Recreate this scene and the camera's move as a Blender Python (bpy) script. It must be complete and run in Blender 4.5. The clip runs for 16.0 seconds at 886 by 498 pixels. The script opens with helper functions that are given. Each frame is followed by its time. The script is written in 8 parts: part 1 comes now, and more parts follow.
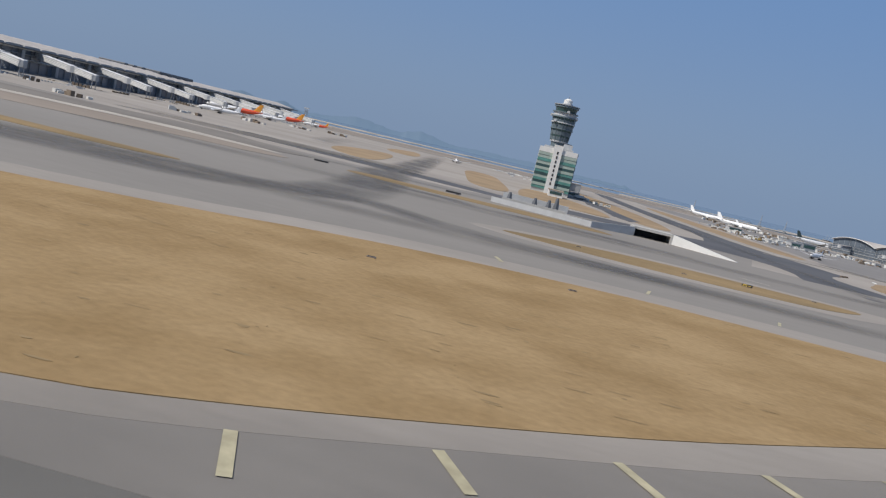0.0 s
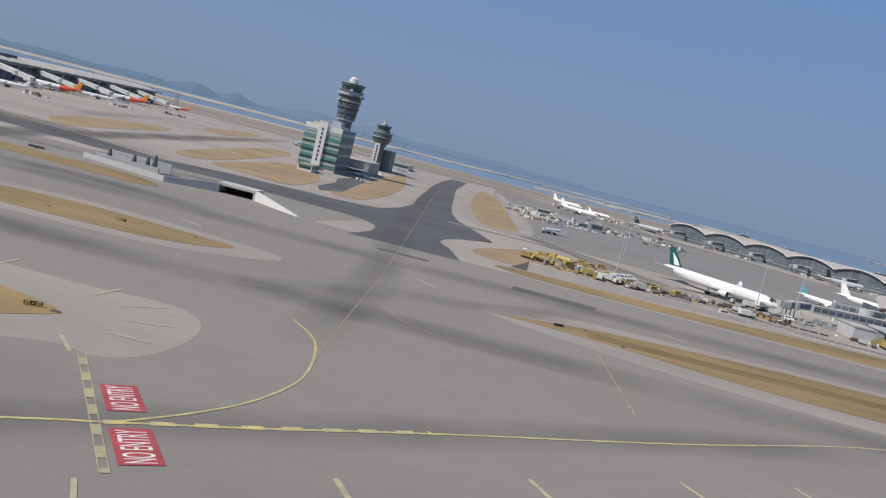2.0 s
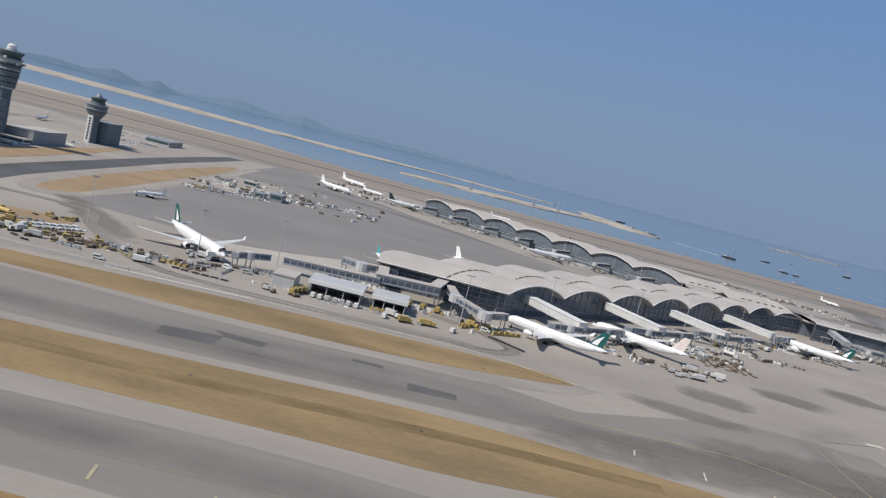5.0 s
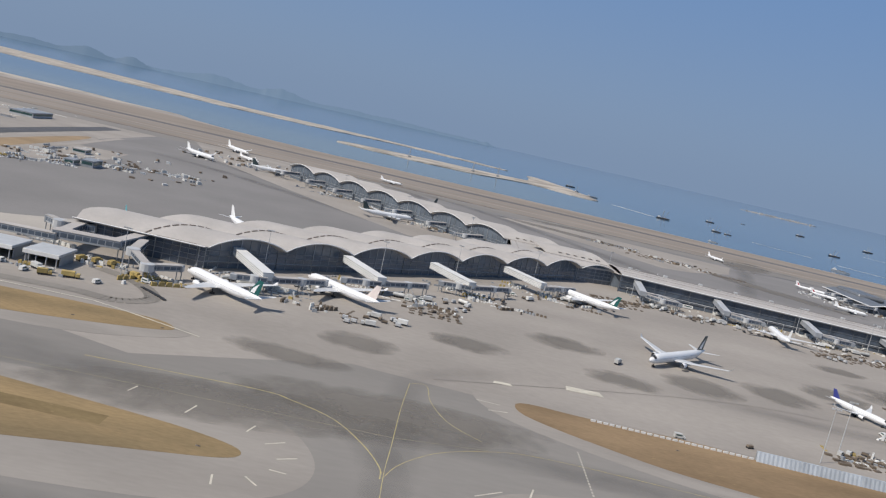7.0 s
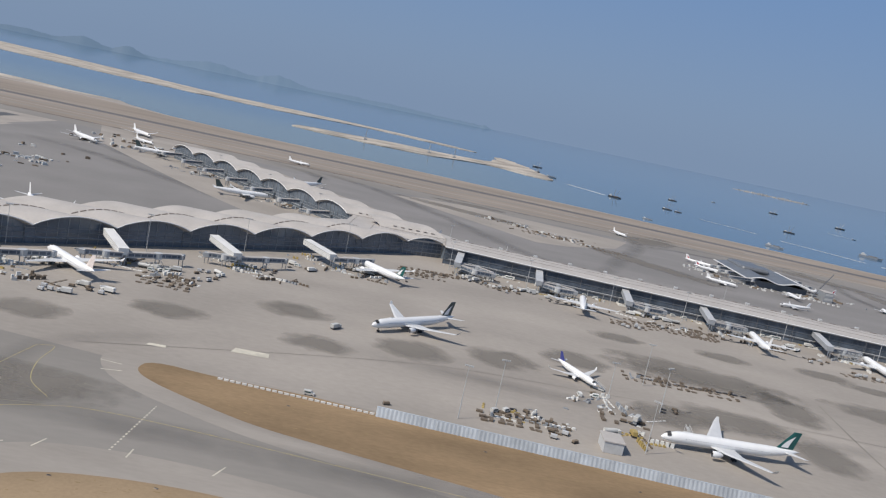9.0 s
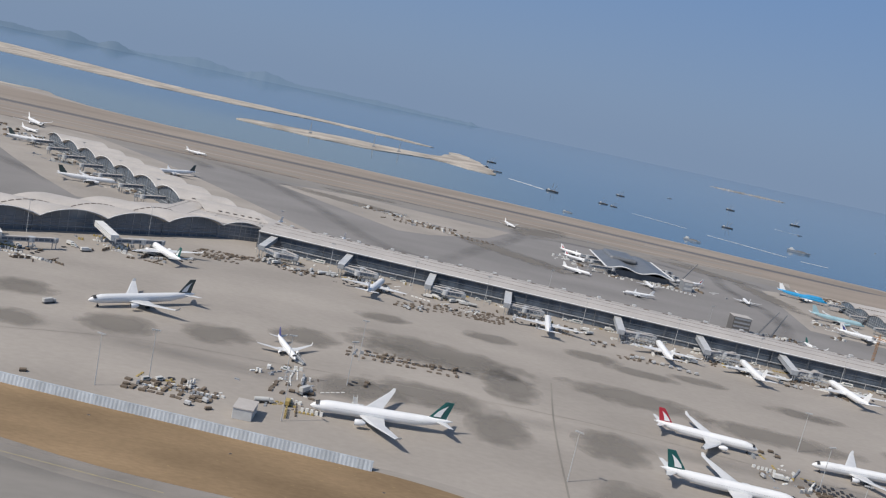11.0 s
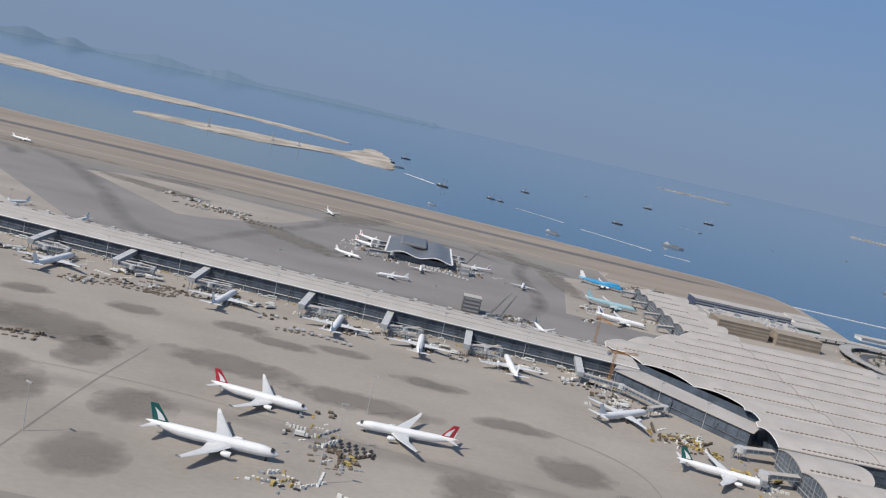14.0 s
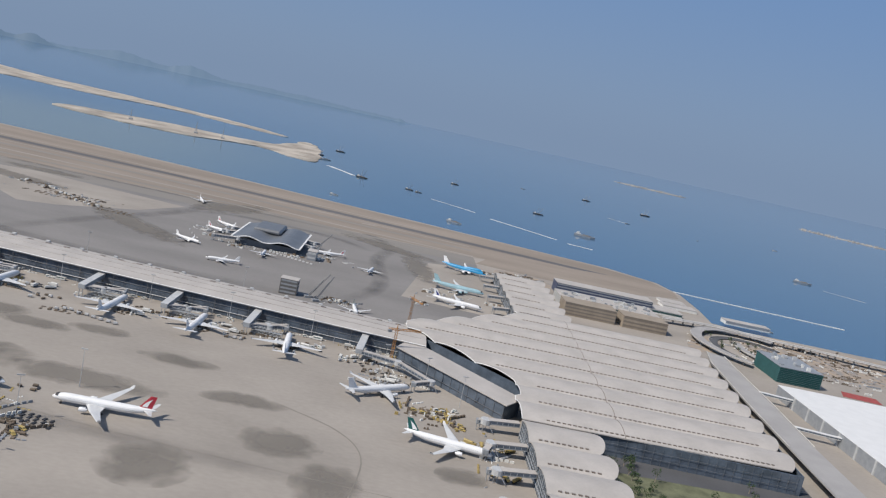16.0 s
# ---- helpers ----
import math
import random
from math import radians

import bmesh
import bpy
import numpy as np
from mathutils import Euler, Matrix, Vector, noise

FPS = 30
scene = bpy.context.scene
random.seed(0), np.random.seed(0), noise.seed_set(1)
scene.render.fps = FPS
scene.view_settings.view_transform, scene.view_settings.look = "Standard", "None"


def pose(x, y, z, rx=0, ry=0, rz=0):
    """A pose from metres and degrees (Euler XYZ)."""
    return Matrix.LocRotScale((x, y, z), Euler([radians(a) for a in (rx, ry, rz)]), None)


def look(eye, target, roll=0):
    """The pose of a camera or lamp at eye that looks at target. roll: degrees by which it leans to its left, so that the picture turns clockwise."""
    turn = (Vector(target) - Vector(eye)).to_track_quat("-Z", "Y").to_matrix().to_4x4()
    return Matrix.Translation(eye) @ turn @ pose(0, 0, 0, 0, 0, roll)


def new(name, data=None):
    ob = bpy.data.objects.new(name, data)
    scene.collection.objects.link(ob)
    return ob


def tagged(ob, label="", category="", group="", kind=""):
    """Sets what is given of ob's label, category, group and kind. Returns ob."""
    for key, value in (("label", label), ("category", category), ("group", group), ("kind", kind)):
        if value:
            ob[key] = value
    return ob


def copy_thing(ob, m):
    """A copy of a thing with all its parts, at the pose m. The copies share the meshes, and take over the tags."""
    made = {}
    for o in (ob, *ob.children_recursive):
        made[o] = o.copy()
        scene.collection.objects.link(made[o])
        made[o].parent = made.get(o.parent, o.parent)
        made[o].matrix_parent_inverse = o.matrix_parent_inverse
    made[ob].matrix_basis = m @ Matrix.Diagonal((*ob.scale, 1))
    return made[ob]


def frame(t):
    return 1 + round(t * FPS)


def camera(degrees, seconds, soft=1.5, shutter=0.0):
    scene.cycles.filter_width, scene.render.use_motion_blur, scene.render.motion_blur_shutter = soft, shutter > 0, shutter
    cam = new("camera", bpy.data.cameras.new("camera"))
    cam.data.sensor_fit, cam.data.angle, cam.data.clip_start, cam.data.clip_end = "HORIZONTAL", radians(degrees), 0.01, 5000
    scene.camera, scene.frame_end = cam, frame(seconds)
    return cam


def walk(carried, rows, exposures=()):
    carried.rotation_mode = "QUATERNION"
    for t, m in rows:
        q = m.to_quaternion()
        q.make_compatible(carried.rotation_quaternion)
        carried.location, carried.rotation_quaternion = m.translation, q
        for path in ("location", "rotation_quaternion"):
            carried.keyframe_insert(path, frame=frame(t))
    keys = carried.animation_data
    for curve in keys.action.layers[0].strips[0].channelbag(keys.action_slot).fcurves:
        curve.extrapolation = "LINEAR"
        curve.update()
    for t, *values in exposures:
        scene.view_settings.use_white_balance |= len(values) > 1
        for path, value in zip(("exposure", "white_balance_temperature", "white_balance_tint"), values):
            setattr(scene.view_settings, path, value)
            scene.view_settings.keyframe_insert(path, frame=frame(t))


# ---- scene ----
cam = camera(57.00, 16.0, soft=1.2)
PATH = [
    (0, look((0.542, -0.755, 8.027), (-7.635, 98.139, -4.349), 13.185)),
    (0.5, look((17.487, 0.410, 10.075), (11.530, 99.524, -1.799), 13.978)),
    (1, look((34.544, 1.416, 12.294), (28.332, 100.484, 0.179), 14.265)),
    (1.5, look((51.710, 2.261, 14.673), (46.617, 101.419, 2.768), 14.134)),
    (2, look((68.983, 2.947, 17.203), (64.795, 102.155, 5.366), 13.968)),
    (2.5, look((86.362, 3.472, 19.871), (83.552, 102.764, 8.332), 13.681)),
    (3, look((103.843, 3.837, 22.668), (100.948, 103.107, 10.960), 13.582)),
    (3.5, look((121.423, 4.045, 25.574), (120.157, 103.378, 14.117), 13.617)),
    (4, look((139.094, 4.101, 28.566), (139.137, 103.457, 17.241), 13.886)),
    (4.5, look((156.850, 4.010, 31.619), (155.635, 103.315, 19.915), 13.851)),
    (5, look((174.685, 3.777, 34.710), (176.979, 103.118, 23.473), 14.175)),
    (5.2, look((181.839, 3.646, 35.952), (183.612, 102.954, 24.343), 14.070)),
    (5.5, look((192.590, 3.409, 37.815), (193.957, 102.657, 25.654), 13.884)),
    (6, look((210.560, 2.911, 40.915), (212.223, 102.040, 27.853), 13.507)),
    (6.5, look((228.589, 2.295, 43.998), (231.213, 101.294, 30.124), 13.127)),
    (7, look((246.668, 1.574, 47.053), (250.288, 100.448, 32.532), 12.837)),
    (7.3, look((257.538, 1.095, 48.867), (261.510, 99.914, 34.070), 12.745)),
    (7.5, look((264.793, 0.758, 50.068), (268.891, 99.551, 35.133), 12.720)),
    (8, look((282.955, -0.141, 53.033), (287.265, 98.581, 37.693), 12.635)),
    (8.5, look((301.149, -1.111, 55.939), (304.649, 97.547, 39.996), 12.225)),
    (9, look((319.372, -2.141, 58.785), (321.813, 96.438, 42.162), 11.901)),
    (9.2, look((326.669, -2.566, 59.907), (330.917, 95.995, 43.550), 12.149)),
    (9.5, look((337.621, -3.217, 61.573), (343.535, 95.293, 45.420), 12.391)),
    (10, look((355.893, -4.326, 64.307), (361.868, 94.153, 47.991), 12.461)),
    (10.5, look((374.186, -5.457, 66.988), (378.434, 93.045, 50.278), 12.321)),
    (11, look((392.497, -6.597, 69.618), (395.079, 91.935, 52.742), 12.211)),
    (11.3, look((403.491, -7.281, 71.173), (405.872, 91.289, 54.495), 12.259)),
    (11.5, look((410.824, -7.737, 72.201), (413.422, 90.872, 55.785), 12.342)),
    (12, look((429.166, -8.870, 74.741), (435.264, 89.720, 59.155), 12.543)),
    (12.5, look((447.522, -9.988, 77.242), (450.134, 88.612, 60.775), 12.307)),
    (13, look((465.892, -11.085, 79.709), (470.735, 87.530, 63.849), 12.676)),
    (13.5, look((484.273, -12.154, 82.146), (490.820, 86.400, 66.521), 12.847)),
    (14, look((502.666, -13.190, 84.555), (507.386, 85.384, 68.402), 12.763)),
    (14.5, look((521.069, -14.191, 86.940), (526.893, 84.357, 70.992), 12.698)),
    (15, look((539.481, -15.156, 89.302), (545.578, 83.390, 73.443), 12.606)),
    (15.5, look((557.902, -16.083, 91.643), (564.299, 82.430, 75.698), 12.563)),
    (16, look((576.330, -16.971, 93.965), (583.451, 81.484, 77.972), 12.612)),
]
walk(cam, PATH)

# ---- world, sun, exposure ----
S = 0.424  # the model's scale: one true metre is S units

SUN_FROM = Vector((-0.86, -0.5, 1.11)).normalized()
world = bpy.data.worlds.new("world")
scene.world = world
world.use_nodes = True
wn, wl = world.node_tree.nodes, world.node_tree.links
sky = wn.new("ShaderNodeTexSky")
sky.sky_type = "NISHITA"
sky.sun_disc = False
sky.sun_elevation = math.asin(SUN_FROM.z)
sky.sun_rotation = math.atan2(SUN_FROM.x, SUN_FROM.y)
sky.altitude = 50
sky.air_density, sky.dust_density, sky.ozone_density = 1.0, 3.0, 3.0
tint = wn.new("ShaderNodeMix")
tint.data_type, tint.blend_type = "RGBA", "MULTIPLY"
tint.inputs[0].default_value = 1.0
tint.inputs[7].default_value = (0.92, 0.97, 1.0, 1)
wl.new(sky.outputs[0], tint.inputs[6])
haze = wn.new("ShaderNodeMix")
haze.data_type = "RGBA"
# pale haze low over the sea, deeper blue higher up
coord, updown, rise, tone = (wn.new("ShaderNode" + k) for k in ("TexCoord", "SeparateXYZ", "MapRange", "Mix"))
tone.data_type = "RGBA"
rise.interpolation_type = "SMOOTHSTEP"
rise.inputs[1].default_value, rise.inputs[2].default_value = -0.02, 0.32
tone.inputs[6].default_value, tone.inputs[7].default_value = (2.6, 3.62, 5.35, 1), (1.78, 3.25, 6.15, 1)
wl.new(coord.outputs["Generated"], updown.inputs[0])
wl.new(updown.outputs[2], rise.inputs[0])
# the haze thins out high above the sea
thin = wn.new("ShaderNodeMapRange")
thin.interpolation_type = "SMOOTHSTEP"
thin.inputs[1].default_value, thin.inputs[2].default_value = 0.36, 0.75
thin.inputs[3].default_value, thin.inputs[4].default_value = 0.9, 0.15
wl.new(updown.outputs[2], thin.inputs[0])
wl.new(thin.outputs[0], haze.inputs[0])
wl.new(rise.outputs[0], tone.inputs[0])
wl.new(tone.outputs[2], haze.inputs[7])
wl.new(tint.outputs[2], haze.inputs[6])
wl.new(haze.outputs[2], wn["Background"].inputs[0])
wn["Background"].inputs[1].default_value = 0.085
sun = new("sun", bpy.data.lights.new("sun", "SUN"))
sun.data.energy, sun.data.angle, sun.data.color = 3.85, radians(0.6), (1.0, 0.925, 0.84)
sun.matrix_world = look((-300, -200, 600), Vector((-300, -200, 600)) - SUN_FROM * 100)
scene.view_settings.exposure = 0.0


# ---- materials ----
def material(name, color, rough=0.8, vary=0.25, scale=0.3, fine=6.0, bump=0.15, metal=0.0, second=None, random_tint=0.0, spec=0.5, stretch=(1, 1, 1)):
    """A surface with broad stains and fine grain; second is the colour of the stains."""
    m = bpy.data.materials.new(name)
    m.use_nodes = True
    n, l = m.node_tree.nodes, m.node_tree.links
    p = n["Principled BSDF"]
    p.inputs["Roughness"].default_value, p.inputs["Metallic"].default_value = rough, metal
    p.inputs["Specular IOR Level"].default_value = spec
    geo, mapping = n.new("ShaderNodeNewGeometry"), n.new("ShaderNodeMapping")
    mapping.inputs["Scale"].default_value = stretch
    l.new(geo.outputs["Position"], mapping.inputs[0])
    broad, grain = n.new("ShaderNodeTexNoise"), n.new("ShaderNodeTexNoise")
    for tex, s, d in ((broad, scale, 5.0), (grain, fine, 3.0)):
        tex.inputs["Scale"].default_value, tex.inputs["Detail"].default_value = s, d
        l.new(mapping.outputs[0], tex.inputs[0])
    ramp = n.new("ShaderNodeMapRange")
    ramp.inputs[1].default_value, ramp.inputs[2].default_value = 0.35, 0.65
    l.new(broad.outputs[0], ramp.inputs[0])
    mix = n.new("ShaderNodeMix")
    mix.data_type = "RGBA"
    dark = second or tuple(c * (1 - vary) for c in color)
    mix.inputs[6].default_value, mix.inputs[7].default_value = (*color, 1), (*dark, 1)
    l.new(ramp.outputs[0], mix.inputs[0])
    grit = n.new("ShaderNodeMapRange")
    grit.inputs[3].default_value, grit.inputs[4].default_value = 1 - vary * 0.6, 1 + vary * 0.6
    l.new(grain.outputs[0], grit.inputs[0])
    mul = n.new("ShaderNodeMix")
    mul.data_type, mul.blend_type = "RGBA", "MULTIPLY"
    mul.inputs[0].default_value = 1.0
    l.new(mix.outputs[2], mul.inputs[6])
    l.new(grit.outputs[0], mul.inputs[7])
    out = mul.outputs[2]
    if random_tint:
        info, hsv = n.new("ShaderNodeObjectInfo"), n.new("ShaderNodeHueSaturation")
        rng = n.new("ShaderNodeMapRange")
        rng.inputs[3].default_value, rng.inputs[4].default_value = 1 - random_tint, 1 + random_tint
        l.new(info.outputs["Random"], rng.inputs[0])
        l.new(rng.outputs[0], hsv.inputs["Value"])
        l.new(out, hsv.inputs["Color"])
        out = hsv.outputs[0]
    l.new(out, p.inputs["Base Color"])
    if bump:
        b = n.new("ShaderNodeBump")
        b.inputs["Strength"].default_value, b.inputs["Distance"].default_value = bump, 0.05
        l.new(grain.outputs[0], b.inputs["Height"])
        l.new(b.outputs[0], p.inputs["Normal"])
    return m


ASPHALT = material("asphalt", (0.24, 0.224, 0.201), 0.9, 0.15, 0.03, 0.9, stretch=(0.3, 1, 1))
RUNWAY = material("runway_asphalt", (0.168, 0.163, 0.147), 0.9, 0.15, 0.045, 0.9, stretch=(0.25, 1, 1))
DARK_STRIP = material("far_runway_asphalt", (0.13, 0.128, 0.13), 0.9, 0.2, 0.03, 0.9, stretch=(0.1, 1, 1))
FRESH = material("fresh_asphalt", (0.10, 0.102, 0.108), 0.85, 0.25, 0.05, 1.5)
PATCH = material("dark_repair_patch", (0.115, 0.11, 0.107), 0.85, 0.2, 0.2, 2)
REPAIR = material("repair_asphalt", (0.15, 0.145, 0.14), 0.85, 0.2, 0.2, 2)
SHOULDER = material("shoulder_concrete", (0.315, 0.287, 0.252), 0.9, 0.16, 0.1, 1.5, stretch=(0.3, 1, 1))
APRON = material("apron_concrete", (0.345, 0.313, 0.274), 0.9, 0.2, 0.035, 0.8, stretch=(0.6, 1, 1))
OIL = material("oil_stained_concrete", (0.24, 0.22, 0.19), 0.85, 0.2, 0.06, 1.0)
GRASS = material("dry_grass", (0.34, 0.243, 0.13), 1.0, 0.35, 0.16, 2.6, bump=0.6, second=(0.26, 0.178, 0.088), spec=0.1, stretch=(0.85, 1, 1))
GRASS_OLIVE = material("olive_dry_grass", (0.31, 0.225, 0.122), 1.0, 0.4, 0.1, 2.2, bump=0.6, second=(0.205, 0.155, 0.088), spec=0.1, stretch=(0.35, 1, 1))
SOIL = material("brown_soil_grass", (0.305, 0.264, 0.224), 1.0, 0.2, 0.03, 1.0, bump=0.4, spec=0.1, stretch=(0.25, 1, 1))
SOIL_BED = material("bare_brown_bed", (0.345, 0.258, 0.165), 1.0, 0.22, 0.06, 1.6, bump=0.5, spec=0.1)
SOIL_RED = material("reddish_bare_grass", (0.285, 0.203, 0.122), 1.0, 0.35, 0.06, 1.6, bump=0.5, spec=0.1, stretch=(0.4, 1, 1))
SAND = material("sand", (0.5, 0.452, 0.39), 1.0, 0.42, 0.025, 0.3, spec=0.1)
ROOF = material("roof_membrane", (0.455, 0.428, 0.398), 0.75, 0.14, 0.12, 1.2)
ROOF_WHITE = material("white_roof_edge", (0.75, 0.75, 0.73), 0.5, 0.06, 0.2, 2)
ROOF_DARK = material("grey_metal_roof", (0.2, 0.21, 0.22), 0.45, 0.15, 0.2, 2, metal=0.3)
SKYLIGHT = material("skylight_slots", (0.2, 0.168, 0.14), 0.4, 0.2, 0.5, 3)
GLASS = material("blue_grey_glass", (0.14, 0.17, 0.205), 0.16, 0.3, 0.15, 1.5, bump=0.0, spec=0.6)
SLATE_GLASS = material("slate_glass", (0.17, 0.195, 0.235), 0.25, 0.2, 0.1, 1.0, bump=0.0)
TEAL_PANEL = material("teal_wall_panels", (0.075, 0.17, 0.165), 0.3, 0.2, 0.4, 2.0, bump=0.0)
SAGE = material("pale_green_cladding", (0.36, 0.44, 0.39), 0.5, 0.1, 0.4, 2.0, bump=0.0)
TOWER_GREY = material("blue_grey_tower", (0.125, 0.165, 0.185), 0.5, 0.15, 0.5, 2.0)
GLASS_NAVY = material("dark_navy_glass", (0.115, 0.145, 0.185), 0.14, 0.4, 0.25, 1.5, bump=0.0, spec=0.5)
GLASS_GREEN = material("green_glass", (0.12, 0.30, 0.265), 0.15, 0.25, 0.4, 2.0, bump=0.0)
GLASS_DARK = material("dark_green_glass", (0.05, 0.10, 0.10), 0.15, 0.3, 0.3, 2.0, bump=0.0)
WHITE = material("white_paint", (0.78, 0.79, 0.79), 0.35, 0.05, 0.4, 3.0, bump=0.0)
WALL_WHITE = material("white_cladding", (0.72, 0.72, 0.69), 0.6, 0.1, 0.2, 2.0)
GREY = material("grey_metal", (0.33, 0.35, 0.37), 0.5, 0.15, 0.6, 4.0, metal=0.2)
MULLION = material("dark_grey_mullions", (0.115, 0.125, 0.14), 0.5, 0.15, 0.6, 4.0)
LIGHT_GREY = material("light_grey_metal", (0.5, 0.51, 0.51), 0.45, 0.12, 0.6, 4.0)
DARK = material("dark_rubber_steel", (0.035, 0.035, 0.038), 0.6, 0.3, 1.0, 4.0)
CONCRETE = material("concrete_wall", (0.5, 0.49, 0.46), 0.85, 0.15, 0.2, 2.0)
CONCRETE_WORN = material("worn_kerb_concrete", (0.44, 0.405, 0.35), 0.9, 0.15, 0.15, 1.5)
WALL_PALE = material("pale_cast_wall", (0.56, 0.535, 0.49), 0.85, 0.12, 0.15, 1.5)
BROWN_WALL = material("beige_stone_wall", (0.33, 0.28, 0.22), 0.8, 0.15, 0.2, 2.0)
BROWN_BAND = material("brown_window_bands", (0.215, 0.185, 0.15), 0.5, 0.15, 0.2, 2.0)
YELLOW = material("yellow_paint", (0.42, 0.315, 0.11), 0.5, 0.25, 0.5, 3.0, random_tint=0.3)
LINE_YELLOW = material("yellow_marking", (0.56, 0.47, 0.18), 0.8, 0.4, 0.9, 3.0, second=(0.36, 0.32, 0.2))
LINE_FADED = material("faded_yellow_marking", (0.42, 0.37, 0.2), 0.85, 0.4, 0.9, 3.0, second=(0.3, 0.27, 0.2))
LINE_WHITE = material("pale_marking", (0.62, 0.58, 0.48), 0.8, 0.25, 0.5, 2.0)
RED_PAINT = material("red_marking", (0.42, 0.07, 0.08), 0.8, 0.25, 0.6, 3.0)
GREEN_TAIL = material("dark_green_livery", (0.01, 0.10, 0.095), 0.35, 0.1, 0.5, 3.0, bump=0.0)
RED_TAIL = material("red_livery", (0.42, 0.03, 0.05), 0.35, 0.1, 0.5, 3.0, bump=0.0)
ORANGE_TAIL = material("orange_livery", (0.75, 0.10, 0.04), 0.35, 0.1, 0.5, 3.0, bump=0.0)
GOLD_TAIL = material("golden_livery", (0.85, 0.36, 0.05), 0.35, 0.1, 0.5, 3.0, bump=0.0)
BLUE_TAIL = material("dark_blue_livery", (0.04, 0.05, 0.22), 0.35, 0.1, 0.5, 3.0, bump=0.0)
SKY_BLUE = material("bright_blue_livery", (0.03, 0.29, 0.56), 0.35, 0.1, 0.5, 3.0, bump=0.0)
PALE_BLUE = material("pale_blue_livery", (0.33, 0.5, 0.55), 0.35, 0.1, 0.5, 3.0, bump=0.0)
CART = material("brown_carts", (0.19, 0.15, 0.11), 0.8, 0.3, 0.8, 4.0, random_tint=0.3)
VEHICLE = material("pale_vehicle_paint", (0.6, 0.6, 0.57), 0.45, 0.1, 0.8, 4.0, random_tint=0.25)
BLUE_FENCE = material("blue_grey_barrier", (0.43, 0.475, 0.515), 0.6, 0.15, 0.4, 3.0, random_tint=0.12)
RUBBLE = material("construction_ground", (0.38, 0.30, 0.22), 1.0, 0.4, 0.15, 1.5, second=(0.25, 0.24, 0.23))
LEAF = material("green_foliage", (0.05, 0.085, 0.035), 1.0, 0.4, 0.8, 3.0)
NET_GREEN = material("green_scaffold_net", (0.025, 0.1, 0.1), 0.8, 0.2, 0.4, 2.0)
BLUE_CLAD = material("dark_blue_cladding", (0.06, 0.08, 0.14), 0.5, 0.2, 0.4, 2.0)
BRIDGE_GREY = material("bridge_grey", (0.37, 0.39, 0.41), 0.5, 0.15, 0.6, 4.0)
ROOF_ROAD = material("road_deck", (0.36, 0.35, 0.34), 0.85, 0.12, 0.1, 1.5)
WAKE = material("foam", (0.7, 0.72, 0.72), 0.8, 0.2, 0.3, 2.0)


def water_material():
    m = bpy.data.materials.new("sea_water")
    m.use_nodes = True
    n, l = m.node_tree.nodes, m.node_tree.links
    p = n["Principled BSDF"]
    p.inputs["Base Color"].default_value = (0.045, 0.105, 0.16, 1)
    p.inputs["Roughness"].default_value = 0.075
    p.inputs["IOR"].default_value = 1.33
    geo = n.new("ShaderNodeNewGeometry")
    tex, tex2 = n.new("ShaderNodeTexNoise"), n.new("ShaderNodeTexNoise")
    tex.inputs["Scale"].default_value, tex.inputs["Detail"].default_value = 0.8, 4
    tex2.inputs["Scale"].default_value, tex2.inputs["Detail"].default_value = 0.004, 3
    for t in (tex, tex2):
        l.new(geo.outputs["Position"], t.inputs[0])
    b = n.new("ShaderNodeBump")
    b.inputs["Strength"].default_value, b.inputs["Distance"].default_value = 0.03, 0.15
    l.new(tex.outputs[0], b.inputs["Height"])
    l.new(b.outputs[0], p.inputs["Normal"])
    mix = n.new("ShaderNodeMix")
    mix.data_type = "RGBA"
    mix.inputs[6].default_value, mix.inputs[7].default_value = (0.045, 0.115, 0.205, 1), (0.06, 0.14, 0.23, 1)
    l.new(tex2.outputs[0], mix.inputs[0])
    # silty shallows between the shore and the sand banks
    axes, shoal = n.new("ShaderNodeSeparateXYZ"), n.new("ShaderNodeMix")
    l.new(geo.outputs["Position"], axes.inputs[0])
    ways = []
    for k, lo, hi in ((0, 620.0, 250.0), (1, 1350.0, 900.0)):
        r = n.new("ShaderNodeMapRange")
        r.interpolation_type = "SMOOTHSTEP"
        r.inputs[1].default_value, r.inputs[2].default_value = hi, lo
        r.inputs[3].default_value, r.inputs[4].default_value = 1.0, 0.0
        l.new(axes.outputs[k], r.inputs[0])
        ways.append(r)
    both = n.new("ShaderNodeMath")
    both.operation = "MULTIPLY"
    l.new(ways[0].outputs[0], both.inputs[0])
    l.new(ways[1].outputs[0], both.inputs[1])
    dull = n.new("ShaderNodeMapRange")
    dull.inputs[3].default_value, dull.inputs[4].default_value = 0.5, 0.22
    l.new(both.outputs[0], dull.inputs[0])
    l.new(dull.outputs[0], p.inputs["Specular IOR Level"])
    shoal.data_type = "RGBA"
    shoal.inputs[7].default_value = (0.165, 0.215, 0.225, 1)
    l.new(both.outputs[0], shoal.inputs[0])
    l.new(mix.outputs[2], shoal.inputs[6])
    l.new(shoal.outputs[2], p.inputs["Base Color"])
    return m


WATER = water_material()


# ---- mesh helpers ----
def part(name, bm, mat, parent=None, label=""):
    """Link a bmesh as one mesh object, under a parent if given."""
    me = bpy.data.meshes.new(name)
    bm.to_mesh(me)
    bm.free()
    me.materials.append(mat)
    ob = new(name, me)
    if parent is not None:
        ob.parent = parent
    if label:
        ob["label"] = label
    return ob


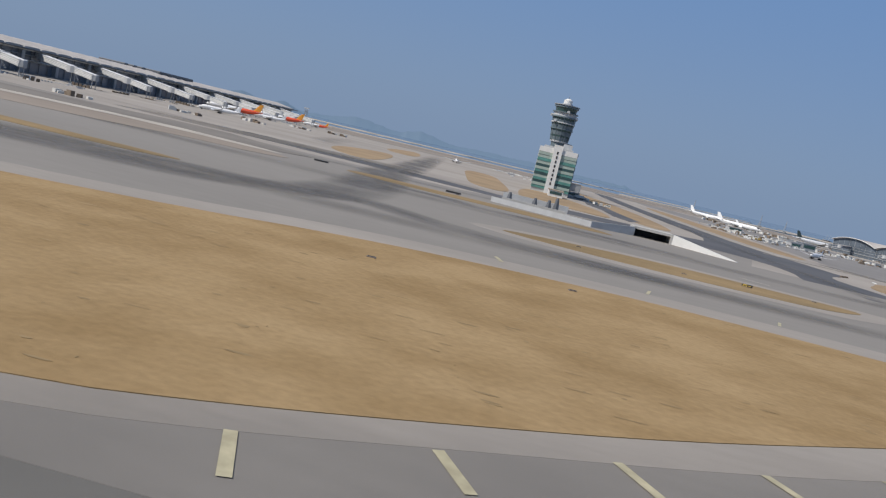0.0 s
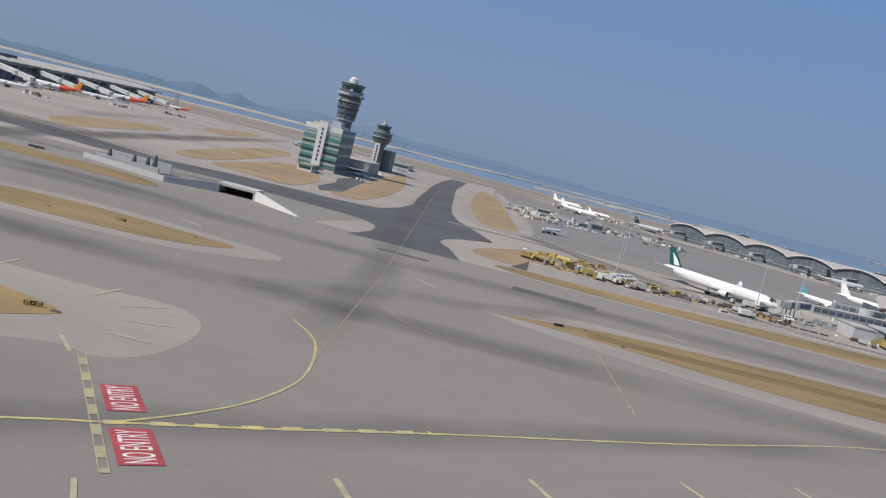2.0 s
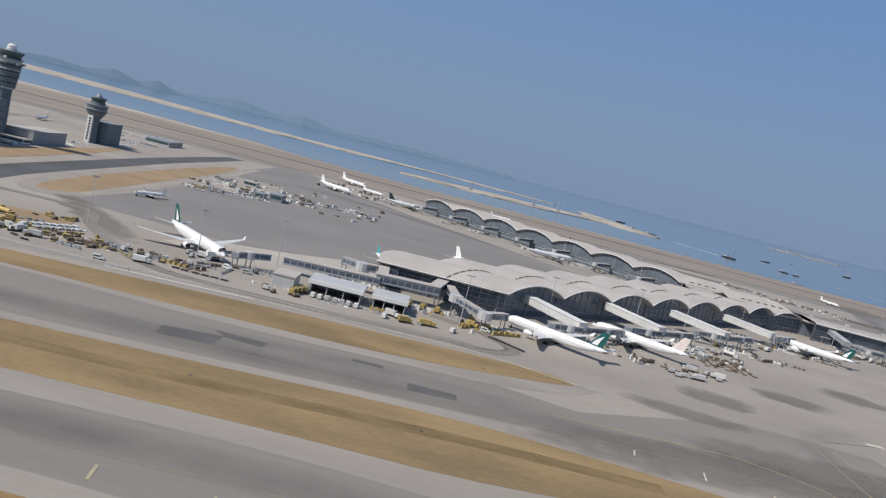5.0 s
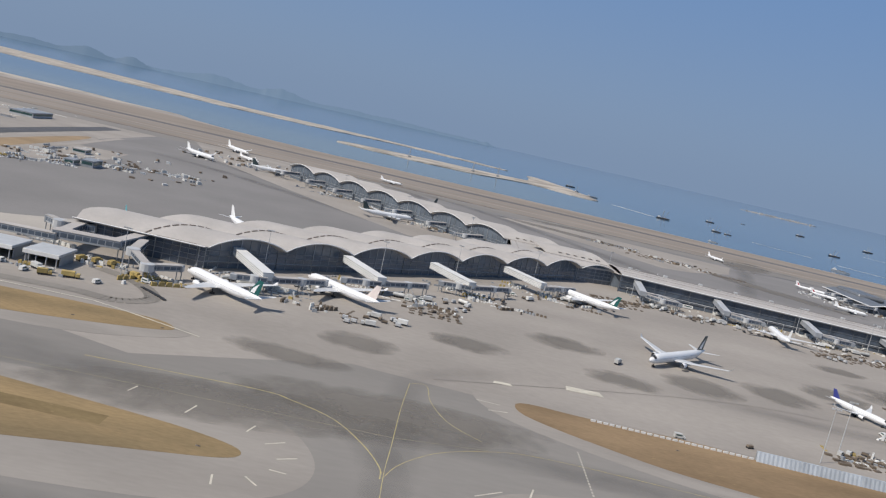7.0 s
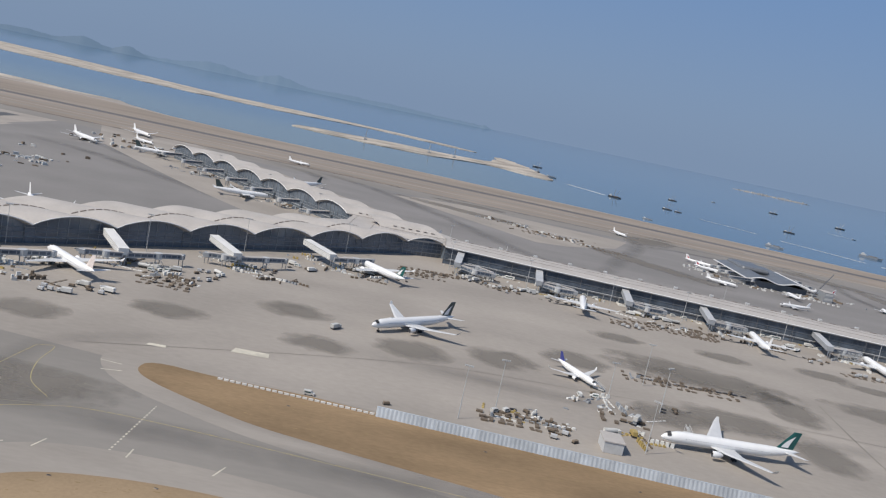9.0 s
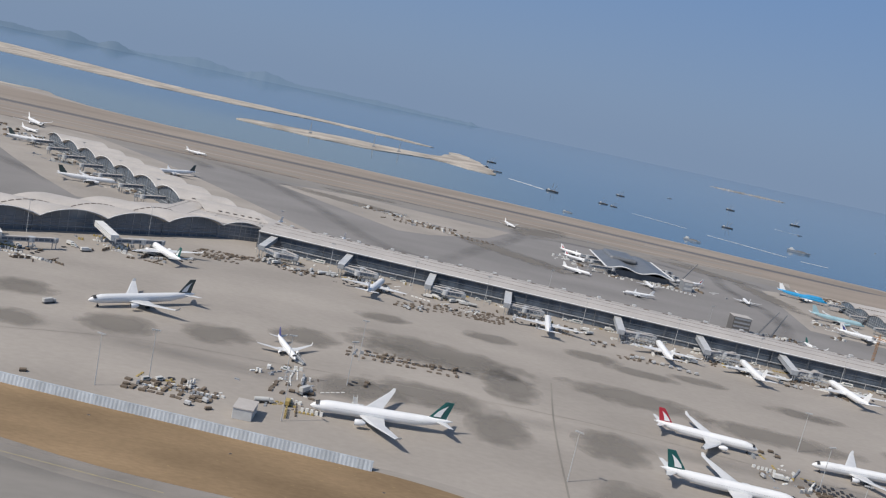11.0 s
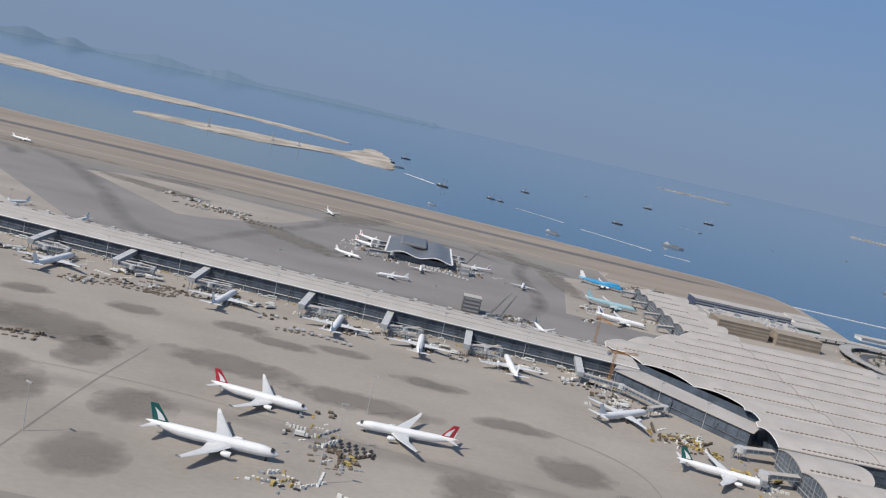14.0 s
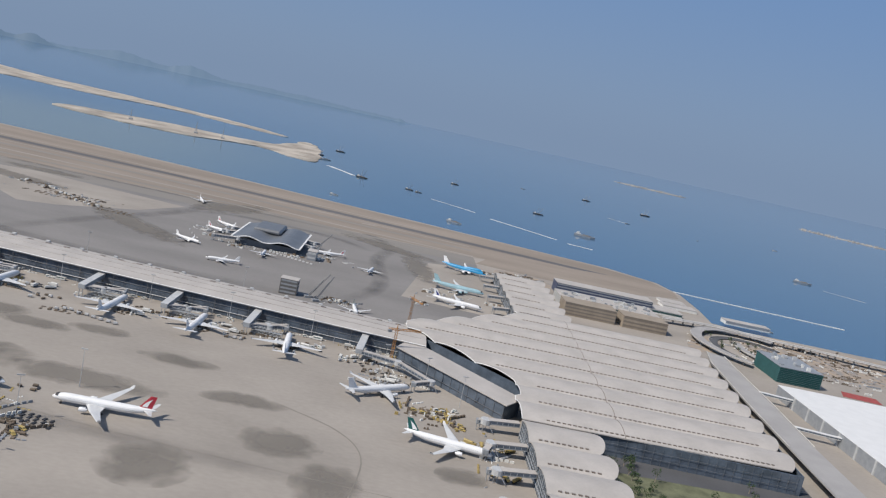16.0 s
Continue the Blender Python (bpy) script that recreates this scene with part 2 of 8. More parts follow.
def raw(name, verts, faces, mat, parent=None, label="", smooth=False):
    me = bpy.data.meshes.new(name)
    me.from_pydata([tuple(v) for v in verts], [], faces)
    me.update()
    if smooth:
        me.polygons.foreach_set("use_smooth", [True] * len(me.polygons))
    me.materials.append(mat)
    ob = new(name, me)
    if parent is not None:
        ob.parent = parent
    if label:
        ob["label"] = label
    return ob


def chaikin(pts, rounds=2):
    for _ in range(rounds):
        out = []
        for (x0, y0), (x1, y1) in zip(pts, pts[1:] + pts[:1]):
            out += [(0.75 * x0 + 0.25 * x1, 0.75 * y0 + 0.25 * y1), (0.25 * x0 + 0.75 * x1, 0.25 * y0 + 0.75 * y1)]
        pts = out
    return pts


def slab(name, pts, top, mat, bottom=-0.5, smooth=0, parent=None, label=""):
    """A level plate with the outline pts."""
    pts = chaikin(list(pts), smooth) if smooth else list(pts)
    bm = bmesh.new()
    f = bm.faces.new([bm.verts.new((x, y, top)) for x, y in pts])
    if f.normal.z < 0:
        f.normal_flip()
    f.normal_update()
    if f.normal.z < 0:
        f.normal_flip()
    r = bmesh.ops.extrude_face_region(bm, geom=[f])
    for v in [g for g in r["geom"] if isinstance(g, bmesh.types.BMVert)]:
        v.co.z = bottom
    bmesh.ops.recalc_face_normals(bm, faces=bm.faces)
    bmesh.ops.triangulate(bm, faces=[q for q in bm.faces if len(q.verts) > 4])
    return part(name, bm, mat, parent, label)


def box(bm, x0, x1, y0, y1, z0, z1, m=None, bevel=0.0):
    vs = bmesh.ops.create_cube(bm, size=1.0)["verts"]
    bmesh.ops.transform(bm, matrix=Matrix.LocRotScale(((x0 + x1) / 2, (y0 + y1) / 2, (z0 + z1) / 2), None, (x1 - x0, y1 - y0, z1 - z0)), verts=vs)
    if bevel:
        es = {e for v in vs for e in v.link_edges}
        vs = [g for g in bmesh.ops.bevel(bm, geom=list(es), offset=bevel, segments=1, affect="EDGES")["verts"]]
    if m is not None:
        bmesh.ops.transform(bm, matrix=m, verts=vs)
    return bm


def tube(bm, a, b, r0, r1=None, n=8):
    a, b = Vector(a), Vector(b)
    m = Matrix.Translation((a + b) / 2) @ (b - a).to_track_quat("Z", "Y").to_matrix().to_4x4()
    bmesh.ops.create_cone(bm, cap_ends=True, segments=n, radius1=r0, radius2=r0 if r1 is None else r1, depth=(b - a).length, matrix=m)
    return bm


def ribbon(name, pts, width, top, mat, parent=None, label="", dash=0.0):
    """A painted line along pts, with dashes if asked."""
    verts, faces = [], []
    P = [Vector((x, y, 0)) for x, y in pts]
    if dash:
        fine, step = [], 0.25
        for a, b in zip(P, P[1:]):
            k = max(1, int((b - a).length / step))
            fine += [a.lerp(b, i / k) for i in range(k)]
        P = fine + [P[-1]]
    run = 0.0
    for i, (a, b) in enumerate(zip(P, P[1:])):
        d = (b - a)
        if d.length < 1e-6:
            continue
        s = Vector((-d.y, d.x, 0)).normalized() * width / 2
        run += d.length
        if dash and int(run / dash) % 2:
            continue
        k = len(verts)
        verts += [(*(a + s).xy, top), (*(a - s).xy, top), (*(b - s).xy, top), (*(b + s).xy, top)]
        faces.append((k + 1, k + 2, k + 3, k))
    return raw(name, verts, faces, mat, parent, label)


def catmull(pts, k=6):
    """More points on a smooth line through pts."""
    P = [Vector(p) for p in pts]
    P = [2 * P[0] - P[1]] + P + [2 * P[-1] - P[-2]]
    out = []
    for i in range(1, len(P) - 2):
        for j in range(k):
            t = j / k
            a, b, c, d = P[i - 1], P[i], P[i + 1], P[i + 2]
            out.append(tuple(0.5 * (2 * b + (c - a) * t + (2 * a - 5 * b + 4 * c - d) * t * t + (3 * b - a - 3 * c + d) * t ** 3)))
    return out + [tuple(P[-2])]


def empty(name, x=0, y=0, z=0, rz=0):
    ob = new(name)
    ob.matrix_world = pose(x, y, z, 0, 0, rz)
    return ob


def sheet(name, bottom, top, depth, mat, parent, label=""):
    """One upright sheet of glass through points below and above, thickened by the vector depth."""
    n = len(bottom)
    verts = list(bottom) + list(top)
    verts += [tuple(Vector(v) + Vector(depth)) for v in verts]
    faces = []
    for j in range(n - 1):
        faces += [(j, j + 1, n + j + 1, n + j), (2 * n + j + 1, 2 * n + j, 3 * n + j, 3 * n + j + 1), (n + j, n + j + 1, 3 * n + j + 1, 3 * n + j)]
    faces += [(0, n, 3 * n, 2 * n), (n - 1, 3 * n - 1, 4 * n - 1, 2 * n - 1)]
    return raw(name, verts, faces, mat, parent, label)


# ---- ground, sea and islands ----
def structure(ob, label, category):
    return tagged(ob, label, category, kind="structure")


structure(slab("water", [(-4900, 440), (4900, 440), (4900, 4900), (-4900, 4900)], -2.6, WATER, -9.0), "calm blue sea with small ripples to the horizon", "sea")
COAST = [(-4900, -4900), (4900, -4900), (4900, 470), (1400, 478), (913, 486), (815, 485), (795, 492), (800, 530), (803, 580), (795, 615), (760, 640), (690, 655), (600, 676), (525, 690), (450, 706), (300, 730), (140, 748), (60, 772), (10, 806), (-12, 836), (-60, 838), (-120, 866), (-210, 884), (-700, 900), (-4900, 900)]
structure(slab("ground", COAST, 0.0, APRON, -9.0), "flat concrete airfield ground ending at the sea", "ground")

structure(slab("runway", [(-1500, -30), (1500, -30), (1500, 15), (-1500, 15)], 0.012, RUNWAY), "grey asphalt runway", "runway")
structure(slab("taxiway_1", [(-1500, 14), (1500, 14), (1500, 125), (415, 128), (350, 130), (300, 134), (272, 140), (268, 147), (240, 150.6), (205, 131), (190, 136), (70, 137), (40, 140), (-30, 145), (-1500, 145)], 0.020, ASPHALT), "wide weathered asphalt taxiways", "taxiway")
structure(slab("taxiway_2", [(-1500, 142), (-30, 144.5), (40, 139.5), (47, 165), (28, 192), (5, 181), (-12, 164), (-1500, 164)], 0.014, ASPHALT), "asphalt taxiway beside the service ramp", "taxiway")
structure(slab("taxiway_cross", [(41, 451), (42, 520), (52, 520), (52.1, 387), (57.5, 262), (59.1, 236), (61.9, 216), (66.4, 201), (71.7, 181.6), (67, 173.5), (64.9, 170.7), (62.2, 164), (61.5, 158.6), (62.2, 154), (63.8, 150.5), (66.6, 136.5), (56.7, 136.2), (47.4, 135.7), (49.6, 147), (49.4, 153), (48.7, 157.5), (46, 162), (41.2, 164.4), (31.8, 165.5), (14.2, 170), (1.6, 168), (-24, 172.4), (-70, 180), (-70, 200), (-35.4, 192.3), (-3.6, 181), (8.6, 187), (22.5, 188.6), (33.6, 190), (40, 192.5), (43.8, 196), (46.8, 211), (48.2, 233), (46.3, 260), (42, 372)], 0.032, FRESH), "fresh dark asphalt crossing taxiway", "taxiway")
structure(slab("runway_north", [(-1500, 705), (0, 664), (400, 640), (640, 608), (775, 590), (775, 600), (640, 620), (400, 652), (0, 678), (-1500, 720)], 0.05, DARK_STRIP), "far grey runway by the sea", "runway")
structure(slab("taxiway_north", [(-1500, 560), (640, 525), (640, 552), (-1500, 590)], 0.03, ASPHALT), "far taxiway with tyre marks", "taxiway")
structure(slab("apron_north", [(70, 395), (150, 360), (230, 330), (310, 345), (360, 335), (590, 318), (640, 380), (640, 530), (70, 560)], 0.012, material("dark_apron", (0.235, 0.224, 0.213), 0.9, 0.2, 0.03, 1.0, stretch=(0.5, 1, 1))), "grey apron between the concourses", "apron")
structure(slab("apron_west", [(75, 215), (160, 205), (280, 340), (150, 475), (75, 560)], 0.016, material("mid_apron", (0.225, 0.214, 0.202), 0.9, 0.14, 0.03, 1.0)), "grey concrete apron between the arms", "apron")
for pts, lab in (
    ([(90, 566), (120, 592), (158, 556), (226, 497), (269, 452), (346, 366), (353, 334), (300, 350), (60, 590)], "pale concrete stands along the far concourse"),
    ([(296, 508), (312, 524), (345, 530), (446, 512), (430, 470), (396, 436), (378, 428)], "pale concrete equipment stand among the taxiways"),
    ([(75, 590), (123, 473), (178, 408), (212, 370), (244, 338), (287, 350), (270, 368), (110, 560)], "pale concrete stands west of the far concourse"),
    ([(590, 388), (606, 494), (660, 520), (690, 500), (650, 380)], "pale concrete stands by the hall's north wing"),
):
    structure(slab("apron_stand", pts, 0.02 + 0.0004 * len(lab), APRON), lab, "apron")
for pts, lab in (
    ([(-1500, 590), (640, 554), (795, 560), (800, 585), (790, 614), (750, 638), (600, 672), (525, 686), (450, 701), (300, 725), (140, 743), (60, 766), (0, 790), (-80, 806), (-1500, 806)], "brown dry grass strip along the sea wall"),
    ([(640, 530), (720, 520), (795, 560), (790, 610), (660, 585)], "bare brown ground at the coast corner"),
):
    structure(slab("grass", pts, 0.055 if "corner" in lab else 0.04, SOIL), lab, "grass")

GRASS_BEDS = [
    ([(-60, 30), (-30, 15.5), (-10.9, 17.6), (-5.8, 19.7), (0, 22.7), (7.6, 26.9), (17.2, 33.5), (26, 39.5), (34, 46.5), (42.4, 55.6), (42.2, 57), (35, 59.4), (24, 60.8), (8, 61.5), (-10, 58), (-24, 50), (-60, 40)], "large dry golden grass field between taxiways"),
    ([(-400, 36), (-62, 33), (-62, 41), (-400, 60)], "dry golden grass field"),
    ([(-3, 92.5), (3, 96.5), (19, 101), (34, 99), (43, 97.5), (36, 90.5), (27, 89), (11, 88.6)], "narrow strip of dry grass between taxiways"),
    ([(-300, 88), (-58, 85.5), (-34, 85.5), (-40, 81), (-58, 80), (-300, 78)], "narrow strip of dry grass between taxiways"),
    ([(76, 99), (84, 103), (95, 105.5), (117, 108), (147, 109.5), (184, 113), (214, 108.6), (222, 107.2), (229, 105), (231, 103), (229.6, 100.7), (222, 98.8), (190, 91.5), (164, 92.5), (137, 92), (113, 91.5), (99.6, 92.6), (89, 95.6), (80, 97.2), (72, 98)], "long olive grass strip with a darker mown band"),
    ([(71, 141.5), (76, 145), (84, 144.6), (95, 144.6), (112, 145.8), (134, 148.6), (162, 151.2), (190, 152.8), (203, 152.5), (207.5, 149), (206, 146.5), (196, 143), (176, 138), (147, 136), (112, 136), (90, 135.8), (78, 138)], "dry grass verge below the apron road"),
    ([(272, 150), (285, 148), (304, 148), (317, 146), (347, 143), (392, 139), (405, 137), (415, 134), (411, 126), (384, 118.5), (350, 119.5), (326, 124), (307, 127.5), (296, 130), (286, 134.5), (276, 139.5), (271, 144)], "bare brown grass strip beside the barrier"),
    ([(90, 30), (96, 53), (109, 60), (128, 65.5), (145, 67), (165, 64), (195, 50), (205, 30)], "golden grass island near the runway"),
    ([(266, 95), (272, 101), (284, 104), (299, 104.5), (315, 102), (330, 92), (300, 85), (275, 87)], "brown grass island in the taxiway"),
    ([(340, 60), (350, 75), (380, 85), (430, 85), (450, 60)], "brown grass island near the runway"),
    ([(-14, 208), (-19, 257), (-27, 345), (-14, 343), (-7, 265), (-3.3, 216), (-6, 200)], "brown grass bed beside the control building"),
    ([(-1, 204), (0.5, 199), (12, 197), (20.5, 193), (22.5, 205), (21, 230), (14, 262), (2, 285), (-2, 252)], "brown grass bed beside the control building"),
    ([(29.5, 200), (36, 199), (39, 212), (39.5, 262), (35.5, 318), (29, 380), (23, 400), (24.5, 300), (26, 240)], "brown grass bed beside the control building"),
    ([(67.5, 224), (74, 219), (79, 228), (78.5, 240), (76.7, 286), (71, 430), (63, 450), (60.8, 374), (63, 275)], "brown grass bed beside the crossing taxiway"),
    ([(-56, 222), (-40, 200), (-41, 233), (-48, 292), (-56, 308), (-63, 268)], "oval brown grass bed"),
    ([(-61, 347), (-47, 352), (-66, 483), (-73, 411)], "oval brown grass bed"),
    ([(67.5, 152), (68.5, 162), (74, 173), (79, 184), (92, 187.5), (100, 183), (95, 173), (87, 161), (79, 152), (74, 149)], "brown grass bed behind the apron wall"),
    ([(-30, 143), (-5, 139.5), (1.3, 142), (12.5, 138.6), (17, 132), (9.8, 130.2), (-0.8, 131), (-30, 133)], "strip of grass by the ramp wall"),
]
for pts, lab in GRASS_BEDS:
    structure(slab("grass", pts, 0.06, SOIL_RED if "bare" in lab else GRASS_OLIVE if "strip" in lab or "verge" in lab else GRASS if "golden" in lab or "dry" in lab else SOIL_BED, smooth=2), lab, "grass")

MOWN = material("dark_mown_grass", (0.235, 0.175, 0.092), 1.0, 0.35, 0.2, 2.6, bump=0.6, spec=0.1, stretch=(0.4, 1, 1))
structure(ribbon("mown_band", catmull([(84, 99), (100, 99.5), (117, 101), (147, 102), (184, 104.5), (212, 104.2)]), 3.2, 0.068, MOWN), "darker mown band through the grass strip", "grass")
structure(slab("service_apron", [(27, 204), (31, 214), (28.2, 250), (26.5, 284), (21, 284), (20, 262), (23.5, 240), (24, 215)], 0.072, FRESH), "dark asphalt yard before the control building", "road")
structure(ribbon("service_path", [(80.5, 227), (79, 286), (76.5, 397), (72, 470)], 3.4, 0.066, APRON), "pale concrete path beside the grass bed", "path")
structure(slab("apron_stand", [(116, 190), (124, 205), (142, 215), (164, 234), (180, 252), (190, 246), (166, 202), (146, 189), (134, 182)], 0.0255, material("pale_stand_concrete", (0.43, 0.395, 0.345), 0.9, 0.14, 0.05, 1.0)), "pale concrete stand beside the concourse arm", "apron")
structure(slab("apron_stand", [(82, 308), (98, 320), (106, 366), (102, 402), (76, 396)], 0.022, APRON), "pale concrete freight stand", "apron")

def inside(x, y, pts):
    hit = False
    for (x0, y0), (x1, y1) in zip(pts, pts[1:] + pts[:1]):
        if (y0 > y) != (y1 > y) and x < (x1 - x0) * (y - y0) / (y1 - y0) + x0:
            hit = not hit
    return hit


structure(slab("shore", [(-16, 841), (-60, 834), (-120, 865), (-210, 883), (-700, 899), (-1500, 899), (-1500, 872), (-300, 858), (-140, 838), (-60, 812), (-16, 822)], 0.06, SAND, smooth=1), "pale sandy shore beside the sea", "shore")
structure(slab("service_road", [(-240, 118), (-120, 146), (-87.8, 160.7), (-76, 168), (-63, 169), (-48.3, 157), (-40, 150), (-46, 142.4), (-52, 143.7), (-65, 145.9), (-75.8, 142.7), (-100, 131), (-240, 98)], 0.066, material("worn_brown_asphalt", (0.2, 0.182, 0.158), 0.9, 0.2, 0.06, 1.2)), "brownish worn service road by the midfield", "road")
structure(slab("kerb_strip", [(-240, 97.6), (-100, 130.6), (-75.8, 142.3), (-65, 145.5), (-52, 143.3), (-46, 142), (-42, 139), (-49.3, 138), (-59.2, 138.2), (-70.7, 137), (-98, 124), (-240, 91)], 0.07, CONCRETE_WORN), "pale concrete kerb strip beside a service road", "kerb")
structure(slab("grass", [(-240, 90.6), (-98, 123.6), (-70.7, 136.6), (-59.2, 137.8), (-49.3, 137.6), (-42, 136), (-38, 131), (-43.7, 125.5), (-48.6, 125), (-54, 123.5), (-62, 116.5), (-90, 103), (-240, 68)], 0.064, SOIL, smooth=1), "narrow pale brown soil strip beside a kerb", "grass")

# darker clumps and bare scrapes in the golden grass
clump_rnd = random.Random(21)
vs, fs = [], []
for pts, lab in GRASS_BEDS[:10]:
    xs, ys = [p[0] for p in pts], [p[1] for p in pts]
    x0, x1, y0, y1 = max(min(xs), -70), max(xs), min(ys), max(ys)
    for _ in range(int(min(420, (x1 - x0) * (y1 - y0) * 0.16))):
        x, y = clump_rnd.uniform(x0, x1), clump_rnd.uniform(y0, y1)
        if not inside(x, y, pts) or not all(inside(x + a, y + b, pts) for a, b in ((2.5, 0), (-2.5, 0), (0, 1.5), (0, -1.5))):
            continue
        rx, ry, k = clump_rnd.uniform(0.12, 0.9) ** 1.4, clump_rnd.uniform(0.05, 0.2), len(vs)
        for i in range(7):
            a = i * 0.8976
            q = clump_rnd.uniform(0.5, 1.0)
            vs.append((x + rx * q * math.cos(a), y + ry * q * math.sin(a), 0.064 + 0.012 * clump_rnd.random()))
        fs.append(tuple(range(k, k + 7)))
tagged(raw("grass_clump", vs, fs, GRASS_OLIVE), "dark dry clumps scattered in the golden grass", "grass", kind="stuff")

# pale concrete shoulders round the grass
SHOULDERS = [
    [(-1500, 12), (-30, 12.5), (-9.9, 16.2), (-5.2, 18), (0.3, 20.8), (9, 25), (17.6, 30), (29, 38), (44.4, 51.2), (48.3, 49.3), (50.6, 52.6), (51.2, 58), (50, 63.4), (46, 66), (40, 64.5), (24, 66), (8, 66.5), (-12, 63), (-26, 54), (-62, 46), (-1500, 66)],
    [(-8, 92), (2, 99.5), (19, 104), (36, 102), (50, 98), (38, 87), (27, 86), (10, 85)],
    [(69, 99), (80, 107), (95, 109), (117, 111), (147, 112.5), (184, 116), (210, 117.5), (222, 119), (232, 118), (238.5, 110), (241, 102), (239, 95), (232.5, 90), (222, 86.5), (190, 84), (164, 87), (137, 86), (113, 85.5), (92, 88), (76, 94)],
    [(70, 148), (100, 149), (140, 153), (190, 156), (206, 152), (213, 146), (195, 135), (176, 134), (147, 132), (112, 134), (76, 134.5)],
    [(263, 152), (287, 150), (318, 147), (393, 140.5), (410, 139.5), (422, 133), (415, 121), (384, 113), (350, 114), (325, 119), (305, 122.5), (290, 127), (271, 136), (264, 144)],
    [(80, 20), (92, 56), (108, 64), (128, 69.5), (146, 71), (168, 68), (200, 54), (215, 20)],
    [(258, 95), (263, 105), (270, 110), (284, 112), (302, 111), (320, 108), (340, 92), (300, 78), (270, 80)],
    [(62, 232), (68, 214), (76, 212), (84, 222), (83, 300), (80, 420), (62, 460), (56, 420), (58, 300)],
]
for i, pts in enumerate(SHOULDERS):
    structure(slab("pavement", pts, 0.028 + 0.0006 * i, SHOULDER, smooth=2), "pale concrete taxiway shoulder", "shoulder")

# repair patches, oil stains
for pts in ([(74.9, 119.6), (75.4, 123.5), (88, 123), (87.3, 119)], [(139.7, 123), (148.6, 124.8), (148.3, 119.5), (140.1, 118.3)], [(146.4, 127.3), (155, 126.6), (154.6, 123.6), (148.8, 124.4)], [(177.2, 124.1), (184.8, 123.9), (184.9, 121), (177.3, 120.4)], [(168, 130), (173, 130), (173, 128.5), (168, 128.5)], [(54, 128), (62, 128), (62, 126), (54, 126)]):
    structure(slab("repair_patch", pts, 0.0435, PATCH), "dark rectangular asphalt repair patch", "patch")


def stain_material():
    m = OIL.copy()
    m.name = "faded_oil_stain"
    n, l = m.node_tree.nodes, m.node_tree.links
    p = n["Principled BSDF"]
    tc, sub, ln, rng, noi, add = (n.new("ShaderNode" + k) for k in ("TexCoord", "VectorMath", "VectorMath", "MapRange", "TexNoise", "Math"))
    sub.operation, ln.operation = "SUBTRACT", "LENGTH"
    sub.inputs[1].default_value = (0.5, 0.5, 0.5)
    l.new(tc.outputs["Generated"], sub.inputs[0])
    flat = n.new("ShaderNodeVectorMath")
    flat.operation = "MULTIPLY"
    flat.inputs[1].default_value = (2, 2, 0)
    l.new(sub.outputs[0], flat.inputs[0])
    l.new(flat.outputs[0], ln.inputs[0])
    noi.inputs["Scale"].default_value, noi.inputs["Detail"].default_value = 0.15, 4
    geo = n.new("ShaderNodeNewGeometry")
    l.new(geo.outputs["Position"], noi.inputs[0])
    add.operation = "ADD"
    l.new(ln.outputs["Value"], add.inputs[0])
    l.new(noi.outputs[0], add.inputs[1])
    rng.inputs[1].default_value, rng.inputs[2].default_value = 1.0, 1.5
    rng.inputs[3].default_value, rng.inputs[4].default_value = 0.6, 0.0
    l.new(add.outputs[0], rng.inputs[0])
    l.new(rng.outputs[0], p.inputs["Alpha"])
    return m


STAIN = stain_material()


def stain(x, y, rx, ry, turn=0):
    bm = bmesh.new()
    bmesh.ops.create_circle(bm, cap_ends=True, segments=28, radius=1, matrix=Matrix.LocRotScale((0, 0, 0), None, (rx, ry, 1)))
    ob = part("oil_stain", bm, STAIN)
    ob.matrix_world = pose(x, y, 0.045 + 0.0011 * (len(bpy.data.objects) % 5), 0, 0, turn)
    structure(ob, "dark oily stain soaked into apron concrete", "stain")


for a in ((402, 216, 30, 9, -8), (424, 205, 9, 14, 0), (419, 173, 9, 11, 0), (462, 217, 25, 9, -8), (447, 176, 11, 11, 0), (446, 147, 11, 11, 0), (500, 208, 26, 8, -4), (560, 190, 12, 10, 0), (545, 214, 14, 6, 0), (240, 166, 9, 7, 0), (264, 184, 10, 7, 0), (290, 205, 11, 8, 0), (322, 191, 11, 9, 0), (345, 199, 11, 9, 0), (366, 212, 11, 9, 0), (300, 181, 10, 7, 0), (405, 222, 30, 11, -12), (385, 248, 10, 6, 0), (420, 250, 10, 6, 0), (455, 253, 11, 6, 0), (490, 250, 11, 5, 0), (532, 165, 12, 12, 0), (575, 170, 10, 14, 0), (610, 190, 8, 6, 0), (385, 180, 14, 9, 10), (402, 186, 20, 9, -6), (228, 148, 14, 5, -10), (470, 245, 14, 5, -5), (520, 236, 14, 5, -5)):
    stain(*a)
for a in ((440, 430, 50, 12, -40), (600, 470, 10, 45, 10), (580, 520, 40, 12, -30), (240, 440, 14, 10, 0), (340, 500, 50, 10, -20), (470, 545, 40, 16, 60), (95, 200, 6, 30, 40), (230, 120, 40, 9, 10), (250, 130, 30, 8, 0), (-60, 190, 40, 14, 20), (345, 540, 30, 9, 0)):
    stain(*a)


